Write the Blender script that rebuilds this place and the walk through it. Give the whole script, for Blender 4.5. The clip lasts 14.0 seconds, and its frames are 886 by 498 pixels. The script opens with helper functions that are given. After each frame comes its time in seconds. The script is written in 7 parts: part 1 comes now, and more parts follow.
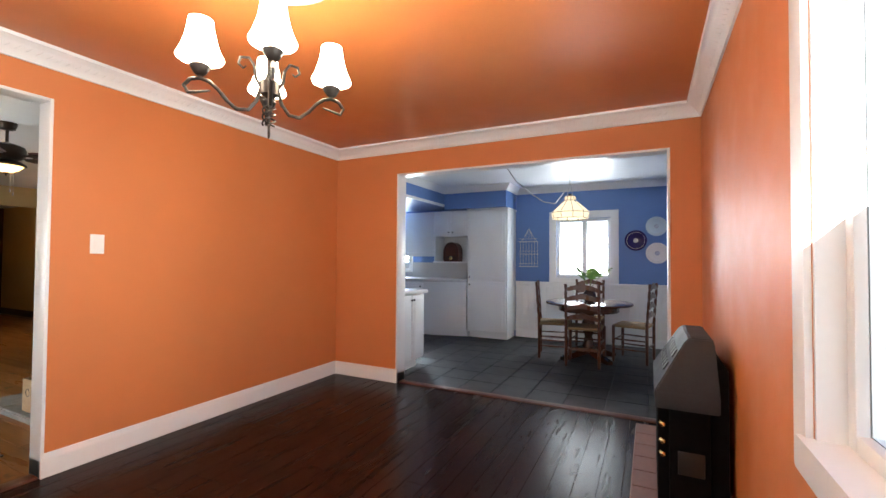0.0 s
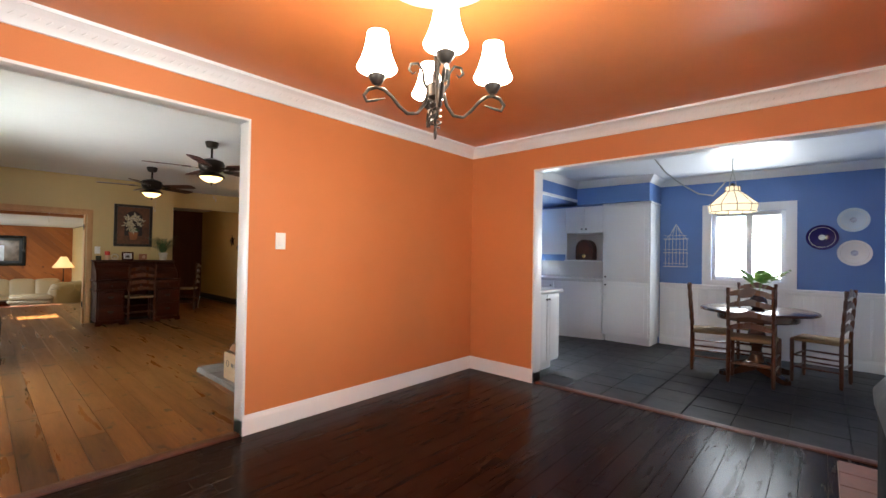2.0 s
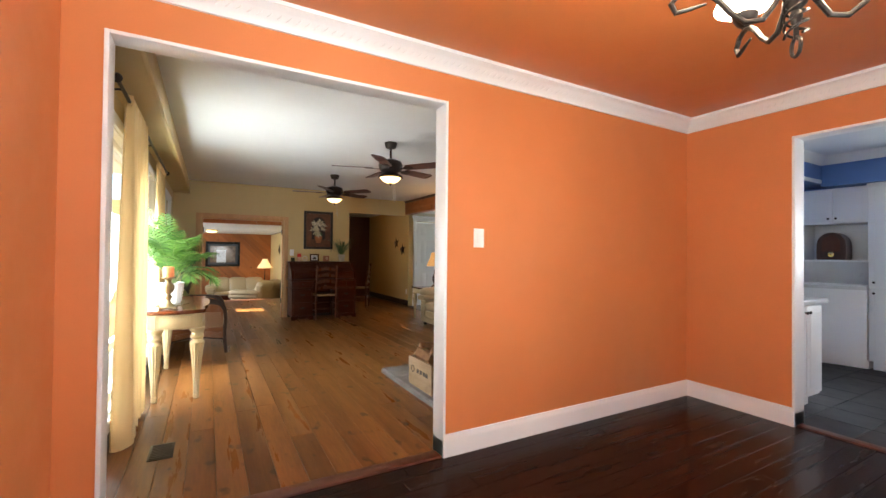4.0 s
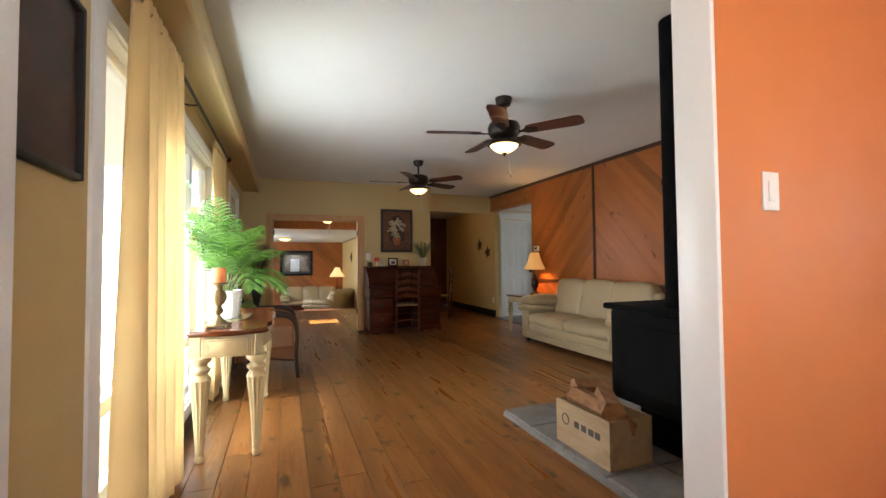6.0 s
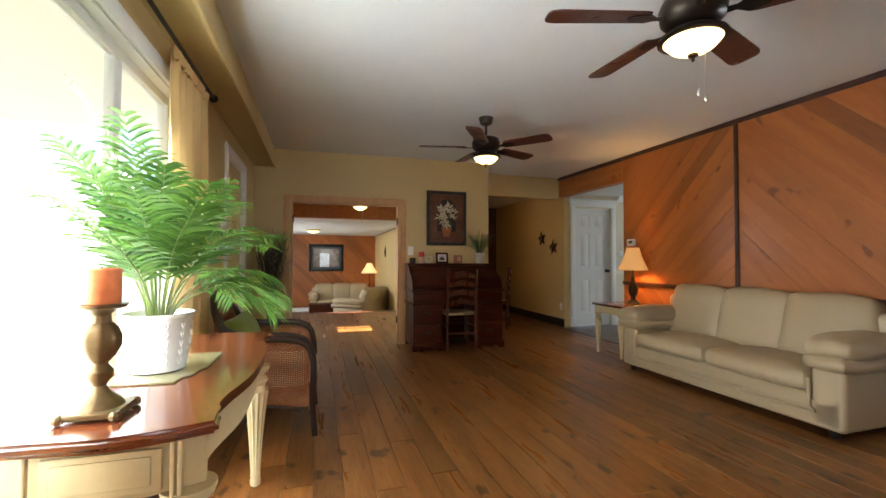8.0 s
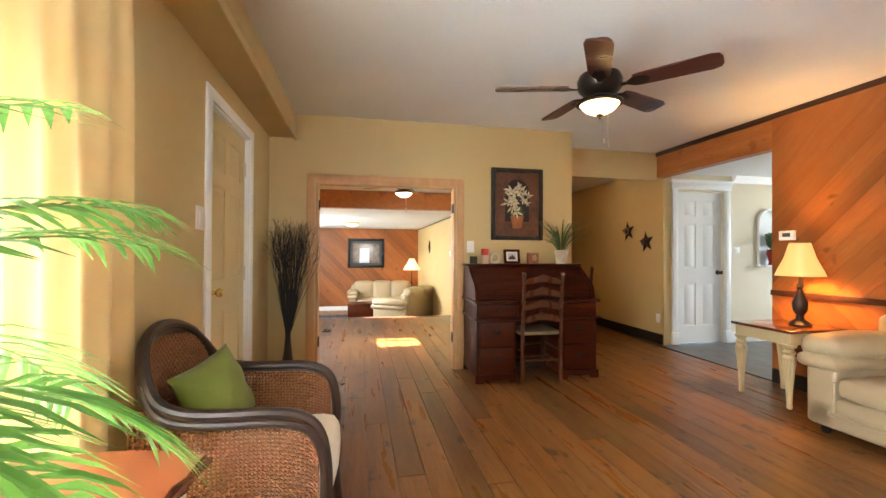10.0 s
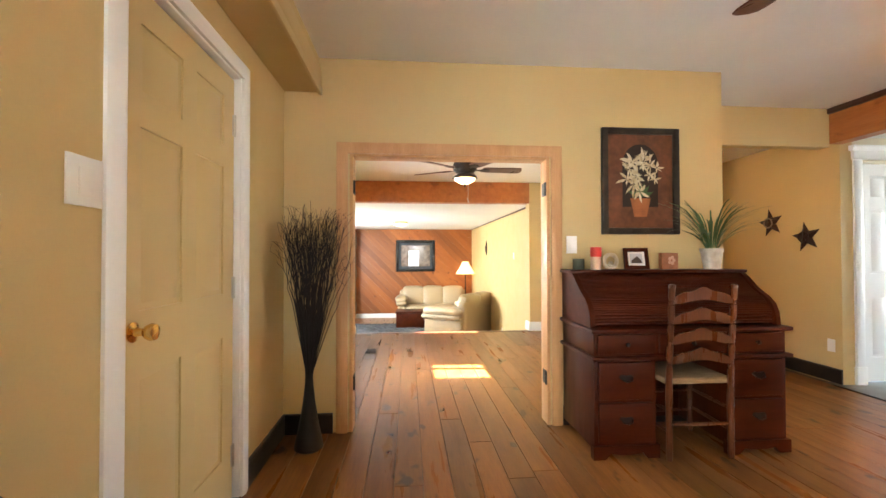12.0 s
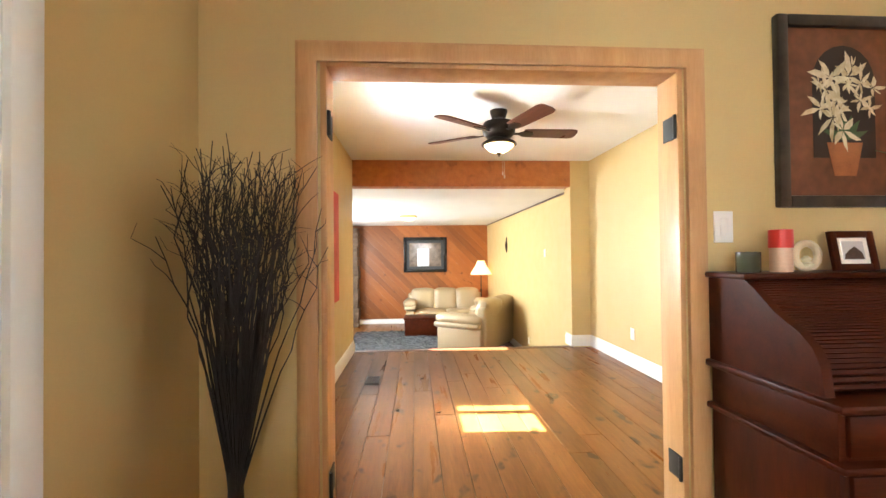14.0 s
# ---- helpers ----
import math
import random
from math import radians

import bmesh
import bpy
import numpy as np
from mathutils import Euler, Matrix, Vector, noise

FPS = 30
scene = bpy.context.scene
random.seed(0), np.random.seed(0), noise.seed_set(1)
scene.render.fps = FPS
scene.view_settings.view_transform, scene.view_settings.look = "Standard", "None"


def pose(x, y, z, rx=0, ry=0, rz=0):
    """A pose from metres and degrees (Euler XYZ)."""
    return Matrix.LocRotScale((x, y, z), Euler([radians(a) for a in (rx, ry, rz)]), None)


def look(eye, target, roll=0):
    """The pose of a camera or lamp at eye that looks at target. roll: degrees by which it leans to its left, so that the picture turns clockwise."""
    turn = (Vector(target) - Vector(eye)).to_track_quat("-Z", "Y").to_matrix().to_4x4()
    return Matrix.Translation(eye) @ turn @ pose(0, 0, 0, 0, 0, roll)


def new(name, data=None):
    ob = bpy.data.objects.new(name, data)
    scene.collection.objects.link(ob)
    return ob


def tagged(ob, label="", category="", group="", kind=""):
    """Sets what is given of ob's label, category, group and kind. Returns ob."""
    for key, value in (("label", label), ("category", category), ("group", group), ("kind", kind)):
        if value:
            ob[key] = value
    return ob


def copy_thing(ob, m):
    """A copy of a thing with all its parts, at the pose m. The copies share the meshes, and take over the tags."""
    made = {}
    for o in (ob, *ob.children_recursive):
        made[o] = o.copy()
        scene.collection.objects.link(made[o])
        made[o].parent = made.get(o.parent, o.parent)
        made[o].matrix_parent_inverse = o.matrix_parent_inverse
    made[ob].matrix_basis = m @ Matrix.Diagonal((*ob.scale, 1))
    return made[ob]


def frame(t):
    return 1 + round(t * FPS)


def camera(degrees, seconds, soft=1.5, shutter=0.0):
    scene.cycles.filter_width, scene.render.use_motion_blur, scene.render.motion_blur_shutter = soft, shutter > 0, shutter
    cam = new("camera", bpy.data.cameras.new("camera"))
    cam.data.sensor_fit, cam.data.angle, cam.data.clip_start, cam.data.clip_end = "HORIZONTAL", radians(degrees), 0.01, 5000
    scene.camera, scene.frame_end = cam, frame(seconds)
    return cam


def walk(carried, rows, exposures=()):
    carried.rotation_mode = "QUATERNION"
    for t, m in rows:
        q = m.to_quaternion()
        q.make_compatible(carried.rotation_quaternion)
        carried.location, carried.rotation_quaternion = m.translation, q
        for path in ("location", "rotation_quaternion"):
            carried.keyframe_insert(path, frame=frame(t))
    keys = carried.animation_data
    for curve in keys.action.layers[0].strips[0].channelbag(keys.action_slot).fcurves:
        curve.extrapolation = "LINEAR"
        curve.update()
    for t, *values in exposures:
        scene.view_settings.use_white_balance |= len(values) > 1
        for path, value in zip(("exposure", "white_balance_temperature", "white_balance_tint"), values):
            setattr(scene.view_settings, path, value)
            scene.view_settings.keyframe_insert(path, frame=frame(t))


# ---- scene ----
cam = camera(92.9, 14.0)
PATH = [
    (0, (0.098, 0.791, 1.257), (-0.782, 2.586, 1.304), 0.4),
    (0.5, (0.086, 0.784, 1.258), (-0.904, 2.522, 1.295), 0.6),
    (1, (0.056, 0.765, 1.263), (-1.048, 2.432, 1.293), 0.7),
    (1.5, (0.011, 0.74, 1.257), (-1.209, 2.324, 1.288), 0.8),
    (2, (-0.067, 0.721, 1.255), (-1.408, 2.205, 1.283), 1.0),
    (2.5, (-0.182, 0.695, 1.244), (-1.643, 2.06, 1.275), 1.0),
    (3, (-0.324, 0.681, 1.24), (-1.893, 1.921, 1.269), 0.8),
    (3.5, (-0.516, 0.704, 1.233), (-2.182, 1.81, 1.261), 0.8),
    (4, (-0.764, 0.697, 1.228), (-2.511, 1.67, 1.254), 0.6),
    (4.2, (-0.883, 0.693, 1.239), (-2.653, 1.625, 1.255), 0.5),
    (6.5, (-2.545, 0.822, 1.103), (-4.43, 1.482, 1.176), -0.5),
    (7, (-2.973, 0.863, 1.102), (-4.873, 1.483, 1.165), -0.3),
    (7.5, (-3.353, 0.896, 1.105), (-5.263, 1.486, 1.165), -0.0),
    (8, (-3.744, 0.912, 1.126), (-5.661, 1.481, 1.173), 0.2),
    (8.2, (-3.886, 0.919, 1.128), (-5.807, 1.475, 1.17), 0.3),
    (10.3, (-5.302, 1.0, 1.173), (-7.269, 1.356, 1.193), 0.3),
    (10.5, (-5.431, 0.995, 1.168), (-7.402, 1.33, 1.19), 0.3),
    (11, (-5.751, 1.008, 1.162), (-7.733, 1.271, 1.19), 0.2),
    (11.5, (-6.087, 0.997, 1.167), (-8.076, 1.202, 1.193), 0.2),
    (12, (-6.425, 0.972, 1.163), (-8.418, 1.137, 1.193), -0.1),
    (12.5, (-6.762, 0.961, 1.153), (-8.757, 1.091, 1.19), -0.5),
    (13, (-7.085, 0.951, 1.148), (-9.082, 1.061, 1.186), -0.8),
    (13.5, (-7.407, 0.947, 1.138), (-9.404, 1.051, 1.173), -0.7),
    (14, (-7.72, 0.922, 1.139), (-9.716, 1.054, 1.167), -0.6),
]
walk(cam, [(t, look(eye, target, roll)) for t, eye, target, roll in PATH],
     [(0.0, 3.35), (2.0, 3.38), (4.2, 3.57), (6.3, 3.28), (8.2, 3.46), (10.3, 4.76), (12.0, 5.0), (14.0, 4.9)])

# ---- world, sun and daylight ----
world = bpy.data.worlds.new("world")
scene.world = world
world.use_nodes = True
wt = world.node_tree
sky = wt.nodes.new("ShaderNodeTexSky")
sky.sky_type = "NISHITA"
sky.sun_disc = False
sky.sun_elevation, sky.sun_rotation = radians(46), radians(180)
wt.links.new(sky.outputs[0], wt.nodes["Background"].inputs[0])
wt.nodes["Background"].inputs[1].default_value = 0.05

sun = new("sun", bpy.data.lights.new("sun", "SUN"))
sun.data.energy, sun.data.angle, sun.data.color = 5.0, radians(0.5), (1.0, 0.95, 0.86)
sun.matrix_world = look((0, -0.72, 0.7), (0.04, 0, 0))


def window_light(name, eye, target, sx, sy, watts, color=(0.88, 0.95, 1.0)):
    """The sky's light that comes in by one window's opening."""
    ob = new(name, bpy.data.lights.new(name, "AREA"))
    ob.data.shape, ob.data.size, ob.data.size_y = "RECTANGLE", sx, sy
    ob.data.energy, ob.data.color = watts, color
    ob.matrix_world = look(eye, target)
    return ob


window_light("daylight_living", (-5.3, -0.06, 1.05), (-5.3, 1, 0.70), 1.7, 1.4, 11.5)
window_light("daylight_dining", (0.66, 1.55, 1.5), (0, 1.55, 2.2), 1.1, 1.3, 6.0)
window_light("daylight_kitchen", (-0.8, 7.62, 1.55), (-0.8, 7, 1.4), 0.8, 1.1, 5.0)
# added fill behind the camera, through a made-up south window
window_light("fill_dining_south", (-1.3, -0.06, 1.5), (-1.3, 1, 2.8), 1.5, 1.3, 2.4)
window_light("daylight_sink", (-4.4, 7.66, 1.5), (-4.4, 7, 1.4), 0.9, 0.8, 10)
window_light("daylight_entry", (-9.0, 8.35, 1.4), (-9.0, 7, 1.3), 1.2, 1.6, 2.8)
window_light("daylight_family", (-10.8, -0.1, 1.4), (-10.8, 1, 1.2), 0.8, 0.9, 7)
window_light("daylight_sitting", (-16.0, -1.42, 1.1), (-16.0, 1, 0.9), 2.4, 1.2, 9)


# ---- materials ----
def nodes_of(name):
    m = bpy.data.materials.new(name)
    m.use_nodes = True
    t = m.node_tree
    return m, t, t.nodes["Principled BSDF"]


def ramp(t, fac, stops):
    r = t.nodes.new("ShaderNodeValToRGB")
    while len(r.color_ramp.elements) < len(stops):
        r.color_ramp.elements.new(0.5)
    for e, (p, c) in zip(r.color_ramp.elements, stops):
        e.position, e.color = p, (*c, 1)
    t.links.new(fac, r.inputs[0])
    return r.outputs[0]


def tex_coord(t, scale=(1, 1, 1), turn=(0, 0, 0), kind="Object"):
    c = t.nodes.new("ShaderNodeTexCoord")
    m = t.nodes.new("ShaderNodeMapping")
    m.inputs["Scale"].default_value = scale
    m.inputs["Rotation"].default_value = [radians(a) for a in turn]
    t.links.new(c.outputs[kind], m.inputs[0])
    return m.outputs[0]


def noise_tex(t, vec, scale, detail=4, rough=0.55, out="Fac"):
    n = t.nodes.new("ShaderNodeTexNoise")
    n.inputs["Scale"].default_value, n.inputs["Detail"].default_value, n.inputs["Roughness"].default_value = scale, detail, rough
    if vec is not None:
        t.links.new(vec, n.inputs["Vector"])
    return n.outputs[out]


def mixed(t, fac, a, b, mode="MIX"):
    m = t.nodes.new("ShaderNodeMix")
    m.data_type, m.blend_type = "RGBA", mode
    for k, v in ((0, fac), (6, a), (7, b)):
        if isinstance(v, (int, float)):
            m.inputs[k].default_value = v
        elif isinstance(v, tuple):
            m.inputs[k].default_value = (*v, 1)
        else:
            t.links.new(v, m.inputs[k])
    return m.outputs[2]


def bumped(t, bsdf, height, strength=0.2, distance=0.01):
    b = t.nodes.new("ShaderNodeBump")
    b.inputs["Strength"].default_value, b.inputs["Distance"].default_value = strength, distance
    t.links.new(height, b.inputs["Height"])
    t.links.new(b.outputs[0], bsdf.inputs["Normal"])


def shade(c, k):
    return tuple(min(1, v * k) for v in c)


def paint(name, color, rough=0.5, vary=0.06, grain=180, relief=0.08, metal=0.0, coarse=1.3):
    """Painted or plain surface: two scales of slight unevenness and a fine relief."""
    m, t, p = nodes_of(name)
    v = tex_coord(t)
    big = noise_tex(t, v, coarse, 3)
    fine = noise_tex(t, v, grain, 3)
    col = ramp(t, big, [(0.3, shade(color, 1 - vary)), (0.7, shade(color, 1 + vary))])
    col = mixed(t, 0.25, col, ramp(t, fine, [(0.3, shade(color, 1 - 1.5 * vary)), (0.7, shade(color, 1 + vary))]))
    t.links.new(col, p.inputs["Base Color"])
    t.links.new(ramp(t, noise_tex(t, v, 6, 4), [(0.3, (rough * 0.88,) * 3), (0.7, (min(1, rough * 1.12),) * 3)]), p.inputs["Roughness"])
    p.inputs["Metallic"].default_value = metal
    if relief:
        bumped(t, p, fine, relief, 0.003)
    return m


def tex_stretch(t, vec, along):
    """The same place drawn out along the grain, so that spots become streaks."""
    m = t.nodes.new("ShaderNodeMapping")
    m.inputs["Scale"].default_value = {"X": (0.8, 1.3, 1.3), "Y": (1.3, 0.8, 1.3), "Z": (1.3, 1.3, 0.8)}[along]
    t.links.new(vec, m.inputs[0])
    return m.outputs[0]


def wood(name, dark, light, rough=0.35, along="X", size=1.0, knots=0.0, ring=2.2, coat=0.0, by_piece=0.0, island=False, turn=(0, 0, 0), relief=0.12, spec=0.5, spots=(5.2, 4, 0.59, 0.66)):
    """Wood with grain along one axis, some darker streaks and knots, each piece a shade of its own."""
    m, t, p = nodes_of(name)
    k = {"X": (0.9, 9, 9), "Y": (9, 0.9, 9), "Z": (9, 9, 0.9)}[along]
    v = tex_coord(t, tuple(s * size for s in k), turn)
    w = tex_coord(t, (1, 1, 1), turn)
    if by_piece or island:
        info = t.nodes.new("ShaderNodeNewGeometry" if island else "ShaderNodeObjectInfo")
        rnd = info.outputs["Random Per Island" if island else "Random"]
        mul = t.nodes.new("ShaderNodeMath")
        mul.operation = "MULTIPLY"
        mul.inputs[1].default_value = 37.0
        t.links.new(rnd, mul.inputs[0])
        for name_of in ("v", "w"):
            add = t.nodes.new("ShaderNodeVectorMath")
            add.operation = "ADD"
            t.links.new(v if name_of == "v" else w, add.inputs[0])
            t.links.new(mul.outputs[0], add.inputs[1])
            if name_of == "v":
                v = add.outputs[0]
            else:
                w = add.outputs[0]
    grain = noise_tex(t, v, ring, 6, 0.62)
    fine = noise_tex(t, v, ring * 9, 4, 0.6)
    col = ramp(t, grain, [(0.28, dark), (0.5, tuple((a + b) / 2 for a, b in zip(dark, light))), (0.72, light)])
    col = mixed(t, 0.35, col, ramp(t, fine, [(0.3, dark), (0.7, light)]))
    if knots:
        marks = noise_tex(t, tex_stretch(t, w, along), spots[0], spots[1], 0.5)
        col = mixed(t, ramp(t, marks, [(spots[2], (0, 0, 0)), (spots[3], (knots,) * 3)]), col, shade(dark, 0.2))
    if by_piece or island:
        col = mixed(t, 1.0, col, ramp(t, rnd, [(0.0, (1 - by_piece,) * 3), (0.5, (1, 0.98, 0.95)), (1.0, (1 - 0.5 * by_piece, 1 - 0.6 * by_piece, 1 - 0.75 * by_piece))]), "MULTIPLY")
    t.links.new(col, p.inputs["Base Color"])
    t.links.new(ramp(t, grain, [(0.3, (rough * 1.2,) * 3), (0.7, (rough * 0.85,) * 3)]), p.inputs["Roughness"])
    p.inputs["Coat Weight"].default_value = coat
    p.inputs["Coat Roughness"].default_value = 0.15
    p.inputs["Specular IOR Level"].default_value = spec
    bumped(t, p, mixed(t, 0.4, grain, fine), relief, 0.004)
    return m


def glass(name, color=(0.95, 0.97, 0.97)):
    m, t, p = nodes_of(name)
    p.inputs["Base Color"].default_value = (*color, 1)
    p.inputs["Transmission Weight"].default_value, p.inputs["Roughness"].default_value, p.inputs["IOR"].default_value = 1.0, 0.0, 1.05
    return m


def glowing(name, color, strength, base=(0.8, 0.75, 0.65)):
    m, t, p = nodes_of(name)
    p.inputs["Base Color"].default_value = (*base, 1)
    p.inputs["Emission Color"].default_value = (*color, 1)
    p.inputs["Emission Strength"].default_value = strength
    p.inputs["Roughness"].default_value = 0.5
    return m


def cloth(name, color, through_it=0.0, rough=0.9, weave=500, vary=0.1):
    m, t, p = nodes_of(name)
    v = tex_coord(t)
    col = ramp(t, noise_tex(t, v, 4, 4), [(0.3, shade(color, 1 - vary)), (0.7, shade(color, 1 + vary))])
    t.links.new(col, p.inputs["Base Color"])
    p.inputs["Roughness"].default_value = rough
    p.inputs["Sheen Weight"].default_value = 0.15
    bumped(t, p, noise_tex(t, v, weave, 2), 0.2, 0.002)
    if through_it:
        out = t.nodes["Material Output"]
        tl = t.nodes.new("ShaderNodeBsdfTranslucent")
        t.links.new(col, tl.inputs[0])
        mx = t.nodes.new("ShaderNodeMixShader")
        mx.inputs[0].default_value = through_it
        t.links.new(p.outputs[0], mx.inputs[1])
        t.links.new(tl.outputs[0], mx.inputs[2])
        t.links.new(mx.outputs[0], out.inputs[0])
    return m


ORANGE = paint("orange_eggshell_paint", (0.60, 0.195, 0.058), 0.54, 0.05, 140, 0.06)
YELLOW = paint("mustard_yellow_paint", (0.56, 0.41, 0.18), 0.5, 0.04, 140, 0.06)
BLUE = paint("blue_wall_paint", (0.10, 0.20, 0.46), 0.5, 0.05)
WHITE = paint("white_gloss_paint", (0.78, 0.78, 0.76), 0.35, 0.03, 60, 0.05)
CEILING = paint("white_stippled_ceiling", (0.77, 0.77, 0.745), 0.85, 0.04, 60, 0.35)
RED_TRIM = paint("dark_red_brown_stain", (0.050, 0.016, 0.009), 0.4, 0.25)
DARK_TRIM = paint("black_brown_trim", (0.014, 0.011, 0.009), 0.35, 0.2)
DARK_PLANK = wood("dark_hand_scraped_plank", (0.007, 0.0035, 0.003), (0.030, 0.012, 0.008), 0.25, "Y", 0.8, 0.3, by_piece=0.45, relief=0.25, spec=0.10)
OAK_PLANK = wood("knotty_oak_plank", (0.125, 0.046, 0.0120), (0.320, 0.136, 0.037), 0.30, "X", 0.45, 0.85, by_piece=0.45, spec=0.25, relief=0.08, spots=(6.5, 2.4, 0.635, 0.70))
PANEL = wood("diagonal_cedar_panel", (0.30, 0.086, 0.017), (0.46, 0.152, 0.034), 0.40, "X", 0.45, 0.6, by_piece=0.42, spots=(6.0, 1.2, 0.69, 0.75))
PANEL_RIGHT = wood("cedar_board", (0.30, 0.088, 0.018), (0.50, 0.175, 0.042), 0.42, "X", 0.7, 0.35)
PINE = wood("pale_pine_casing", (0.46, 0.23, 0.085), (0.62, 0.35, 0.15), 0.42, "Z", 0.8, 0.1)
SLATE = paint("dark_slate_tile", (0.017, 0.017, 0.019), 0.5, 0.4, 40, 0.35, coarse=3)
SLATE.node_tree.nodes["Principled BSDF"].inputs["Specular IOR Level"].default_value = 0.25


# ---- mesh helpers ----
def box(bm, x0, y0, z0, x1, y1, z1, bevel=0.0, seg=2, m=None):
    r = bmesh.ops.create_cube(bm, size=1.0)
    c = Matrix.Translation(((x0 + x1) / 2, (y0 + y1) / 2, (z0 + z1) / 2)) @ Matrix.Diagonal((abs(x1 - x0), abs(y1 - y0), abs(z1 - z0), 1))
    vs = r["verts"]
    bmesh.ops.transform(bm, matrix=c, verts=vs)
    if bevel:
        es = list({e for v in vs for e in v.link_edges})
        k = bmesh.ops.bevel(bm, geom=es, offset=bevel, segments=seg, affect="EDGES", profile=0.5)
        vs = list({v for f in k["faces"] for v in f.verts} | {v for v in vs if v.is_valid})
    if m is not None:
        bmesh.ops.transform(bm, matrix=m, verts=vs)
    return vs


def lathe(bm, profile, at=(0, 0, 0), seg=20, m=None, rib=0.0, ribs=0, ribbed=(0, 0)):
    """A turned solid about z: (radius, height) from the bottom up. rib: depth of flutes between two heights."""
    rings = []
    for r, z in profile:
        row = []
        for i in range(seg):
            a = 2 * math.pi * i / seg
            rr = max(r, 0.0005)
            if rib and ribbed[0] < z < ribbed[1]:
                rr *= 1 - rib * (0.5 + 0.5 * math.cos(ribs * a))
            co = Vector((at[0] + rr * math.cos(a), at[1] + rr * math.sin(a), at[2] + z))
            row.append(bm.verts.new(m @ co if m else co))
        rings.append(row)
    for a, b in zip(rings, rings[1:]):
        for i in range(seg):
            bm.faces.new((a[i], a[(i + 1) % seg], b[(i + 1) % seg], b[i]))
    bm.faces.new(rings[0][::-1])
    bm.faces.new(rings[-1])


def tube(bm, pts, radius, seg=8):
    """A round rod along points; radius is one number or one for each point."""
    pts = [Vector(p) for p in pts]
    rad = radius if isinstance(radius, (list, tuple)) else [radius] * len(pts)
    rings, up = [], None
    for i, p in enumerate(pts):
        d = (pts[min(i + 1, len(pts) - 1)] - pts[max(i - 1, 0)]).normalized()
        if up is None:
            up = d.orthogonal().normalized()
        up = (up - d * up.dot(d)).normalized()
        side = d.cross(up)
        rings.append([bm.verts.new(p + (up * math.cos(2 * math.pi * k / seg) + side * math.sin(2 * math.pi * k / seg)) * rad[i]) for k in range(seg)])
    for a, b in zip(rings, rings[1:]):
        for k in range(seg):
            bm.faces.new((a[k], a[(k + 1) % seg], b[(k + 1) % seg], b[k]))
    bm.faces.new(rings[0][::-1])
    bm.faces.new(rings[-1])


def prism(bm, outline, axis, lo, hi, m=None):
    """An outline of 2D points pushed along an axis: 'x' takes (y, z), 'y' takes (x, z), 'z' takes (x, y)."""
    def put(a, b, c):
        co = Vector({"x": (c, a, b), "y": (a, c, b), "z": (a, b, c)}[axis])
        return bm.verts.new(m @ co if m else co)
    lo_v, hi_v = [put(a, b, lo) for a, b in outline], [put(a, b, hi) for a, b in outline]
    n = len(outline)
    bm.faces.new(lo_v[::-1])
    bm.faces.new(hi_v)
    for i in range(n):
        bm.faces.new((lo_v[i], lo_v[(i + 1) % n], hi_v[(i + 1) % n], hi_v[i]))


def mesh_of(bm, name, material, smooth=35):
    bmesh.ops.recalc_face_normals(bm, faces=bm.faces[:])
    me = bpy.data.meshes.new(name)
    bm.to_mesh(me)
    bm.free()
    if smooth:
        me.polygons.foreach_set("use_smooth", [True] * len(me.polygons))
        me.set_sharp_from_angle(angle=radians(smooth))
    for one in material if isinstance(material, (list, tuple)) else [material]:
        me.materials.append(one)
    return me


def part(name, bm, material, parent=None, label="", smooth=35):
    ob = new(name, mesh_of(bm, name, material, smooth))
    if parent is not None:
        ob.parent = parent
    if label:
        tagged(ob, label)
    return ob


def thing(name, at, label, category, group="", turn=0.0):
    ob = new(name)
    ob.matrix_world = pose(*at, 0, 0, turn)
    return tagged(ob, label, category, group)


def structure(name, bm, material, label="", category="", smooth=30):
    return tagged(part(name, bm, material, None, smooth=smooth), label, category, "", "structure")


def boxes(*rows, bevel=0.0):
    bm = bmesh.new()
    for r in rows:
        box(bm, *r, bevel=bevel)
    return bm


def wall_with(axis, plane, lo, hi, z0, z1, holes=()):
    """A wall with through openings. axis 'x': it stands across x between plane[0] and plane[1] and runs along y. holes: (lo, hi, z0, z1)."""
    bm = bmesh.new()

    def slab(a, b, c, d):
        if b - a > 1e-4 and d - c > 1e-4:
            if axis == "x":
                box(bm, plane[0], a, c, plane[1], b, d)
            else:
                box(bm, a, plane[0], c, b, plane[1], d)
    at = lo
    for a, b, c, d in sorted(holes):
        slab(at, a, z0, z1)
        slab(a, b, z0, c)
        slab(a, b, d, z1)
        at = b
    slab(at, hi, z0, z1)
    return bm


def run_trim(bm, profile, corners):
    """A moulding with the profile (out from the wall, height) along corners (x, y, nx, ny): nx, ny is the way out, mitred."""
    rows = [[bm.verts.new((x + nx * o, y + ny * o, z)) for o, z in profile] for x, y, nx, ny in corners]
    n = len(profile)
    for a, b in zip(rows, rows[1:]):
        for i in range(n):
            bm.faces.new((a[i], a[(i + 1) % n], b[(i + 1) % n], b[i]))
    bm.faces.new(rows[0][::-1])
    bm.faces.new(rows[-1])


# ---- the large structure ----
AX0, AX1, AY0, AY1, AH = -3.0, 0.45, 0.16, 4.445, 2.44      # dining room
LH, LX1, LX0, LY1 = 2.475, -3.12, -9.26, 4.75              # living room
KY1, KH = 7.55, 2.42                                        # kitchen's back wall
T = 0.06

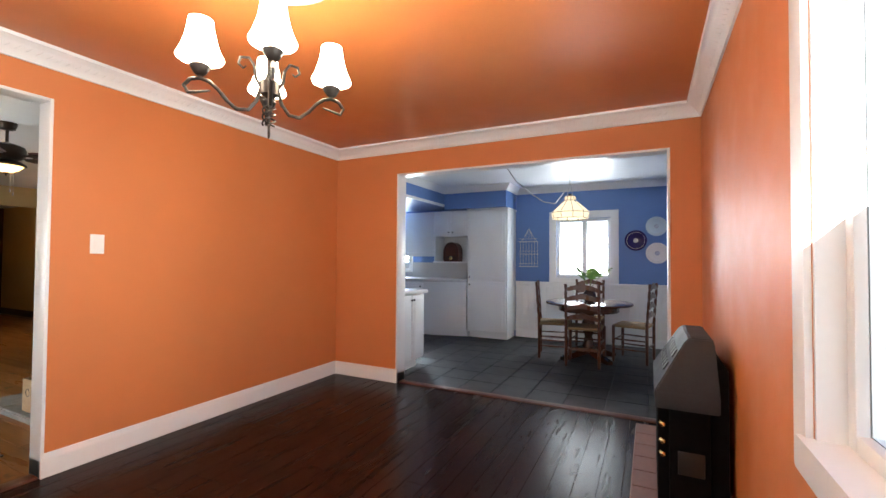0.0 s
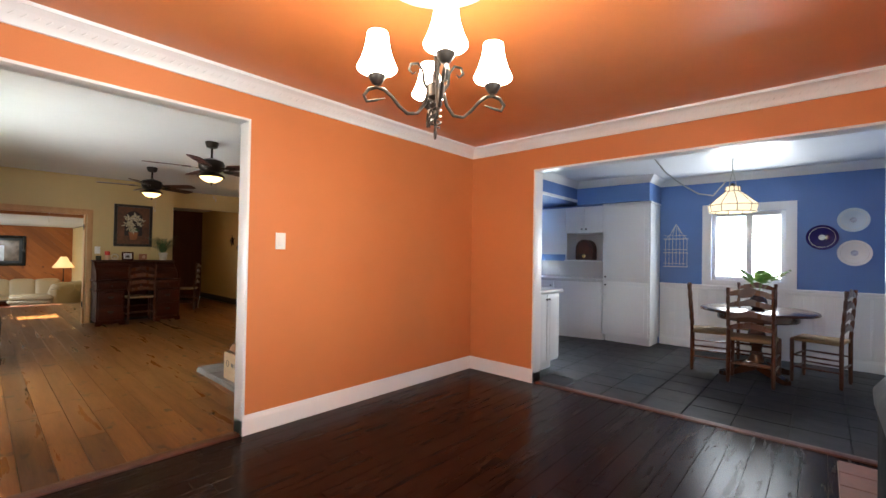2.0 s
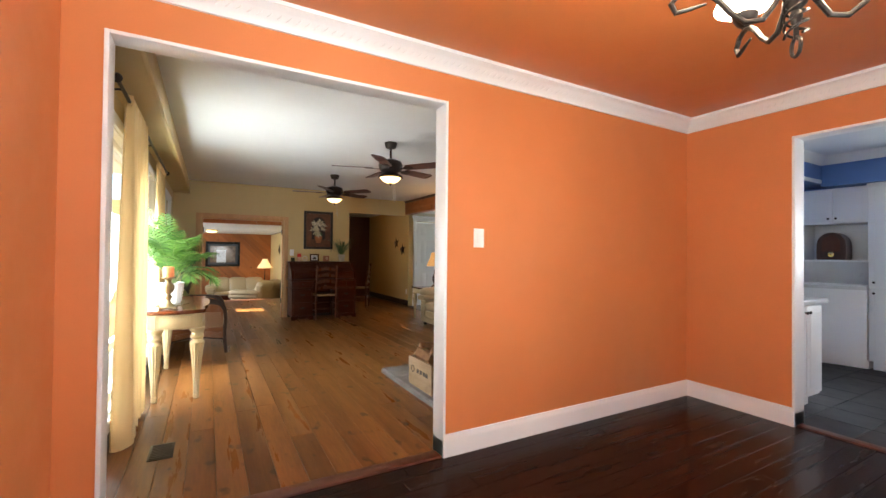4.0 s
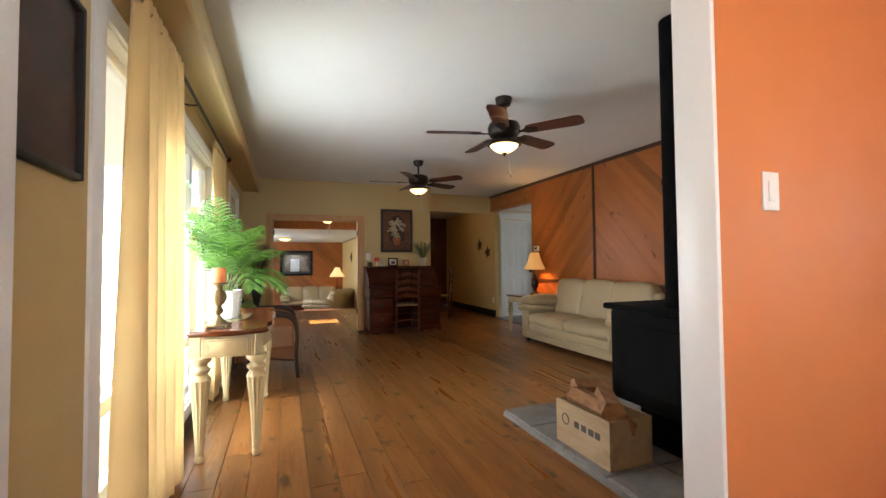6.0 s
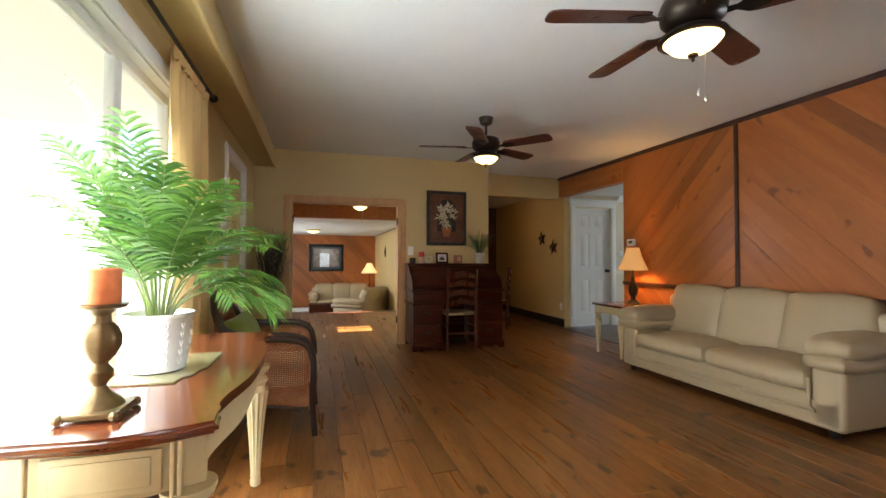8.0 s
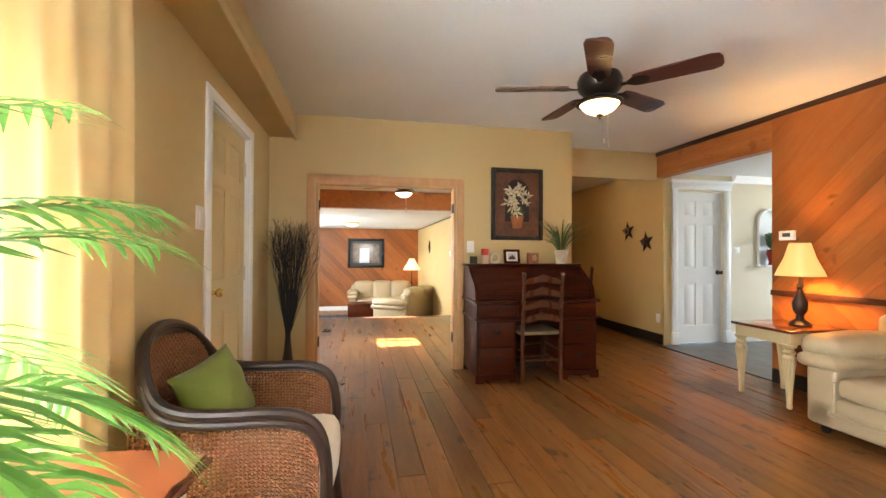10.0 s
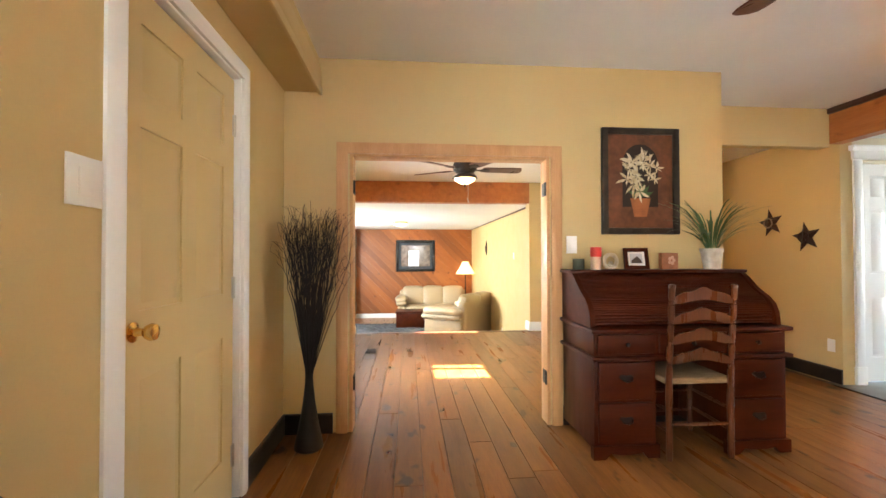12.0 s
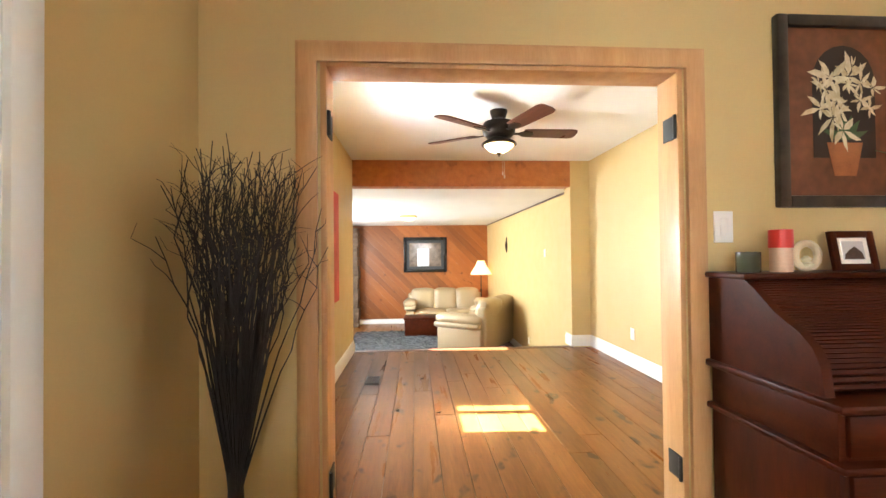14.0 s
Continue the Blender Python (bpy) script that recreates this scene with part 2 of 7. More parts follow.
structure("wall_west", wall_with("x", (AX0 - T, AX0), 0.04, AY1 + 0.14, 0, 2.6, [(0.30, 1.97, 0, 2.167)]), ORANGE, "orange painted wall with a wide cased opening", "wall")
structure("wall_living_east", wall_with("x", (AX0 - 2 * T, AX0 - T), 0.04, LY1, 0, 2.6, [(0.30, 1.97, 0, 2.167)]), YELLOW, "mustard yellow wall round the wide opening", "wall")
structure("wall_north", wall_with("y", (AY1, AY1 + 0.07), AX0, 0.6, 0, 2.6, [(-2.22, 0.243, 0, 2.125)]), ORANGE, "orange painted wall with a wide opening to the kitchen", "wall")
structure("wall_kitchen_south", wall_with("y", (AY1 + 0.07, AY1 + 0.14), AX0, 0.9, 0, 2.6, [(-2.22, 0.243, 0, 2.125)]), BLUE, "blue painted kitchen wall", "wall")
structure("wall_east", wall_with("x", (AX1, AX1 + 0.15), 0.04, AY1, 0, 2.6, [(0.95, 2.10, 0.82, 2.2)]), ORANGE, "orange painted wall with a window", "wall")
# the opening in the south wall is made up, to let fill light in
structure("wall_south", wall_with("y", (0.04, 0.16), AX0, AX1, 0, 2.6, [(-2.1, -0.5, 0.8, 2.2)]), ORANGE, "orange painted wall with an added window opening", "wall")
structure("ceiling_dining", boxes((AX0, AY0, AH, AX1, AY1, AH + 0.12)), paint("orange_satin_paint", (0.60, 0.195, 0.058), 0.36, 0.05, 140, 0.05), "orange painted ceiling", "ceiling")

structure("wall_living_south", wall_with("y", (0.04, 0.16), LX0 - 0.12, LX1, 0, 2.6, [(-8.565, -7.675, 0, 2.045), (-6.45, -3.95, 0.18, 2.02)]), YELLOW, "mustard yellow wall with a door and a wide window", "wall")
structure("wall_living_west", wall_with("x", (LX0 - 0.12, LX0), 0.16, 3.217, 0, 2.6, [(0.585, 1.945, 0, 1.845)]), YELLOW, "mustard yellow wall with a wood-cased doorway", "wall")
structure("wall_wood", wall_with("y", (LY1, LY1 + 0.12), -8.34, LX1, 0, 2.6, [(-5.22, -4.35, 0, 2.04)]), DARK_TRIM, "wall behind diagonal cedar boards", "wall")
structure("ceiling_living", boxes((-10.0, 0.16, LH, LX1, LY1, LH + 0.12)), CEILING, "white stippled ceiling", "ceiling")
structure("wall_hall_north", boxes((-12.7, 4.85, -0.1, -9.9, 4.97, 2.6)), YELLOW, "mustard yellow hallway wall", "wall")
structure("wall_hall_end", boxes((-12.82, 3.2, 0, -12.7, 4.97, 2.6)), wood("red_brown_wood", (0.05, 0.012, 0.006), (0.12, 0.03, 0.014), 0.4, "Z"), "dark red-brown wooden wall at the hallway's end", "wall")
structure("wall_hall_header", boxes((-10.0, 3.217, 2.13, -9.9, 4.75, LH)), YELLOW, "mustard yellow header over the hallway", "wall")
structure("ceiling_hall", boxes((-12.7, 3.217, 2.3, -10.0, 4.85, 2.4)), CEILING, "white hallway ceiling", "ceiling")
structure("wall_entry_west", wall_with("x", (-10.02, -9.9), 4.97, 8.3, 0, 2.4, [(5.06, 5.76, 0, 2.0)]), paint("cream_wall_paint", (0.66, 0.58, 0.42), 0.55, 0.04), "pale cream wall with a white door", "wall")
structure("wall_entry_east", boxes((-8.34, 4.87, 0, -8.22, 8.3, 2.4)), YELLOW, "entry side wall", "wall")
structure("wall_entry_north", wall_with("y", (8.3, 8.42), -10.0, -8.22, 0, 2.4, [(-9.6, -8.4, 0.6, 2.1)]), YELLOW, "entry end wall with a window", "wall")
structure("ceiling_entry", boxes((-9.9, 4.87, 2.22, -8.34, 8.3, 2.32)), CEILING, "white entry ceiling", "ceiling")

structure("wall_kitchen_north", wall_with("y", (KY1, KY1 + 0.12), -8.22, 0.9, 0, 2.6, [(-4.9, -3.9, 1.08, 1.92), (-1.22, -0.42, 0.98, 1.90)]), BLUE, "blue kitchen wall above white wainscot", "wall")
structure("wall_kitchen_east", boxes((0.75, AY1 + 0.14, 0, 0.9, KY1, 2.6)), BLUE, "blue kitchen end wall", "wall")
structure("ceiling_kitchen", boxes((-3.0, AY1 + 0.14, KH, 0.75, KY1, KH + 0.1), (-8.2, 4.87, KH, -3.0, KY1, KH + 0.1)), paint("pale_ceiling_paint", (0.72, 0.74, 0.76), 0.4, 0.03), "white kitchen ceiling", "ceiling")

structure("wall_family_south", wall_with("y", (0.04, 0.18), -12.8, LX0 - 0.12, 0, 2.6, [(-11.18, -10.47, 1.02, 1.66)]), YELLOW, "mustard yellow wall", "wall")
structure("wall_family_north", boxes((-12.8, 3.08, 0, LX0 - 0.12, 3.2, 2.6)), YELLOW, "mustard yellow wall", "wall")
structure("ceiling_family", boxes((-12.8, 0.18, 2.285, LX0 - 0.12, 3.08, 2.4)), CEILING, "white ceiling", "ceiling")
structure("pillar_family", boxes((-13.0, 2.84, -0.75, -12.8, 3.2, 2.3)), YELLOW, "yellow wall end beside the step", "wall")
structure("beam_family", boxes((-12.98, 0.0, 1.968, -12.8, 2.86, 2.3)), PANEL_RIGHT, "wide cedar beam", "beam")
structure("wall_sitting_north", boxes((-19.47, 2.95, -0.75, -13.0, 3.07, 2.4)), YELLOW, "pale yellow wall", "wall")
structure("wall_sitting_west", boxes((-19.6, -1.5, -0.75, -19.47, 3.07, 2.4)), DARK_TRIM, "wall behind diagonal cedar boards", "wall")
structure("wall_sitting_south", wall_with("y", (-1.5, -1.38), -19.6, -12.8, -0.75, 2.4, [(-17.4, -14.6, 0.4, 1.8)]), YELLOW, "yellow wall with a window", "wall")
structure("wall_sitting_east", boxes((-12.8, -1.5, -0.75, -12.68, 0.04, 2.4)), YELLOW, "yellow wall", "wall")
structure("ceiling_sitting", boxes((-19.47, -1.38, 1.968, -12.98, 2.95, 2.1)), CEILING, "white lower ceiling", "ceiling")
structure("floor_sitting", boxes((-19.6, -1.5, -0.85, -12.8, 3.07, -0.75)), OAK_PLANK, "oak floor some steps down", "floor")

structure("floor_dining", boxes((-3.06, 0.04, -0.2, 0.6, 4.52, -0.012)), DARK_TRIM, "dark wood plank floor", "floor")
structure("floor_living", boxes((-12.8, 0.04, -0.2, -3.06, 4.75, -0.012), (-12.8, 4.75, -0.2, -10.0, 4.86, -0.012)), DARK_TRIM, "knotty oak plank floor", "floor")
structure("steps_sitting", boxes((-13.6, 0.18, -0.75, -13.34, 2.84, -0.57), (-13.34, 0.18, -0.75, -13.08, 2.84, -0.38), (-13.08, 0.18, -0.75, -12.82, 2.84, -0.19)), OAK_PLANK, "oak steps down to the sitting room", "steps")
structure("floor_kitchen", boxes((-8.28, 4.52, -0.2, 0.9, 7.67, -0.012)), paint("grey_grout", (0.05, 0.05, 0.05), 0.8, 0.2), "dark slate tile floor", "floor")
structure("floor_entry", boxes((-10.0, 4.75, -0.2, -8.28, 8.42, -0.003)), paint("grey_entry_tile", (0.13, 0.125, 0.12), 0.5, 0.2), "grey tiled entry floor", "floor")
structure("ground", boxes((-60, -60, -1.3, 60, 60, -0.95)), paint("dry_lawn_ground", (0.085, 0.085, 0.070), 0.9, 0.2, 30, 0.4), "open dry ground in sunlight", "ground")

structure("kitchen_bulkhead", boxes((-3.0, AY1 + 0.14, 2.13, -2.93, KY1, KH), (-8.2, 4.87, 2.13, -3.0, KY1, KH)), BLUE, "blue dropped ceiling over the kitchen", "bulkhead")
structure("pantry_soffit", boxes((-2.93, 7.0, 2.07, -1.87, KY1, KH)), BLUE, "blue soffit over the pantry", "bulkhead")
structure("wall_kitchen_west", boxes((-8.34, 4.87, 0, -8.22, 7.67, 2.6)), BLUE, "blue wall", "wall")
structure("window_bulkhead", boxes((LX0, 0.16, 2.246, LX1, 0.385, LH)), YELLOW, "yellow boxed-in bulkhead over the window", "bulkhead")
structure("bulkhead_lip", boxes((LX0, 0.385, 2.225, LX1, 0.405, 2.275), (LX0, 0.385, 2.275, LX1, 0.398, 2.40), bevel=0.004), YELLOW, "yellow painted trim board on the bulkhead", "trim")
structure("header_beam", boxes((-9.9, LY1, 2.157, -8.34, LY1 + 0.12, 2.425)), PANEL_RIGHT, "cedar faced beam over the entry", "beam")
structure("beam_cap", boxes((-9.9, LY1 - 0.02, 2.425, LX1, LY1 + 0.12, LH), bevel=0.003), RED_TRIM, "dark strip along the ceiling", "trim")
structure("sitting_ceiling_strip", boxes((-19.47, 2.925, 1.945, -13.0, 2.949, 1.967)), RED_TRIM, "dark strip under the sitting room ceiling", "trim")
# made-up overhang that keeps direct sun off the sitting room rug
structure("sun_block_sitting", boxes((-18.4, -3.3, 1.95, -13.6, -1.51, 2.07)), WHITE, "white slab added outside the sitting room window to block the sun", "roof")
# unseen roof: overhang inferred at the wide window, lengthened to shade the dining side
structure("sun_block_roof", boxes((-8.4, -2.9, 2.35, 0.8, 0.03, 2.5)), WHITE, "white roof slab added to keep the sun off the south windows", "roof")


# ---- trim: crown, baseboards, casings, windows, doors ----
BASE = [(0, 0), (0.016, 0), (0.016, 0.095), (0.013, 0.108), (0.008, 0.118), (0.006, 0.132), (0, 0.135)]
CROWN = [(0, 2.335), (0.012, 2.337), (0.016, 2.352), (0.03, 2.372), (0.062, 2.398), (0.082, 2.418), (0.096, 2.422), (0.1, AH), (0, AH)]

bm = bmesh.new()
run_trim(bm, CROWN, [(AX0, AY0, 1, 1), (AX0, AY1, 1, -1), (AX1, AY1, -1, -1), (AX1, AY0, -1, 1), (AX0, AY0, 1, 1)])
crown = structure("crown_moulding", bm, WHITE, "white moulded plaster crown", "crown moulding")
# raised rope along the crown's cove
bm = bmesh.new()
for (xa, ya), (xb, yb), (nx, ny) in (((AX0, 0.3), (AX0, 4.35), (1, 0)), ((AX1, 0.3), (AX1, 4.35), (-1, 0))):
    n = int(abs(yb - ya) / 0.045)
    for i in range(n):
        y = ya + (yb - ya) * i / n
        x = xa + nx * 0.047
        tube(bm, [(x - nx * 0.014, y, 2.374), (x, y + 0.02, 2.391), (x + nx * 0.014, y + 0.03, 2.408)], [0.004, 0.007, 0.004], 5)
part("crown_ornament", bm, WHITE, crown)
ny_, n = AY1 - 0.047, int(3.2 / 0.045)
bm = bmesh.new()
for i in range(n):
    x = -2.9 + 3.2 * i / n
    tube(bm, [(x, ny_ + 0.014, 2.374), (x + 0.02, ny_, 2.391), (x + 0.03, ny_ - 0.014, 2.408)], [0.004, 0.007, 0.004], 5)
part("crown_ornament", bm, WHITE, crown)


def baseboard(corners, material=None, profile=BASE, name="baseboard", label="white moulded baseboard"):
    bm = bmesh.new()
    run_trim(bm, profile, corners)
    return structure(name, bm, material or WHITE, label, "baseboard")


baseboard([(AX0 - 0.12, 1.968, 0, -1), (AX0, 1.968, 1, -1), (AX0, AY1, 1, -1), (-2.218, AY1, 1, -1), (-2.218, AY1 + 0.14, 1, 0)])
baseboard([(0.241, AY1 + 0.14, -1, 0), (0.241, AY1, -1, -1), (AX1, AY1, -1, -1), (AX1, AY0, -1, 1), (AX0, AY0, 1, 1), (AX0, 0.302, 1, 1), (AX0 - 0.12, 0.302, 0, 1)])
DARKBASE = [(0, 0), (0.016, 0), (0.016, 0.12), (0.01, 0.13), (0, 0.13)]
for run in ([(LX1, 0.16, 0, 1), (-7.63, 0.16, 0, 1)], [(-8.61, 0.16, 0, 1), (LX0, 0.16, 1, 1), (LX0, 0.48, 1, 0)], [(LX0, 2.03, 1, 0), (LX0, 3.217, 1, 1), (-12.7, 3.217, 0, 1)],
            [(-12.7, 4.85, 0, -1), (-9.9, 4.85, 0, -1)], [(-8.34, LY1, 0, -1), (-5.3, LY1, 0, -1)]):
    baseboard(run, DARK_TRIM, DARKBASE, label="black-brown wooden baseboard")
baseboard([(LX0 - 0.12, 3.08, 0, -1), (-12.8, 3.08, 1, -1), (-12.8, 2.84, 1, -1), (-13.0, 2.84, 0, -1)])
baseboard([(LX0 - 0.12, 0.18, 0, 1), (-12.8, 0.18, 0, 1)])
LOWBASE = [(o, z - 0.75) for o, z in BASE]
baseboard([(-13.0, 2.95, 0, -1), (-19.47, 2.95, 1, -1), (-19.47, -1.38, 1, 1)], profile=LOWBASE)
baseboard([(-9.9, 5.83, 1, 0), (-9.9, 8.3, 1, 0)])
baseboard([(-1.87, KY1, 0, -1), (0.75, KY1, -1, -1), (0.75, AY1 + 0.14, -1, 0)])


def lining(name, axis, plane, lo, hi, top, thick, material, label):
    """Jambs and head that line an opening through a wall, a little proud of it."""
    a, b = plane[0] - 0.006, plane[1] + 0.006
    rows = [(lo, lo + thick, 0, top), (hi - thick, hi, 0, top), (lo + thick, hi - thick, top - thick, top)]
    bm = bmesh.new()
    for c, d, z0, z1 in rows:
        box(bm, *((a, c, z0, b, d, z1) if axis == "x" else (c, a, z0, d, b, z1)), bevel=0.003)
    return structure(name, bm, material, label, "door lining")


lining("opening_living", "x", (-3.12, -3.0), 0.30, 1.97, 2.167, 0.018, WHITE, "white lining of the wide opening")
lining("opening_kitchen", "y", (AY1, AY1 + 0.14), -2.22, 0.243, 2.125, 0.018, WHITE, "white lining of the wide opening")
lining("opening_family", "x", (LX0 - 0.12, LX0), 0.585, 1.945, 1.845, 0.022, PINE, "pale pine lining of the doorway")
lining("opening_wood_wall", "y", (LY1, LY1 + 0.12), -5.22, -4.35, 2.04, 0.02, WHITE, "white door lining")


def casing(name, axis, face, out, lo, hi, z0, z1, width, material, label, depth=0.02, sides="lrt"):
    """A mitred, moulded frame round an opening on a wall's face. out: +1 or -1, the way it stands proud."""
    prof = [(0, 0), (0, depth * 0.7), (width * 0.25, depth), (width * 0.8, depth * 0.85), (width, depth * 0.5), (width, 0)]
    path = []
    if "b" in sides:
        ring = [(lo, z0, -1, -1), (lo, z1, -1, 1), (hi, z1, 1, 1), (hi, z0, 1, -1), (lo, z0, -1, -1)]
    else:
        ring = [(lo, z0, -1, 0), (lo, z1, -1, 1), (hi, z1, 1, 1), (hi, z0, 1, 0)]
    bm = bmesh.new()
    for a, z, da, dz in ring:
        row = []
        for w, d in prof:
            u, v, o = a + da * w, z + dz * w, face + out * d
            row.append(bm.verts.new((o, u, v) if axis == "x" else (u, o, v)))
        path.append(row)
    for p, q in zip(path, path[1:]):
        for i in range(len(prof)):
            bm.faces.new((p[i], p[(i + 1) % len(prof)], q[(i + 1) % len(prof)], q[i]))
    if "b" not in sides:
        bm.faces.new(path[0])
        bm.faces.new(path[-1][::-1])
    return structure(name, bm, material, label, "casing")


casing("casing_family", "x", LX0, 1, 0.575, 1.955, 0, 1.84, 0.075, PINE, "pale pine door casing", 0.024)
# unseen stop and sill strips, added to block sun leaking round the leaf
structure("door_light_stop", boxes((-8.541, 0.045, 0, -8.505, 0.092, 2.021), (-7.735, 0.045, 0, -7.699, 0.092, 2.021), (-8.505, 0.045, 1.985, -7.735, 0.092, 2.021), (-8.505, 0.045, 0, -7.735, 0.15, 0.009)), WHITE, "white strips added behind the door to stop sun through its gaps", "door stop")
lining("jamb_door", "y", (0.04, 0.154), -8.565, -7.675, 2.045, 0.024, WHITE, "white door jamb")
casing("casing_door", "y", 0.16, 1, -8.55, -7.69, 0, 2.03, 0.075, WHITE, "white door casing", 0.022)
casing("casing_window_east", "x", AX1, -1, 0.95, 2.10, 0.82, 2.2, 0.10, WHITE, "white window casing", 0.022, "lrtb")
casing("casing_window_kitchen", "y", KY1, -1, -1.22, -0.42, 0.98, 1.90, 0.11, WHITE, "white window casing", 0.022, "lrtb")
casing("casing_window_sink", "y", KY1, -1, -4.9, -3.9, 1.08, 1.92, 0.07, WHITE, "white window casing", 0.022, "lrtb")
casing("casing_window_living", "y", 0.16, 1, -6.45, -3.95, 0.18, 2.02, 0.085, WHITE, "white window casing", 0.024, "lrtb")
REDBROWN = wood("red_brown_trim", (0.06, 0.017, 0.008), (0.13, 0.04, 0.018), 0.4, "Z")
casing("casing_wood_wall", "y", LY1, -1, -5.22, -4.35, 0, 2.04, 0.085, REDBROWN, "dark red-brown door casing", 0.03)
CREAMCASE = paint("ivory_gloss_paint", (0.74, 0.73, 0.68), 0.35, 0.03)
bm = bmesh.new()
for y in (4.965, 5.77):
    box(bm, -9.9, y, 0.0, -9.876, y + 0.085, 2.02, bevel=0.006)
    box(bm, -9.9, y - 0.008, 0.0, -9.868, y + 0.093, 0.16, bevel=0.006)
box(bm, -9.9, 4.955, 2.02, -9.872, 5.865, 2.10, bevel=0.004)
prism(bm, [(-9.9, 2.10), (-9.872, 2.10), (-9.85, 2.13), (-9.85, 2.145), (-9.9, 2.145)], "y", 4.935, 5.885)
structure("casing_entry", bm, WHITE, "white door casing with a head moulding", "casing")
bm = bmesh.new()
run_trim(bm, [(0, 2.13), (0.012, 2.13), (0.03, 2.16), (0.06, 2.20), (0.065, 2.22), (0, 2.22)], [(-9.9, 5.9, 1, 0), (-9.9, 8.3, 1, 0)])
structure("crown_entry", bm, WHITE, "white crown moulding", "crown moulding")
# kitchen trim
bm = bmesh.new()
KC = [(0, KH - 0.10), (0.012, KH - 0.10), (0.02, KH - 0.08), (0.06, KH - 0.03), (0.07, KH - 0.02), (0.075, KH), (0, KH)]
run_trim(bm, KC, [(-2.93, AY1 + 0.14, 1, 0), (-2.93, 7.0, 1, -1), (-1.87, 7.0, 1, -1), (-1.87, KY1, 1, -1), (0.75, KY1, -1, -1), (0.75, AY1 + 0.14, -1, 0)])
structure("crown_kitchen", bm, WHITE, "white crown moulding", "crown moulding")
structure("bulkhead_trim", boxes((-2.945, AY1 + 0.14, 2.11, -2.915, 6.98, 2.15), bevel=0.006), WHITE, "white strip under the bulkhead", "trim")
wains = structure("wainscot", boxes((-1.87, KY1 - 0.012, 0.135, 0.75, KY1 - 0.001, 0.865), (0.738, AY1 + 0.14, 0.135, 0.749, KY1 - 0.012, 0.865)), WHITE, "white beadboard wainscot", "wainscot")
bm = bmesh.new()
for i in range(26):
    x = -1.85 + i * 0.1
    box(bm, x, KY1 - 0.018, 0.135, x + 0.085, KY1 - 0.0125, 0.865, bevel=0.003, seg=1)
part("beadboard", bm, WHITE, wains)
structure("chair_rail", boxes((-1.87, KY1 - 0.035, 0.865, 0.75, KY1, 0.905), (-1.87, KY1 - 0.022, 0.83, 0.75, KY1, 0.865), bevel=0.007), WHITE, "white chair rail", "trim")
structure("wood_rail", boxes((-8.34, LY1 - 0.035, 0.80, -5.31, LY1, 0.85), bevel=0.004), RED_TRIM, "dark wooden chair rail", "trim")
structure("wood_seam", boxes((-6.80, LY1 - 0.03, 0.85, -6.765, LY1, 2.425), bevel=0.003), RED_TRIM, "dark batten between cedar panels", "trim")
structure("threshold_living", boxes((-3.09, 0.32, -0.01, -3.0, 1.95, 0.012), bevel=0.006), REDBROWN, "red-brown wooden threshold", "threshold")
structure("threshold_kitchen", boxes((-2.2, 4.46, -0.01, 0.225, 4.54, 0.012), bevel=0.006), REDBROWN, "red-brown wooden threshold", "threshold")
structure("threshold_entry", boxes((-9.9, 4.74, -0.01, -8.34, 4.77, 0.008), bevel=0.004), DARK_TRIM, "dark threshold strip", "threshold")
structure("step_nosing", boxes((-12.84, 0.18, -0.03, -12.74, 2.84, 0.004), (-12.82, 0.18, -0.20, -12.80, 2.84, -0.03), bevel=0.006), REDBROWN, "dark wooden nosing of the step", "step")

PANE = glass("window_glass")


def window_unit(name, axis, face, lo, hi, z0, z1, uprights=(), bars=(), frame_w=0.05, depth=0.05, label="white framed window"):
    """A window set in an opening: frame, mullions and panes."""
    win = tagged(new(name), label, "window", "", "structure")

    def blk(a, b, c, d, off, dep, bev):
        bm = bmesh.new()
        box(bm, *((face + off, a, c, face + off + dep, b, d) if axis == "x" else (a, face + off, c, b, face + off + dep, d)), bevel=bev)
        return bm
    for nm, q in (("window_frame", (lo, lo + frame_w, z0, z1)), ("window_frame", (hi - frame_w, hi, z0, z1)), ("window_frame", (lo + frame_w, hi - frame_w, z1 - frame_w, z1)), ("window_sill", (lo + frame_w, hi - frame_w, z0, z0 + frame_w))):
        part(nm, blk(*q, 0, depth, 0.006), WHITE, win)
    xs = [lo + frame_w, *uprights, hi - frame_w]
    for u in uprights:
        part("mullion", blk(u - 0.035, u + 0.035, z0 + frame_w, z1 - frame_w, 0.004, depth - 0.008, 0.006), WHITE, win)
    zs = [z0 + frame_w, *bars, z1 - frame_w]
    for z in bars:
        for a, b in zip(xs, xs[1:]):
            part("rail", blk(a + 0.035, b - 0.035, z - 0.03, z + 0.03, 0.006, depth - 0.012, 0.005), WHITE, win)
    for a, b in zip(xs, xs[1:]):
        for c, d in zip(zs, zs[1:]):
            p = part("pane", blk(a, b, c, d, depth * 0.5, 0.004, 0), PANE, win)
            p.visible_shadow = False
    return win


reveal = boxes((AX1 + 0.002, 0.95, 0.82, AX1 + 0.149, 0.962, 2.2), (AX1 + 0.002, 2.088, 0.82, AX1 + 0.149, 2.10, 2.2), (AX1 + 0.002, 0.962, 2.188, AX1 + 0.149, 2.088, 2.2), (AX1 - 0.03, 0.93, 0.80, AX1 + 0.149, 2.12, 0.832))
structure("window_reveal_east", reveal, WHITE, "white window reveal and stool", "window")
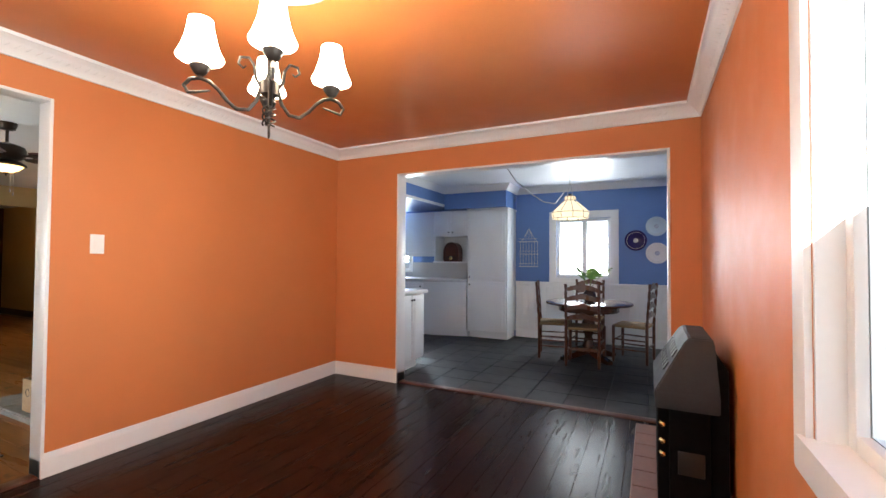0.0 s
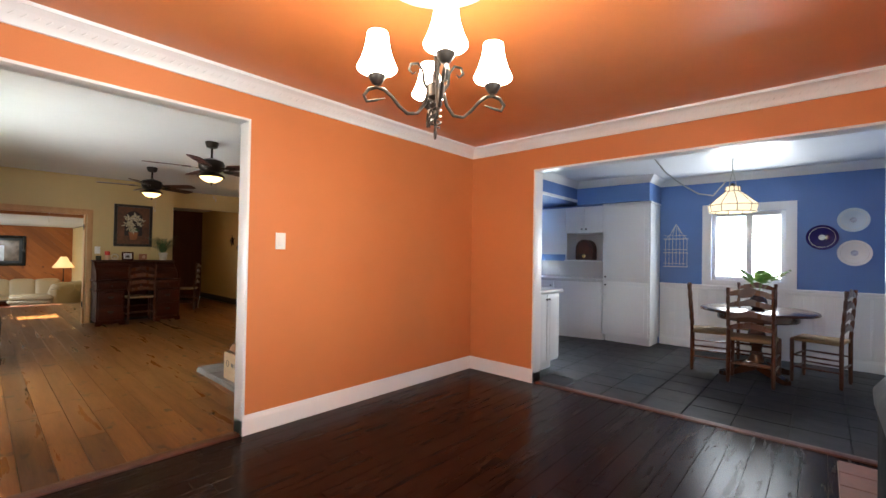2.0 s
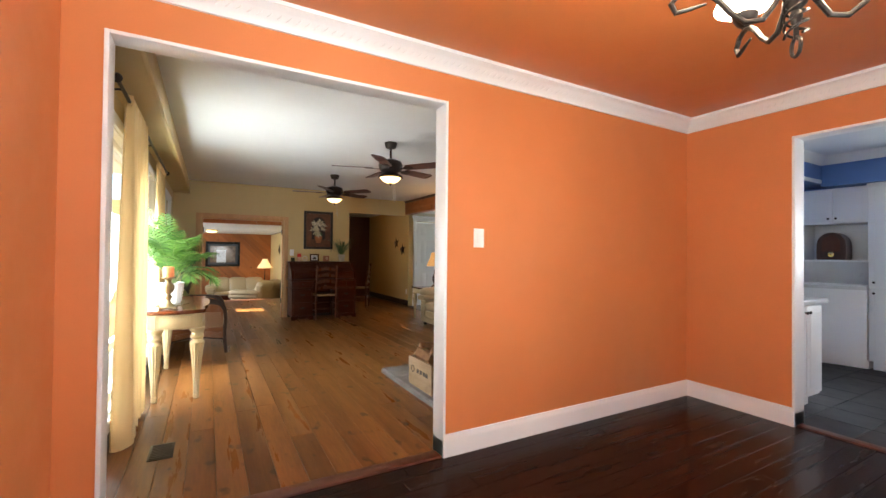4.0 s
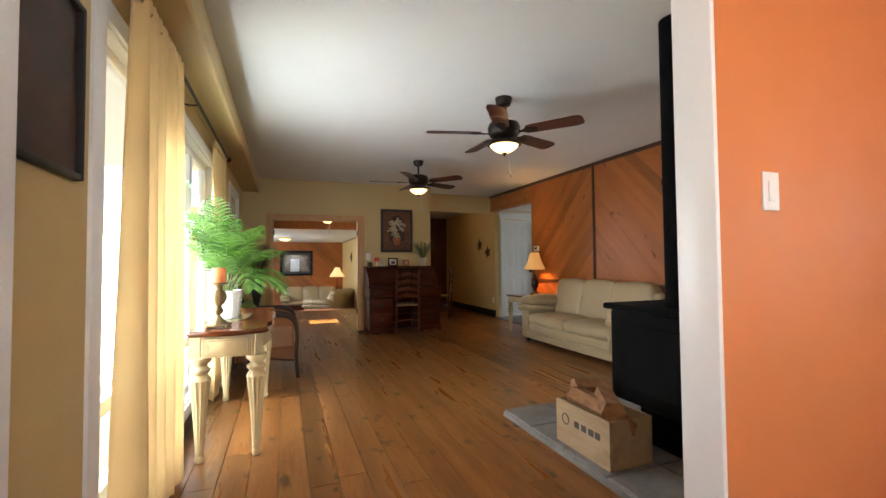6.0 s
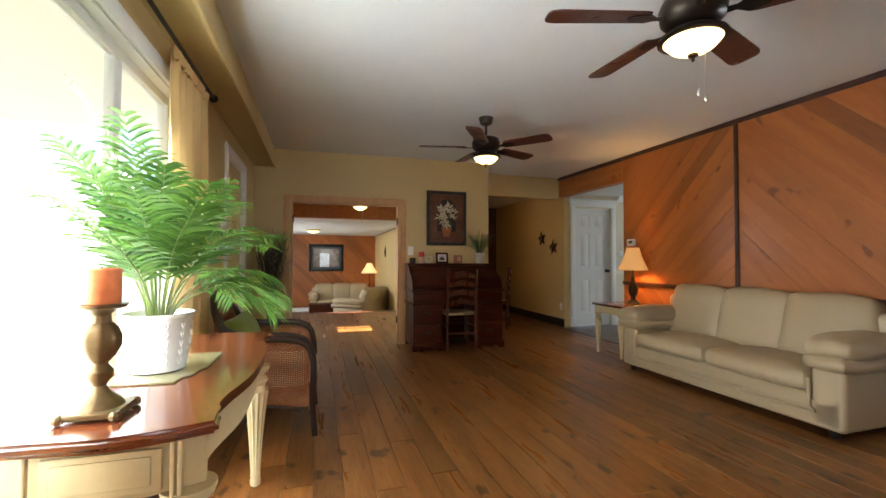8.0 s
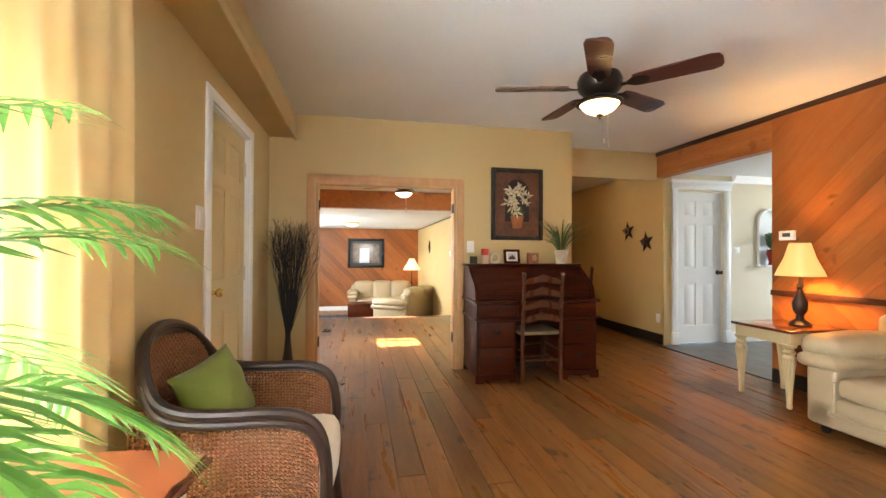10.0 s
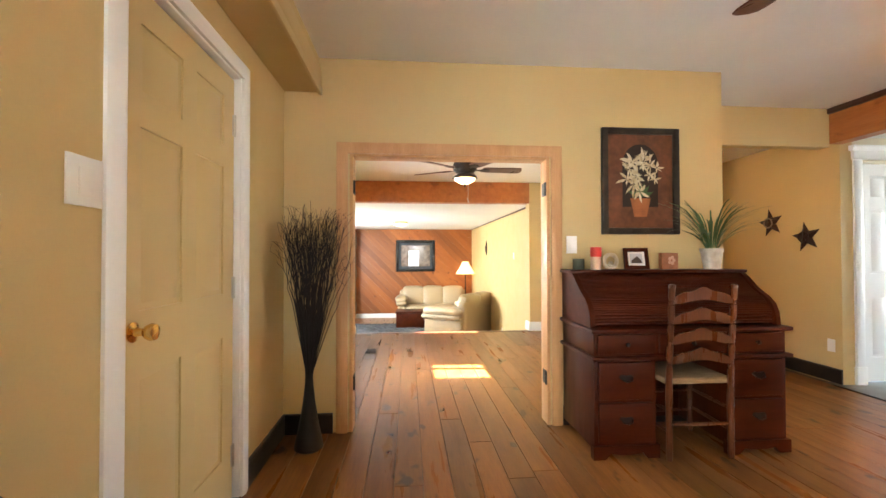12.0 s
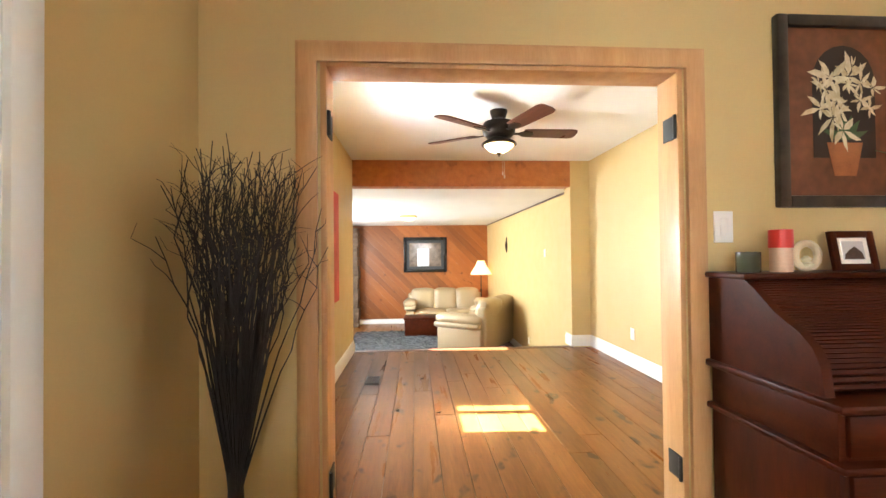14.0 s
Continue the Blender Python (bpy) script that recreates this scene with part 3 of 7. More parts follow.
structure("window_reveal_living", boxes((-6.449, 0.041, 0.181, -6.437, 0.159, 2.019), (-3.963, 0.041, 0.181, -3.951, 0.159, 2.019), (-6.437, 0.041, 2.007, -3.963, 0.159, 2.019), (-6.437, 0.041, 0.181, -3.963, 0.159, 0.193)), WHITE, "white window reveal", "window")
# added window, never in view, for the dining room's south fill
window_unit("added_window_south", "y", 0.06, -2.1, -0.5, 0.8, 2.2, (-1.3,))
window_unit("window_1", "x", AX1 + 0.06, 0.95, 2.10, 0.82, 2.2, (1.52,))
window_unit("window_2", "y", 0.06, -6.45, -3.95, 0.18, 2.02, (-5.80,), (0.55,), 0.06)
window_unit("window_3", "y", KY1 + 0.03, -1.22, -0.42, 0.98, 1.90, (-0.80,))
window_unit("window_4", "y", KY1 + 0.03, -4.9, -3.9, 1.08, 1.92, (-4.4,))
window_unit("window_5", "y", 0.07, -11.18, -10.47, 1.02, 1.66, (-10.82,), (), 0.02)
window_unit("window_6", "y", 8.33, -9.6, -8.4, 0.6, 2.1, (-9.0,))
window_unit("window_7", "y", -1.46, -17.4, -14.6, 0.4, 1.8, (-16.0,))

BRASS = paint("polished_brass", (0.80, 0.55, 0.20), 0.18, 0.05, metal=1.0, relief=0)
STEEL = paint("brushed_steel", (0.55, 0.54, 0.50), 0.35, 0.05, metal=1.0)
IRON = paint("oil_rubbed_iron", (0.028, 0.022, 0.018), 0.38, 0.25, 90, 0.15, metal=0.6)


def panel_door(name, material, knob_material, width, height, at, turn, label, knob_side=1, knob_z=0.92):
    """A six-panel door leaf, hinged at its local origin, along local x, its front towards local y."""
    d = thing(name, at, label, "door", turn=turn)
    tagged(d, kind="structure")
    bm = bmesh.new()
    t = 0.035
    cols = [(0.11, width / 2 - 0.05), (width / 2 + 0.05, width - 0.11)]
    rows = [(0.22, 0.78), (0.98, 1.56), (1.66, height - 0.11)]
    box(bm, 0, -t, 0, width, -0.008, height)
    for a, b in zip([0] + [c[1] for c in cols], [c[0] for c in cols] + [width]):
        box(bm, a, -0.008, 0, b, 0, height)
    for a, b in cols:
        for c, e in zip([0] + [r[1] for r in rows], [r[0] for r in rows] + [height]):
            box(bm, a, -0.008, c, b, 0, e)
    part("leaf", bm, material, d)
    for a, b in cols:
        for c, e in rows:
            bm = bmesh.new()
            vs = box(bm, a + 0.012, -0.012, c + 0.012, b - 0.012, -0.001, e - 0.012)
            for v in vs:
                if v.co.y > -0.005:
                    v.co.x += 0.025 if v.co.x < (a + b) / 2 else -0.025
                    v.co.z += 0.025 if v.co.z < (c + e) / 2 else -0.025
            part("panel", bm, material, d)
    kx = width - 0.075 if knob_side > 0 else 0.06
    bm = bmesh.new()
    lathe(bm, [(0.03, 0), (0.032, 0.006), (0.014, 0.012), (0.011, 0.035), (0.022, 0.045), (0.027, 0.058), (0.024, 0.07), (0.008, 0.074)], m=pose(kx, 0, knob_z, -90, 0, 0), seg=16)
    part("knob", bm, knob_material, d)
    for z in (0.2, 1.0, height - 0.22):
        bm = bmesh.new()
        hx = 0.0 if knob_side > 0 else width
        box(bm, hx - 0.018, -0.004, z - 0.05, hx + 0.018, 0.003, z + 0.05)
        lathe(bm, [(0.006, -0.052), (0.006, 0.052)], at=(hx, 0.005, z), seg=8)
        part("hinge", bm, STEEL, d)
    return d


panel_door("door_1", paint("mustard_door_paint", (0.58, 0.44, 0.21), 0.4, 0.03), BRASS, 0.82, 2.0, (-8.53, 0.132, 0.01), 0, "closed mustard yellow six-panel door with a brass knob", 1)
panel_door("door_2", WHITE, IRON, 0.69, 1.98, (-9.935, 5.755, 0.01), -90, "closed white six-panel door with a dark knob", -1)


# ---- living room ----
LEATHER = paint("cream_leather", (0.40, 0.305, 0.18), 0.42, 0.05, 220, 0.25)
CHERRY = wood("cherry_stained_wood", (0.022, 0.0033, 0.0008), (0.070, 0.0120, 0.0026), 0.34, "Y", 0.9, 0.0, coat=0.0, spec=0.13)
CHERRY_Z = wood("cherry_upright", (0.022, 0.0033, 0.0008), (0.070, 0.0120, 0.0026), 0.34, "Z", 0.9, 0.0, coat=0.0, spec=0.13)
CHAIRWOOD = wood("brown_stained_chair_wood", (0.042, 0.011, 0.0035), (0.125, 0.034, 0.010), 0.28, "Z", 1.2, coat=0.15)
RUSH = wood("woven_rush", (0.17, 0.10, 0.045), (0.34, 0.23, 0.11), 0.8, "X", 4, ring=5)
CREAM = paint("antiqued_cream_paint", (0.52, 0.41, 0.22), 0.42, 0.09, 60, 0.1)
TABLETOP = wood("glossy_table_top", (0.065, 0.014, 0.005), (0.165, 0.042, 0.013), 0.10, "X", 0.8, coat=0.8)
BLACKIRON = paint("matt_black_cast_iron", (0.002, 0.002, 0.0022), 0.92, 0.2, 150, 0.25)
FROSTED = glowing("lit_frosted_glass", (1.0, 0.60, 0.20), 0.50, (0.9, 0.8, 0.6))
BLACKIRON.node_tree.nodes["Principled BSDF"].inputs["Specular IOR Level"].default_value = 0.12
BLADE = wood("reddish_fan_blade", (0.045, 0.012, 0.008), (0.11, 0.030, 0.018), 0.3, "X", 1.0)
BRONZE = paint("dark_bronze", (0.030, 0.021, 0.016), 0.36, 0.2, 60, 0.1, metal=0.7)
LAMP_SHADE = glowing("lit_lamp_shade", (1.0, 0.44, 0.11), 0.045, (0.50, 0.33, 0.15))
SWITCH = paint("white_plastic", (0.80, 0.79, 0.75), 0.35, 0.02)


def smooth_box(bm, x0, y0, z0, x1, y1, z1, r, m=None):
    return box(bm, x0, y0, z0, x1, y1, z1, bevel=min(r, 0.49 * min(abs(x1 - x0), abs(y1 - y0), abs(z1 - z0))), seg=4, m=m)


def puff(bm, x0, y0, z0, x1, y1, z1, r, bulge=0.03, m=None, wave=0.0):
    """A stuffed cushion: a rounded block swollen in the middle, with slight creases."""
    tmp = bmesh.new()
    box(tmp, x0, y0, z0, x1, y1, z1)
    bmesh.ops.subdivide_edges(tmp, edges=tmp.edges[:], cuts=7, use_grid_fill=True)
    c = Vector(((x0 + x1) / 2, (y0 + y1) / 2, (z0 + z1) / 2))
    h = Vector((abs(x1 - x0) / 2, abs(y1 - y0) / 2, abs(z1 - z0) / 2))
    for v in tmp.verts:
        q = v.co - c
        inner = Vector([max(0.0, h[k] - r) for k in range(3)])
        core = Vector([max(-inner[k], min(inner[k], q[k])) for k in range(3)])
        d = q - core
        if d.length > 1e-6:
            d = d.normalized() * r
        q = core + d
        u = [min(1, abs(q[k]) / h[k]) for k in range(3)]
        for k in range(3):
            a, b = [u[j] for j in range(3) if j != k]
            q[k] *= 1 + bulge / h[k] * (1 - a * a) * (1 - b * b)
        if wave:
            q += Vector((0, 0, wave * noise.noise((c + q) * 7.0)))
        v.co = c + q
    me = bpy.data.meshes.new("tmp")
    if m is not None:
        bmesh.ops.transform(tmp, matrix=m, verts=tmp.verts[:])
    tmp.to_mesh(me)
    tmp.free()
    bm.from_mesh(me)
    bpy.data.meshes.remove(me)


def smooth_path(pts, n=6):
    """A rounded line through points (Catmull-Rom)."""
    pts = [Vector(p) for p in pts]
    out = []
    for i in range(len(pts) - 1):
        p0, p1, p2, p3 = pts[max(i - 1, 0)], pts[i], pts[i + 1], pts[min(i + 2, len(pts) - 1)]
        for k in range(n):
            f = k / n
            out.append(0.5 * ((2 * p1) + (p2 - p0) * f + (2 * p0 - 5 * p1 + 4 * p2 - p3) * f * f + (3 * p1 - p0 - 3 * p2 + p3) * f ** 3))
    return out + [pts[-1]]


def sofa(at, turn, width, seats, label, depth=0.78, group="", pads=2):
    """A leather sofa along local x, its front towards local -y; origin at the middle of its front foot."""
    s = thing("sofa", at, label, "sofa", group, turn)
    w = width / 2
    bm = bmesh.new()
    smooth_box(bm, -w + 0.02, 0.0, 0.05, w - 0.02, depth - 0.05, 0.24, 0.03)
    part("base", bm, LEATHER, s)
    bm = bmesh.new()
    puff(bm, -w + 0.2, -0.012, 0.15, w - 0.2, 0.12, 0.265, 0.035, 0.01)
    part("front_roll", bm, LEATHER, s)
    bm = bmesh.new()
    smooth_box(bm, -w + 0.05, depth - 0.18, 0.08, w - 0.05, depth, 0.76, 0.05)
    part("back", bm, LEATHER, s)
    inner = 2 * w - 0.42
    bm = bmesh.new()
    tube(bm, smooth_path([(-w + 0.2, -0.012, 0.36), (-w + 0.2, -0.014, 0.19), (-w + 0.23, -0.016, 0.145), (0, -0.016, 0.14), (w - 0.23, -0.016, 0.145), (w - 0.2, -0.014, 0.19), (w - 0.2, -0.012, 0.36)]), 0.012, 8)
    part("front_piping", bm, LEATHER, s)
    for i in range(pads):
        a = -w + 0.21 + inner * i / pads
        b = a + inner / pads
        bm = bmesh.new()
        puff(bm, a + 0.002, -0.03, 0.255, b - 0.002, depth - 0.2, 0.405, 0.06, 0.024, wave=0.010)
        part("seat_cushion", bm, LEATHER, s)
    for i in range(seats):
        a = -w + 0.15 + (inner + 0.12) * i / seats
        b = a + (inner + 0.12) / seats
        bm = bmesh.new()
        puff(bm, a - 0.006, -0.10, -0.03, b + 0.006, 0.13, 0.49, 0.065, 0.03, pose(0, depth - 0.22, 0.38, -14, 0, 0), 0.014)
        part("back_cushion", bm, LEATHER, s)
    for k in (-1, 1):
        arm = [bmesh.new() for _ in range(3)]
        a, b = sorted((k * w, k * (w - 0.21)))
        smooth_box(arm[0], a + 0.01, 0.0, 0.05, b - 0.01, depth - 0.06, 0.44, 0.035)
        part("arm", arm[0], LEATHER, s)
        puff(arm[1], a - 0.025, -0.05, 0.42, b + 0.025, depth - 0.10, 0.53, 0.052, 0.015, wave=0.010)
        part("arm_pad", arm[1], LEATHER, s)
        puff(arm[2], a - 0.035, -0.01, 0.495, b + 0.035, depth - 0.08, 0.635, 0.066, 0.022, wave=0.014)
        part("arm_pad", arm[2], LEATHER, s)
        for y in (0.06, depth - 0.14):
            bm = bmesh.new()
            lathe(bm, [(0.025, 0), (0.032, 0.02), (0.035, 0.052)], at=(k * (w - 0.1), y, 0), seg=12)
            part("foot", bm, DARK_TRIM, s)
    return s


sofa((-6.49, 3.99, 0), 1.0, 1.94, 3, "cream leather three-seat sofa against the cedar wall", 0.74)


def ceiling_fan(at, spin, label, drop, group="ceiling fans", radius=0.64):
    """A five-bladed fan with a lit bowl; origin on the ceiling. drop: from the ceiling to the bowl's tip."""
    f = thing("ceiling_fan", at, label, "ceiling fan", group, spin)
    bm = bmesh.new()
    lathe(bm, [(0.03, -0.07), (0.055, -0.06), (0.068, -0.02), (0.07, 0)], seg=24)
    part("canopy", bm, BRONZE, f)
    bm = bmesh.new()
    lathe(bm, [(0.012, -drop + 0.30), (0.012, -0.06)], seg=10)
    part("rod", bm, BRONZE, f)
    zb = -drop + 0.195
    bm = bmesh.new()
    lathe(bm, [(0.06, zb - 0.06), (0.10, zb - 0.05), (0.128, zb - 0.02), (0.135, zb + 0.03), (0.12, zb + 0.065), (0.07, zb + 0.085), (0.025, zb + 0.10)], seg=28)
    part("motor", bm, BRONZE, f)
    for i in range(5):
        m = pose(0, 0, 0, 0, 0, 72 * i)
        bm = bmesh.new()
        pitch = pose(0, 0, 0, -11, 0, 0)
        out = [(0.20, -0.055), (0.24, -0.062), (radius - 0.05, -0.072), (radius - 0.012, -0.06), (radius, -0.03), (radius, 0.03), (radius - 0.012, 0.06), (radius - 0.05, 0.072), (0.24, 0.062), (0.20, 0.055)]
        prism(bm, out, "z", -0.004, 0.004, m @ Matrix.Translation((0, 0, zb - 0.012)) @ pitch)
        blade = part("blade", bm, BLADE, f)
        bm = bmesh.new()
        prism(bm, [(0.10, -0.018), (0.16, -0.014), (0.20, -0.045), (0.27, -0.03), (0.285, 0), (0.27, 0.03), (0.20, 0.045), (0.16, 0.014), (0.10, 0.018)], "z", -0.0105, -0.0045, m @ Matrix.Translation((0, 0, zb - 0.012)) @ pitch)
        part("blade_iron", bm, BRONZE, blade)
    bm = bmesh.new()
    lathe(bm, [(0.05, zb - 0.055), (0.10, zb - 0.075), (0.135, zb - 0.098), (0.14, zb - 0.112), (0.13, zb - 0.116)][::-1], seg=28)
    part("light_collar", bm, BRONZE, f)
    bm = bmesh.new()
    lathe(bm, [(0.006, -drop + 0.018), (0.045, -drop + 0.024), (0.085, -drop + 0.045), (0.113, -drop + 0.075), (0.126, -drop + 0.09)], seg=28)
    part("bowl", bm, FROSTED, f, "lit amber frosted glass bowl")
    bm = bmesh.new()
    lathe(bm, [(0.003, -drop - 0.012), (0.008, -drop - 0.004), (0.007, -drop + 0.006), (0.022, -drop + 0.012), (0.02, -drop + 0.022)], seg=14)
    part("finial", bm, BRONZE, f)
    for x, l in ((0.02, 0.13), (0.045, 0.16)):
        bm = bmesh.new()
        tube(bm, [(x, 0.02, -drop + 0.03), (x, 0.02, -drop - l)], 0.0012, 5)
        lathe(bm, [(0.002, -0.03), (0.006, -0.022), (0.005, -0.004), (0.002, 0)], at=(x, 0.02, -drop - l), seg=8)
        part("pull_chain", bm, STEEL, f)
    return f


ceiling_fan((-5.175, 2.47, LH), 38, "dark bronze ceiling fan with five red-brown blades and a lit bowl", 0.475)
ceiling_fan((-7.46, 2.44, LH), 40, "dark bronze ceiling fan with five red-brown blades and a lit bowl", 0.466)
ceiling_fan((-11.035, 1.598, 2.285), 20, "dark bronze ceiling fan with a lit white bowl", 0.357)

# curtains, rod
SHEER = cloth("yellow_sheer_cloth", (0.72, 0.50, 0.22), 0.2, 0.8, 700, 0.05)


def curtain(x0, x1, y, z0, z1, folds, depth, label, flare=1.0):
    """A hanging pleated cloth along x, gathered at the top."""
    bm = bmesh.new()
    nx, nz = folds * 10, 26
    grid = []
    for j in range(nz + 1):
        f = j / nz
        z = z1 + (z0 - z1) * f
        row = []
        for i in range(nx + 1):
            u = i / nx
            ph = 2 * math.pi * folds * (u + 0.10 * noise.noise((u * 3.1, f * 0.8, x0 * 3)))
            amp = depth * (0.55 + 0.45 * f)
            wob = 0.6 * math.sin(2.3 * ph * 0.5 + 1.7 * f) + 0.35 * noise.noise((u * folds * 0.9, f * 1.6, x0))
            x = x0 + (x1 - x0) * (0.5 + (u - 0.5) * (0.86 + (flare - 0.86) * f)) + 0.012 * noise.noise((u * 6, f * 3, 2.0))
            row.append(bm.verts.new((x, y + amp * (math.sin(ph) * 0.75 + wob * 0.4) - 0.0, z + 0.012 * math.sin(ph * 1.7) * (1 if j == nz else 0))))
        grid.append(row)
    for a, b in zip(grid, grid[1:]):
        for i in range(nx):
            bm.faces.new((a[i], a[i + 1], b[i + 1], b[i]))
    c = thing("curtain", (0, 0, 0), label, "curtain", "window curtains")
    ob = part("cloth", bm, SHEER, c, smooth=80)
    return c


def top_ruffle(c, x0, x1, y, z):
    bm = bmesh.new()
    n = 60
    rows = []
    for k, (dz, amp) in enumerate(((-0.03, 0.012), (0.0, 0.02), (0.035, 0.014))):
        rows.append([bm.verts.new((x0 + (x1 - x0) * i / n, y + amp * math.sin(i * 1.35), z + dz + 0.004 * math.sin(i * 0.8))) for i in range(n + 1)])
    for a, b in zip(rows, rows[1:]):
        for i in range(n):
            bm.faces.new((a[i], a[i + 1], b[i + 1], b[i]))
    part("heading", bm, SHEER, c, smooth=80)


top_ruffle(curtain(-4.70, -3.95, 0.255, 0.015, 2.17, 5, 0.058, "yellow sheer curtain hanging to the floor beside the window", 1.06), -4.64, -4.0, 0.255, 2.17)
top_ruffle(curtain(-6.74, -6.02, 0.222, 0.015, 2.14, 5, 0.036, "yellow sheer curtain hanging to the floor by the armchair", 1.0), -6.68, -6.08, 0.232, 2.14)
rod = thing("curtain_rod", (0, 0, 0), "dark metal curtain rod under the bulkhead", "curtain rod")
bm = bmesh.new()
tube(bm, [(-6.75, 0.25, 2.165), (-3.62, 0.25, 2.165)], 0.011, 10)
part("rod", bm, IRON, rod)
for x in (-6.78, -3.60):
    bm = bmesh.new()
    lathe(bm, [(0.008, -0.03), (0.02, -0.02), (0.028, 0.0), (0.02, 0.02), (0.008, 0.03)], at=(0, 0, 0), m=pose(x, 0.25, 2.165, 0, 90, 0), seg=12)
    part("finial", bm, IRON, rod)
for x in (-6.6, -5.2, -3.75):
    bm = bmesh.new()
    tube(bm, [(x, 0.162, 2.15), (x, 0.21, 2.145), (x, 0.25, 2.15)], 0.007, 6)
    box(bm, x - 0.02, 0.16, 2.12, x + 0.02, 0.168, 2.18)
    part("bracket", bm, IRON, rod)

# console table
FLUTED = [(0.012, 0), (0.018, 0.006), (0.021, 0.03), (0.016, 0.045), (0.019, 0.055), (0.018, 0.07), (0.024, 0.20), (0.034, 0.36), (0.043, 0.455), (0.045, 0.49), (0.036, 0.51), (0.03, 0.52), (0.04, 0.535), (0.042, 0.55), (0.03, 0.565), (0.028, 0.575), (0.044, 0.595), (0.048, 0.61), (0.048, 0.62)]


def fluted_leg(parent, x, y, material=CREAM, scale=1.0, fat=1.0):
    bm = bmesh.new()
    lathe(bm, [(r * fat, z * scale) for r, z in FLUTED], at=(x, y, 0), seg=48, rib=0.16, ribs=12, ribbed=(0.075 * scale, 0.48 * scale))
    return part("leg", bm, material, parent)


table = thing("console_table", (-5.46, 0.47, 0), "cream console table with fluted legs and a glossy red-brown top", "table")
TX0, TX1, TY0, TY1 = -0.65, 0.65, -0.20, 0.24
edge = []
for i in range(41):
    x = TX0 + (TX1 - TX0) * i / 40
    u = (x - TX0) / (TX1 - TX0)
    y = TY1 - 0.045 + 0.05 * math.exp(-((u - 0.5) / 0.28) ** 4)
    y += 0.03 * (math.exp(-((u - 0.03) / 0.05) ** 2) + math.exp(-((u - 0.97) / 0.05) ** 2))
    edge.append((x, y))
top = [(TX0 + 0.0, TY0), (TX0 - 0.012, 0.0), (TX0 - 0.008, 0.1)] + edge[1:-1] + [(TX1 + 0.008, 0.1), (TX1 + 0.012, 0.0), (TX1, TY0)]
bm = bmesh.new()
prism(bm, top, "z", 0.717, 0.747)
bmesh.ops.bevel(bm, geom=[e for e in bm.edges if abs(e.verts[0].co.z - e.verts[1].co.z) < 1e-5], offset=0.010, segments=3, affect="EDGES")
part("tabletop", bm, TABLETOP, table, "glossy red-brown wooden top")
bm = bmesh.new()
prism(bm, [(x * 0.93, y * 0.90 - 0.012) for x, y in top], "z", 0.59, 0.717)
part("apron", bm, CREAM, table)
for x in (TX0 + 0.028, TX1 - 0.028):
    s = -1 if x < 0 else 1
    for y0, y1, nm in ((-0.11, 0.115, "end_panel"),):
        bm = bmesh.new()
        box(bm, x + s * 0.0, y0, 0.61, x + s * 0.012, y1, 0.703, bevel=0.004)
        box(bm, x + s * 0.01, y0 + 0.02, 0.625, x + s * 0.017, y1 - 0.02, 0.69, bevel=0.004)
        part(nm, bm, CREAM, table)
    for y in (-0.135, 0.135, 0.15):
        bm = bmesh.new()
        box(bm, x, y - 0.005, 0.595, x + s * 0.014, y + 0.005, 0.715, bevel=0.003)
        part("reeding", bm, CREAM, table)
for x in (-0.575, 0.575):
    for y in (-0.14, 0.155):
        fluted_leg(table, x, y, CREAM, 0.955, 1.25)

# things on it
holder = thing("candlestick", (-4.96, 0.41, 0.748), "antique gold candlestick on the console table", "candlestick")
ANTIQUE = paint("antique_gold_metal", (0.20, 0.13, 0.055), 0.42, 0.4, 40, 0.3, metal=0.6)
bm = bmesh.new()
box(bm, -0.062, -0.062, 0.006, 0.062, 0.062, 0.022, bevel=0.006)
for a in (-1, 1):
    for b in (-1, 1):
        lathe(bm, [(0.006, 0), (0.013, 0.004), (0.014, 0.014), (0.008, 0.022)], at=(a * 0.055, b * 0.055, 0), seg=8)
part("base", bm, ANTIQUE, holder)
bm = bmesh.new()
lathe(bm, [(0.052, 0.022), (0.045, 0.034), (0.026, 0.05), (0.014, 0.07), (0.017, 0.078), (0.026, 0.09), (0.028, 0.105), (0.018, 0.118), (0.016, 0.125), (0.03, 0.14), (0.043, 0.165), (0.044, 0.19), (0.036, 0.21), (0.022, 0.222), (0.02, 0.24), (0.03, 0.252), (0.05, 0.258), (0.055, 0.266)], seg=36, rib=0.07, ribs=9, ribbed=(0.13, 0.215))
part("stem", bm, ANTIQUE, holder)
candle = thing("candle", (-4.96, 0.41, 1.015), "orange and red pillar candle on the candlestick", "candle")
bm = bmesh.new()
lathe(bm, [(0.039, 0), (0.04, 0.004), (0.04, 0.082), (0.036, 0.086), (0.03, 0.082), (0.01, 0.078)], seg=24)
part("wax", bm, paint("orange_wax", (0.85, 0.22, 0.07), 0.45, 0.35, 20, 0.05, coarse=14), candle)
bm = bmesh.new()
tube(bm, [(0, 0, 0.076), (0.002, 0, 0.096)], 0.0015, 5)
part("wick", bm, DARK_TRIM, candle)

runner = thing("table_mat", (-5.40, 0.43, 0.748), "folded dark green glass-topped mat under the plant pot", "mat")
bm = bmesh.new()
prism(bm, [(-0.22, -0.13), (0.19, -0.13), (0.2, 0.07), (0.14, 0.075), (0.11, 0.10), (0.06, 0.10), (0.02, 0.12), (-0.22, 0.12)], "z", 0, 0.004)
part("mat", bm, paint("olive_mat", (0.20, 0.17, 0.08), 0.15, 0.1), runner)

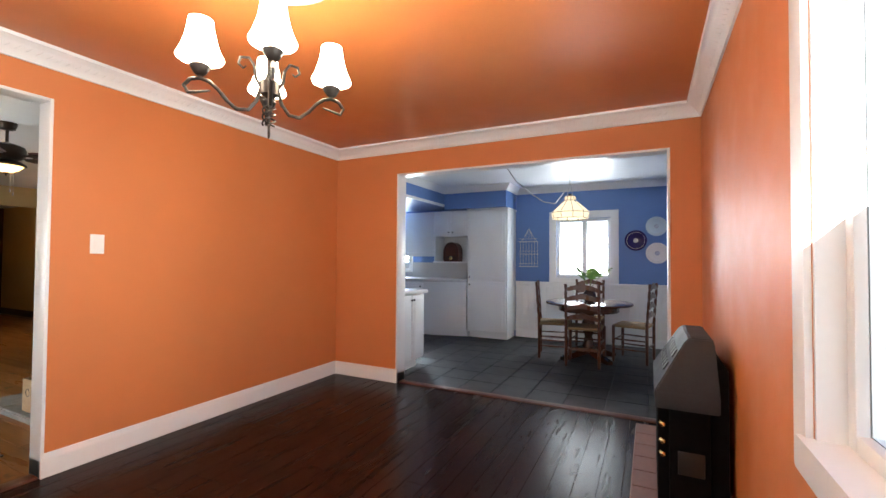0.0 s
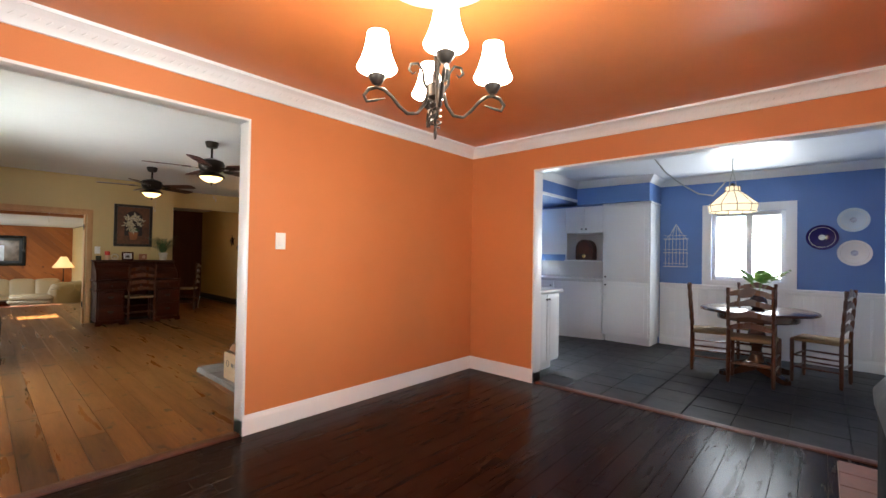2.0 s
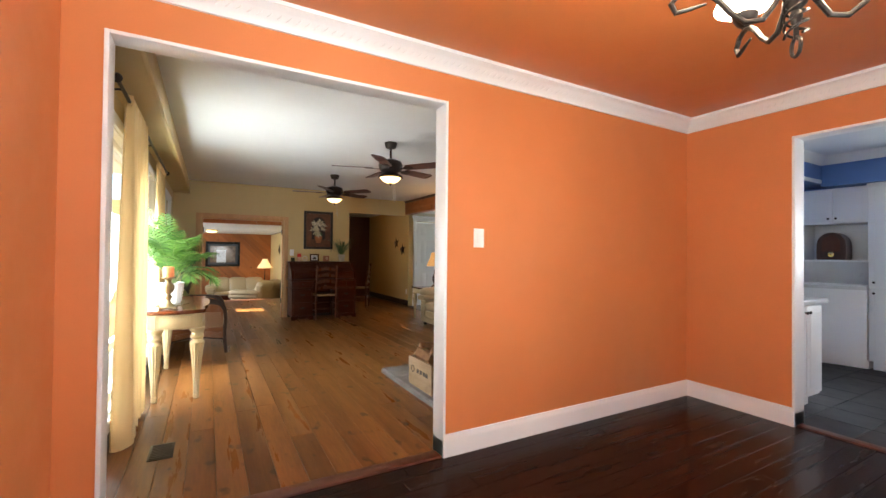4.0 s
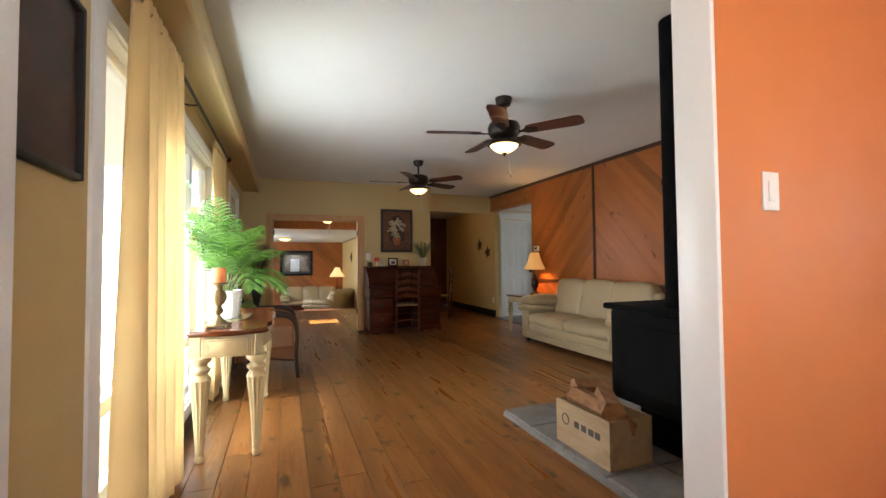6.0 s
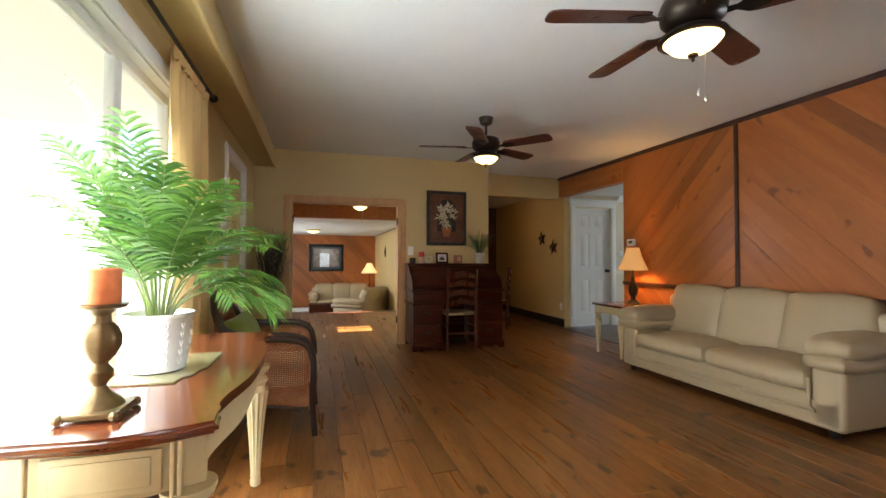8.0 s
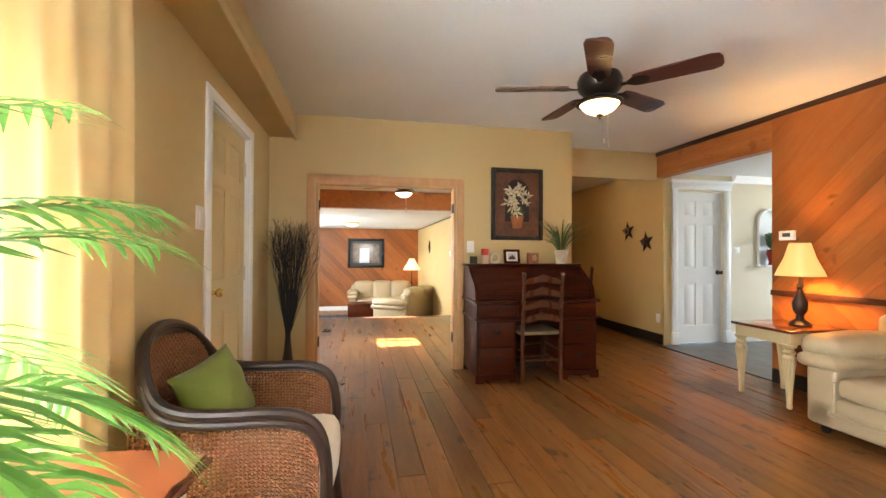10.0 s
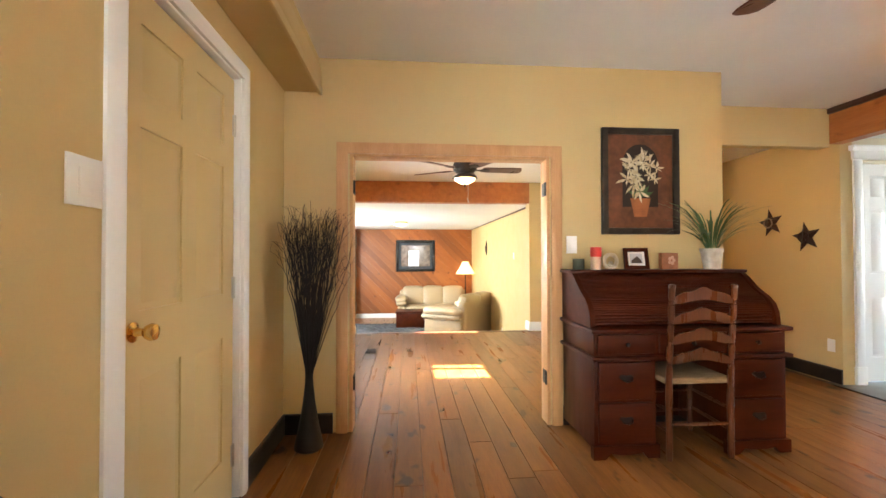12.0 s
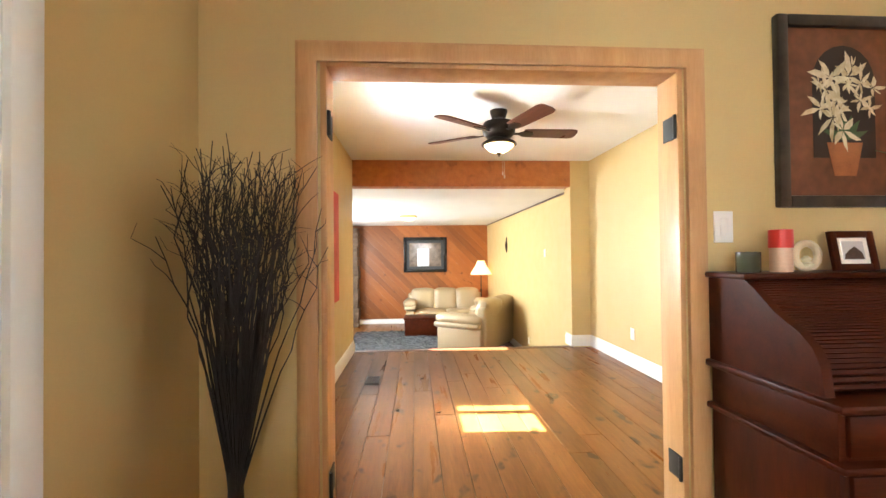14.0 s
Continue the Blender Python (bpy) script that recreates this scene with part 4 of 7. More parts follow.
pot = thing("plant_pot", (-5.38, 0.40, 0.753), "white ceramic pot with a raised leaf pattern on the console table", "plant pot")
CERAMIC = paint("white_glazed_ceramic", (0.80, 0.80, 0.78), 0.25, 0.02, 80, 0.02)
bm = bmesh.new()
lathe(bm, [(0.075, 0), (0.082, 0.004), (0.104, 0.175), (0.108, 0.18), (0.108, 0.19), (0.1, 0.19), (0.096, 0.165), (0.02, 0.160)], seg=40)
part("body", bm, CERAMIC, pot)
for i in range(12):
    a = 2 * math.pi * i / 12
    bm = bmesh.new()
    for j in range(5):
        z = 0.02 + j * 0.03
        r = 0.083 + 0.021 * z / 0.175 + 0.002
        for s in (-1, 1):
            pts = [(r * math.cos(a + s * k * 0.07), r * math.sin(a + s * k * 0.07), z + k * 0.022) for k in (0, 0.5, 1.0)]
            tube(bm, pts, [0.001, 0.004, 0.001], 5)
    part("leaf_relief", bm, CERAMIC, pot)
bm = bmesh.new()
lathe(bm, [(0.095, 0.160), (0.094, 0.168)], seg=24)
part("soil", bm, paint("potting_soil", (0.03, 0.02, 0.012), 0.95, 0.4, 90, 0.6), pot)

def leaf_material(name, dark, light, thru=0.3):
    m, t, p = nodes_of(name)
    geo = t.nodes.new("ShaderNodeNewGeometry")
    col = ramp(t, geo.outputs["Random Per Island"], [(0.0, dark), (1.0, light)])
    v = tex_coord(t)
    col = mixed(t, 0.35, col, ramp(t, noise_tex(t, v, 14, 3), [(0.3, shade(dark, 0.7)), (0.7, shade(light, 1.1))]))
    t.links.new(col, p.inputs["Base Color"])
    p.inputs["Roughness"].default_value = 0.42
    tl = t.nodes.new("ShaderNodeBsdfTranslucent")
    t.links.new(col, tl.inputs[0])
    mx = t.nodes.new("ShaderNodeMixShader")
    mx.inputs[0].default_value = thru
    t.links.new(p.outputs[0], mx.inputs[1])
    t.links.new(tl.outputs[0], mx.inputs[2])
    t.links.new(mx.outputs[0], t.nodes["Material Output"].inputs[0])
    return m


PALM = leaf_material("palm_green", (0.030, 0.10, 0.014), (0.14, 0.27, 0.045), 0.45)
STEM = paint("palm_stem", (0.16, 0.22, 0.05), 0.5, 0.2)


def leaflet(bm, a, d, up, length, width, droop):
    """One narrow folded leaf blade from a, the way d."""
    side = d.cross(up).normalized()
    prev = None
    for k, (f, w) in enumerate(((0, 0.35), (0.3, 1.0), (0.65, 0.8), (1.0, 0.04))):
        c = a + d * length * f - Vector((0, 0, 1)) * droop * length * f * f
        row = (bm.verts.new(c + side * width * w * 0.5 + up * width * 0.12 * w), bm.verts.new(c), bm.verts.new(c - side * width * w * 0.5 + up * width * 0.12 * w))
        if prev:
            bm.faces.new((prev[0], prev[1], row[1], row[0]))
            bm.faces.new((prev[1], prev[2], row[2], row[1]))
        prev = row


def frond(bm, stem_bm, base, az, lean, length, droop, rng, n=24, leaf=0.11, width=0.011, start=0.3):
    """An arching feather leaf: a stem curving outwards with leaflets on both sides."""
    pts, p = [], Vector(base)
    steps = 16
    a = lean
    for k in range(steps + 1):
        pts.append(p.copy())
        d = Vector((math.sin(a) * math.cos(az), math.sin(a) * math.sin(az), math.cos(a)))
        p = p + d * length / steps
        a += droop / steps
    tube(stem_bm, pts, [0.0035 * (1 - 0.75 * k / steps) for k in range(steps + 1)], 5)
    for i in range(n):
        f = start + (1 - start) * i / (n - 1)
        k = min(steps - 1, int(f * steps))
        q = pts[k].lerp(pts[k + 1], f * steps - k)
        d = (pts[k + 1] - pts[k]).normalized()
        side = d.cross(Vector((0, 0, 1)))
        side = side.normalized() if side.length > 0.05 else Vector((-math.sin(az), math.cos(az), 0))
        up = side.cross(d).normalized()
        size = leaf * (0.45 + 0.75 * math.sin(math.pi * min(1, 0.18 + 0.82 * (f - start) / (1 - start))) ** 0.7)
        for s in (-1, 1):
            w = (side * s * 0.85 + d * (0.45 + 0.35 * f) + up * 0.22 + Vector((rng.uniform(-.12, .12), rng.uniform(-.12, .12), rng.uniform(-.12, .12)))).normalized()
            leaflet(bm, q, w, up, size * rng.uniform(0.85, 1.12), width, 0.22 + 0.25 * f)


plant = thing("palm_plant", (-5.38, 0.40, 0.917), "bushy green parlour palm in the white pot", "potted plant")
rng = random.Random(4)


def reach(lean, length, droop):
    """How far out an arching stem of this length goes."""
    return sum(math.sin(lean + droop * k / 16) for k in range(16)) * length / 16


for i in range(29):
    az = radians((20 + i * 137.5) % 360)
    ring = i / 28
    towards = math.sin(az)
    lean, length, droop = radians(5 + 26 * ring), rng.uniform(0.66, 0.86) * (1 - 0.14 * ring), radians(rng.uniform(30, 62) + 58 * ring)
    if towards < -0.1:
        lean, length, droop = lean * 0.35, length * (0.95 - 0.25 * ring), droop * 0.5
    elif math.cos(az) > 0.2:
        lean, length, droop = lean * 0.8, length * 0.72, droop * 0.75
    elif towards > 0.25:
        lean, length, droop = lean + radians(4), length * 0.82, droop + radians(22)
    while towards > 0 and towards * reach(lean, length, droop) > 0.33:
        length *= 0.96
    bm, sb = bmesh.new(), bmesh.new()
    frond(bm, sb, (0.03 * math.cos(az), 0.03 * math.sin(az), 0), az, lean, length, droop, rng, 19, 0.145, 0.0145, 0.34)
    fr = part("frond", bm, PALM, plant, smooth=0)
    part("stem", sb, STEM, fr)

# wicker armchair
WICKER = wood("woven_brown_wicker", (0.13, 0.042, 0.012), (0.33, 0.12, 0.036), 0.5, "X", 3.5, ring=4)
RATTAN = wood("dark_rattan_pole", (0.012, 0.006, 0.0045), (0.034, 0.016, 0.010), 0.38, "X", 1.0, spec=0.4)
CHX, CHY = -6.875, 0.0
chair = thing("wicker_armchair", (CHX, CHY, 0), "dark rattan armchair with woven sides and arched back", "armchair")


def strand_panel(parent, place, us, vs, gap, r=0.0035, name="weave"):
    """A woven panel: strands both ways over a curved sheet. place(u, v) gives the point and normal."""
    bm = bmesh.new()
    nu, nv = max(2, int(us / gap)), max(2, int(vs / gap))
    for i in range(nu + 1):
        pts = []
        for j in range(nv + 1):
            p, n = place(i / nu, j / nv)
            pts.append(p + n * r * (1 if (i + j) % 2 else -1))
        tube(bm, pts, r, 4)
    for j in range(nv + 1):
        pts = []
        for i in range(nu + 1):
            p, n = place(i / nu, j / nv)
            pts.append(p - n * r * (1 if (i + j) % 2 else -1))
        tube(bm, pts, r, 4)
    return tagged(part(name, bm, WICKER, parent), kind="stuff")


# the rail runs from the front of one arm up over the back and down to the other
HALF = [(0.305, 0.885, 0.30), (0.307, 0.888, 0.44), (0.306, 0.868, 0.56), (0.305, 0.815, 0.62), (0.305, 0.72, 0.642), (0.305, 0.57, 0.645), (0.303, 0.45, 0.655), (0.295, 0.37, 0.69), (0.268, 0.325, 0.76), (0.21, 0.292, 0.83), (0.115, 0.268, 0.875), (0.0, 0.258, 0.89)]
RAIL = smooth_path(HALF + [(-x, y, z) for x, y, z in HALF[-2::-1]])
for dx, dz, r in ((0.0, 0.0, 0.021), (0.014, -0.026, 0.016)):
    bm = bmesh.new()
    tube(bm, [p + Vector((dx if p.x > 0.02 else (-dx if p.x < -0.02 else 0), 0.004, dz)) for p in RAIL], r, 10)
    part("rail", bm, RATTAN, chair)


def rail_z(y):
    side = [p for p in RAIL if p.x > 0.29 and p.z > 0.5]
    return min(side, key=lambda p: abs(p.y - y)).z


def back_top(x):
    return min((p for p in RAIL if p.y < 0.46 and p.z > 0.6), key=lambda p: abs(p.x - x)).z


def back_at(u, v):
    x = -0.285 + 0.57 * u
    z = 0.34 + (back_top(x) - 0.015 - 0.34) * v
    return Vector((x, 0.262 + 0.075 * (x / 0.285) ** 2 + 0.05 * (0.89 - z), z)), Vector((0, 1, 0))


strand_panel(chair, back_at, 0.57, 0.52, 0.0125, r=0.0042, name="woven_back")
for k in (-1, 1):
    def side_at(u, v, k=k):
        y = 0.30 + 0.565 * u
        lo = 0.175 + 0.035 * math.sin(math.pi * u) ** 2
        return Vector((k * (0.304 - 0.012 * (1 - v)), y, lo + (rail_z(y) - 0.03 - lo) * v)), Vector((1, 0, 0))
    strand_panel(chair, side_at, 0.565, 0.43, 0.0135, r=0.0043, name="woven_side")
    bm = bmesh.new()
    tube(bm, [(k * 0.292, 0.30 + 0.565 * i / 16, 0.172 + 0.035 * math.sin(math.pi * i / 16) ** 2) for i in range(17)], 0.011, 8)
    part("skirt_rail", bm, RATTAN, chair)
    for y, z in ((0.885, 0.34), (0.31, 0.52)):
        bm = bmesh.new()
        tube(bm, smooth_path([(k * 0.30, y + (0.02 if y > 0.5 else -0.03), 0), (k * 0.303, y + 0.004, 0.16), (k * 0.305, y, z)]), 0.019, 10)
        part("leg", bm, RATTAN, chair)


def front_at(u, v):
    return Vector((-0.295 + 0.59 * u, 0.885, 0.18 + 0.03 * math.sin(math.pi * u) + (0.12 - 0.03 * math.sin(math.pi * u)) * v)), Vector((0, 1, 0))


strand_panel(chair, front_at, 0.59, 0.12, 0.0135, r=0.0043, name="woven_front")
bm = bmesh.new()
tube(bm, [(-0.30, 0.885, 0.305), (0.30, 0.885, 0.305)], 0.012, 8)
tube(bm, [(-0.29, 0.32, 0.29), (0.29, 0.32, 0.29)], 0.012, 8)
part("seat_rail", bm, RATTAN, chair)
bm = bmesh.new()
box(bm, -0.288, 0.32, 0.275, 0.288, 0.88, 0.298, bevel=0.004)
part("seat_deck", bm, WICKER, chair)

cushion = thing("seat_cushion", (CHX, CHY, 0.30), "cream cotton seat cushion on the wicker armchair", "cushion")
bm = bmesh.new()
puff(bm, -0.275, 0.36, 0.0, 0.275, 0.905, 0.135, 0.05, 0.018, wave=0.008)
part("pad", bm, cloth("cream_cotton", (0.70, 0.64, 0.52), 0, 0.9), cushion)
pillow = thing("throw_pillow", (-6.955, 0.435, 0.438), "olive green velvet throw pillow leaning on the chair back", "pillow", turn=-14)
bm = bmesh.new()
n = 16
grid = {}
for s in (1, -1):
    for i in range(n + 1):
        for j in range(n + 1):
            u, v = 2 * i / n - 1, 2 * j / n - 1
            th = 0.068 * ((1 - u * u) * (1 - v * v)) ** 0.42
            pin = 1 - 0.07 * (1 - u * u) if abs(v) > 0.99 else 1
            edge = abs(u) > 0.999 or abs(v) > 0.999
            if edge and s < 0:
                continue
            q = Vector((0.185 * u * (1 - 0.09 * (1 - v * v)), s * th + 0.010 * noise.noise((u * 2.4, v * 2.4, s)), 0.155 * v * (1 - 0.09 * (1 - u * u))))
            grid[s, i, j] = bm.verts.new(pose(0, 0, 0.16, 24, 8, 0) @ q)
for s in (1, -1):
    for i in range(n):
        for j in range(n):
            f = [grid.get((s, a, b)) or grid[1, a, b] for a, b in ((i, j), (i + 1, j), (i + 1, j + 1), (i, j + 1))]
            bm.faces.new(f if s < 0 else f[::-1])
part("cover", bm, cloth("olive_velvet", (0.17, 0.21, 0.025), 0, 0.7, 300, 0.15), pillow, smooth=80)

# roll-top desk
desk = thing("rolltop_desk", (-9.24, 2.62, 0), "cherry roll-top desk with carved drawers against the yellow wall", "desk")
DY = 0.60
PULL = paint("aged_dark_metal", (0.03, 0.026, 0.022), 0.4, 0.3, metal=0.7)


def desk_box(name, row, material=CHERRY, bevel=0.004, parent=None):
    bm = bmesh.new()
    box(bm, *row, bevel=bevel)
    return part(name, bm, material, parent or desk)


for y0, y1 in ((-DY + 0.01, -0.22), (0.22, DY - 0.01)):
    desk_box("pedestal", (0.0, y0, 0.05, 0.475, y1, 0.56), CHERRY_Z)
    bm = bmesh.new()
    prism(bm, [(y0 - 0.012, 0), (y0 + 0.06, 0), (y0 + 0.09, 0.035), (y0 + 0.15, 0.025), (y1 - 0.15, 0.025), (y1 - 0.09, 0.035), (y1 - 0.06, 0), (y1 + 0.012, 0), (y1 + 0.012, 0.075), (y0 - 0.012, 0.075)], "x", 0.455, 0.495)
    part("plinth", bm, CHERRY, desk)
    for z0, z1 in ((0.09, 0.315), (0.333, 0.548)):
        d = desk_box("drawer", (0.47, y0 + 0.025, z0, 0.49, y1 - 0.025, z1), CHERRY, 0.006)
        yc, zc = (y0 + y1) / 2, (z0 + z1) / 2 + 0.02
        bm = bmesh.new()
        prism(bm, [(yc - 0.045, zc + 0.004), (yc - 0.03, zc + 0.018), (yc, zc + 0.012), (yc + 0.03, zc + 0.018), (yc + 0.045, zc + 0.004), (yc + 0.02, zc - 0.016), (yc, zc - 0.02), (yc - 0.02, zc - 0.016)], "x", 0.489, 0.494)
        tube(bm, [(0.493, yc - 0.035, zc + 0.003), (0.512, yc - 0.025, zc - 0.012), (0.514, yc, zc - 0.018), (0.512, yc + 0.025, zc - 0.012), (0.493, yc + 0.035, zc + 0.003)], 0.004, 6)
        part("handle", bm, PULL, d)
desk_box("ledge", (-0.005, -DY - 0.012, 0.56, 0.51, DY + 0.012, 0.582), CHERRY, 0.007)
desk_box("frieze", (0.0, -DY + 0.01, 0.582, 0.475, DY - 0.01, 0.715), CHERRY)
for y0, y1 in ((-DY + 0.03, -0.225), (-0.2, 0.2), (0.225, DY - 0.03)):
    d = desk_box("drawer", (0.47, y0, 0.595, 0.488, y1, 0.705), CHERRY, 0.005)
    bm = bmesh.new()
    lathe(bm, [(0.008, 0), (0.006, 0.01), (0.013, 0.018), (0.01, 0.026), (0.002, 0.028)], m=pose(0.487, (y0 + y1) / 2, 0.65, 0, 90, 0), seg=12)
    part("knob", bm, PULL, d)
desk_box("writing_surface", (-0.005, -DY - 0.015, 0.715, 0.51, DY + 0.015, 0.740), CHERRY, 0.008)
desk_box("back_panel", (0.0, -DY + 0.02, 0.05, 0.02, DY - 0.02, 1.04), CHERRY)
curve = [(0.17, 1.045), (0.21, 1.02), (0.245, 0.99), (0.285, 0.955), (0.325, 0.93), (0.37, 0.905), (0.41, 0.87), (0.435, 0.82), (0.445, 0.74)]
for y0, y1 in ((-DY + 0.005, -DY + 0.035), (DY - 0.035, DY - 0.005)):
    bm = bmesh.new()
    prism(bm, [(0.0, 0.74), (0.0, 1.045), *curve], "y", y0, y1)
    part("side_panel", bm, CHERRY, desk)
# the tambour's slats follow the curve a little behind the sides
fine = []
for (xa, za), (xb, zb) in zip(curve, curve[1:]):
    for k in range(4):
        fine.append((xa + (xb - xa) * k / 4 - 0.028, za + (zb - za) * k / 4 - 0.012))
for i, ((xa, za), (xb, zb)) in enumerate(zip(fine, fine[1:])):
    bm = bmesh.new()
    tube(bm, [((xa + xb) / 2, -DY + 0.036, (za + zb) / 2), ((xa + xb) / 2, DY - 0.036, (za + zb) / 2)], 0.011, 6)
    part("slat", bm, CHERRY, desk)
desk_box("top", (-0.005, -DY - 0.01, 1.045, 0.19, DY + 0.0, 1.066), CHERRY, 0.006)


def ladder_chair(at, turn, label, group="ladder-back chairs", name="ladder_back_chair", h=1.0):
    """A ladder-back chair with a rush seat; origin under the seat's middle, its back at local -y."""
    c = thing(name, at, label, "chair", group, turn)
    w, d = 0.205, 0.19
    for k in (-1, 1):
        bm = bmesh.new()
        prof = [(0.014, 0), (0.018, 0.03), (0.019, 0.3), (0.018, 0.46), (0.017, 0.52)]
        z = 0.52
        while z < h - 0.07:
            prof += [(0.017, z + 0.012), (0.011, z + 0.02), (0.0165, z + 0.03), (0.011, z + 0.04), (0.017, z + 0.05), (0.0175, z + 0.105)]
            z += 0.115
        prof += [(0.011, h - 0.035), (0.02, h - 0.02), (0.017, h - 0.004), (0.004, h)]
        lathe(bm, prof, at=(k * (w - 0.02), -d, 0), seg=12)
        bmesh.ops.transform(bm, matrix=Matrix.Translation((0, -d, 0.45)) @ Matrix.Shear("XY", 4, (0, -0.07)) @ Matrix.Translation((0, d, -0.45)), verts=[v for v in bm.verts if v.co.z > 0.46])
        part("back_post", bm, CHAIRWOOD, c)
        bm = bmesh.new()
        lathe(bm, [(0.011, 0), (0.017, 0.03), (0.019, 0.2), (0.014, 0.21), (0.019, 0.23), (0.02, 0.42), (0.018, 0.45)], at=(k * w, d, 0), seg=12)
        part("front_leg", bm, CHAIRWOOD, c)
        for z in (0.16, 0.28):
            bm = bmesh.new()
            tube(bm, [(k * (w - 0.02), -d, z), (k * (w - 0.01), 0, z), (k * w, d, z)], [0.008, 0.011, 0.008], 8)
            part("stretcher", bm, CHAIRWOOD, c)
    for y, z, ww in ((d, 0.14, w), (d, 0.27, w), (-d, 0.2, w - 0.02)):
        bm = bmesh.new()
        tube(bm, [(-ww, y, z), (0, y, z), (ww, y, z)], [0.008, 0.012, 0.008], 8)
        part("stretcher", bm, CHAIRWOOD, c)
    for i in range(4):
        z = 0.555 + i * 0.115
        y = -d - 0.07 * (z - 0.45) - 0.004
        bm = bmesh.new()
        n = 14
        lo, hi = [], []
        for j in range(n + 1):
            u = 2 * j / n - 1
            lo.append((u * (w - 0.025), z + 0.012 * math.cos(u * math.pi)))
            hi.append((u * (w - 0.025), z + 0.055 + 0.022 * math.cos(u * math.pi * 1.0) + 0.006 * math.cos(3 * math.pi * u)))
        prism(bm, lo + hi[::-1], "y", -0.006, 0.006, Matrix.Translation((0, y, 0)))
        part("slat", bm, CHAIRWOOD, c)
    bm = bmesh.new()
    vs = smooth_box(bm, -w + 0.002, -d, 0.425, w - 0.002, d + 0.012, 0.46, 0.014)
    part("seat", bm, RUSH, c, "woven rush seat")
    return c


ladder_chair((-8.90, 2.63, 0), 90, "brown wooden ladder-back chair with a rush seat, tucked into the desk")

# ---- more of the living room ----
def picture(name, axis, face, out, c, z, w, h, frame_w, frame_mat, label, inner, mat_w=0.0, mat_mat=None):
    """A framed flat picture on a wall. inner: rows of (u0, v0, u1, v1, material) in fractions of the image, laid one above another."""
    p = thing(name, (0, 0, 0), label, "picture")

    def blk(u0, v0, u1, v1, d0, d1, bev=0.0):
        bm = bmesh.new()
        a, b = c + u0, c + u1
        f0, f1 = sorted((face + out * d0, face + out * d1))
        box(bm, *((f0, a, z + v0, f1, b, z + v1) if axis == "x" else (a, f0, z + v0, b, f1, z + v1)), bevel=bev)
        return bm
    W, H = w / 2, h / 2
    for r in ((-W, -H, -W + frame_w, H), (W - frame_w, -H, W, H), (-W + frame_w, H - frame_w, W - frame_w, H), (-W + frame_w, -H, W - frame_w, -H + frame_w)):
        part("frame", blk(*r, 0.0, 0.03, 0.006), frame_mat, p)
    iw, ih = W - frame_w, H - frame_w
    if mat_mat:
        part("mount", blk(-iw, -ih, iw, ih, 0.004, 0.010), mat_mat, p)
        iw, ih = iw - mat_w, ih - mat_w
    k = 0
    for u0, v0, u1, v1, m in inner:
        part("image", blk(-iw + 2 * iw * u0, -ih + 2 * ih * v0, -iw + 2 * iw * u1, -ih + 2 * ih * v1, 0.004, 0.012 + 0.0006 * k), m, p)
        k += 1
    return p, iw, ih


BLACKFRAME = paint("worn_black_gilt_frame", (0.022, 0.017, 0.012), 0.35, 0.7, 25, 0.4, coarse=12)
BROWNART = paint("brown_painted_ground", (0.13, 0.045, 0.018), 0.5, 0.5, 20, 0.1, coarse=5)
DARKART = paint("dark_painted_niche", (0.018, 0.009, 0.006), 0.5, 0.4, coarse=6)
LILY, lt, lp = nodes_of("cream_painted_lilies")
lt.links.new(mixed(lt, 0.5, ramp(lt, lt.nodes.new("ShaderNodeNewGeometry").outputs["Random Per Island"], [(0.0, (0.36, 0.27, 0.12)), (0.5, (0.58, 0.50, 0.32)), (1.0, (0.70, 0.66, 0.50))]), ramp(lt, noise_tex(lt, tex_coord(lt), 40, 3), [(0.3, (0.34, 0.26, 0.12)), (0.7, (0.72, 0.66, 0.48))])), lp.inputs["Base Color"])
ARTGREEN = paint("painted_leaf_green", (0.04, 0.09, 0.03), 0.5, 0.3)
ARTPOT = paint("painted_terracotta", (0.30, 0.10, 0.03), 0.5, 0.3, coarse=10)
pic, iw, ih = picture("lily_painting", "x", LX0, 1, 2.595, 1.68, 0.565, 0.745, 0.045, BLACKFRAME, "framed painting of white lilies in a clay pot, on yellow wall", [(0, 0, 1, 1, BROWNART)])
art = random.Random(11)
bm = bmesh.new()
prism(bm, [(2.595 - 0.13, 1.50), (2.595 + 0.13, 1.50), (2.595 + 0.13, 1.80)] + [(2.595 + 0.13 * math.cos(a * math.pi / 10), 1.80 + 0.14 * math.sin(a * math.pi / 10)) for a in range(1, 10)] + [(2.595 - 0.13, 1.80)], "x", LX0 + 0.0126, LX0 + 0.0134)
part("painted_arch", bm, DARKART, pic)
bm = bmesh.new()
prism(bm, [(2.55, 1.43), (2.64, 1.43), (2.67, 1.56), (2.52, 1.56)], "x", LX0 + 0.0135, LX0 + 0.0142)
part("painted_pot", bm, ARTPOT, pic)
bm = bmesh.new()
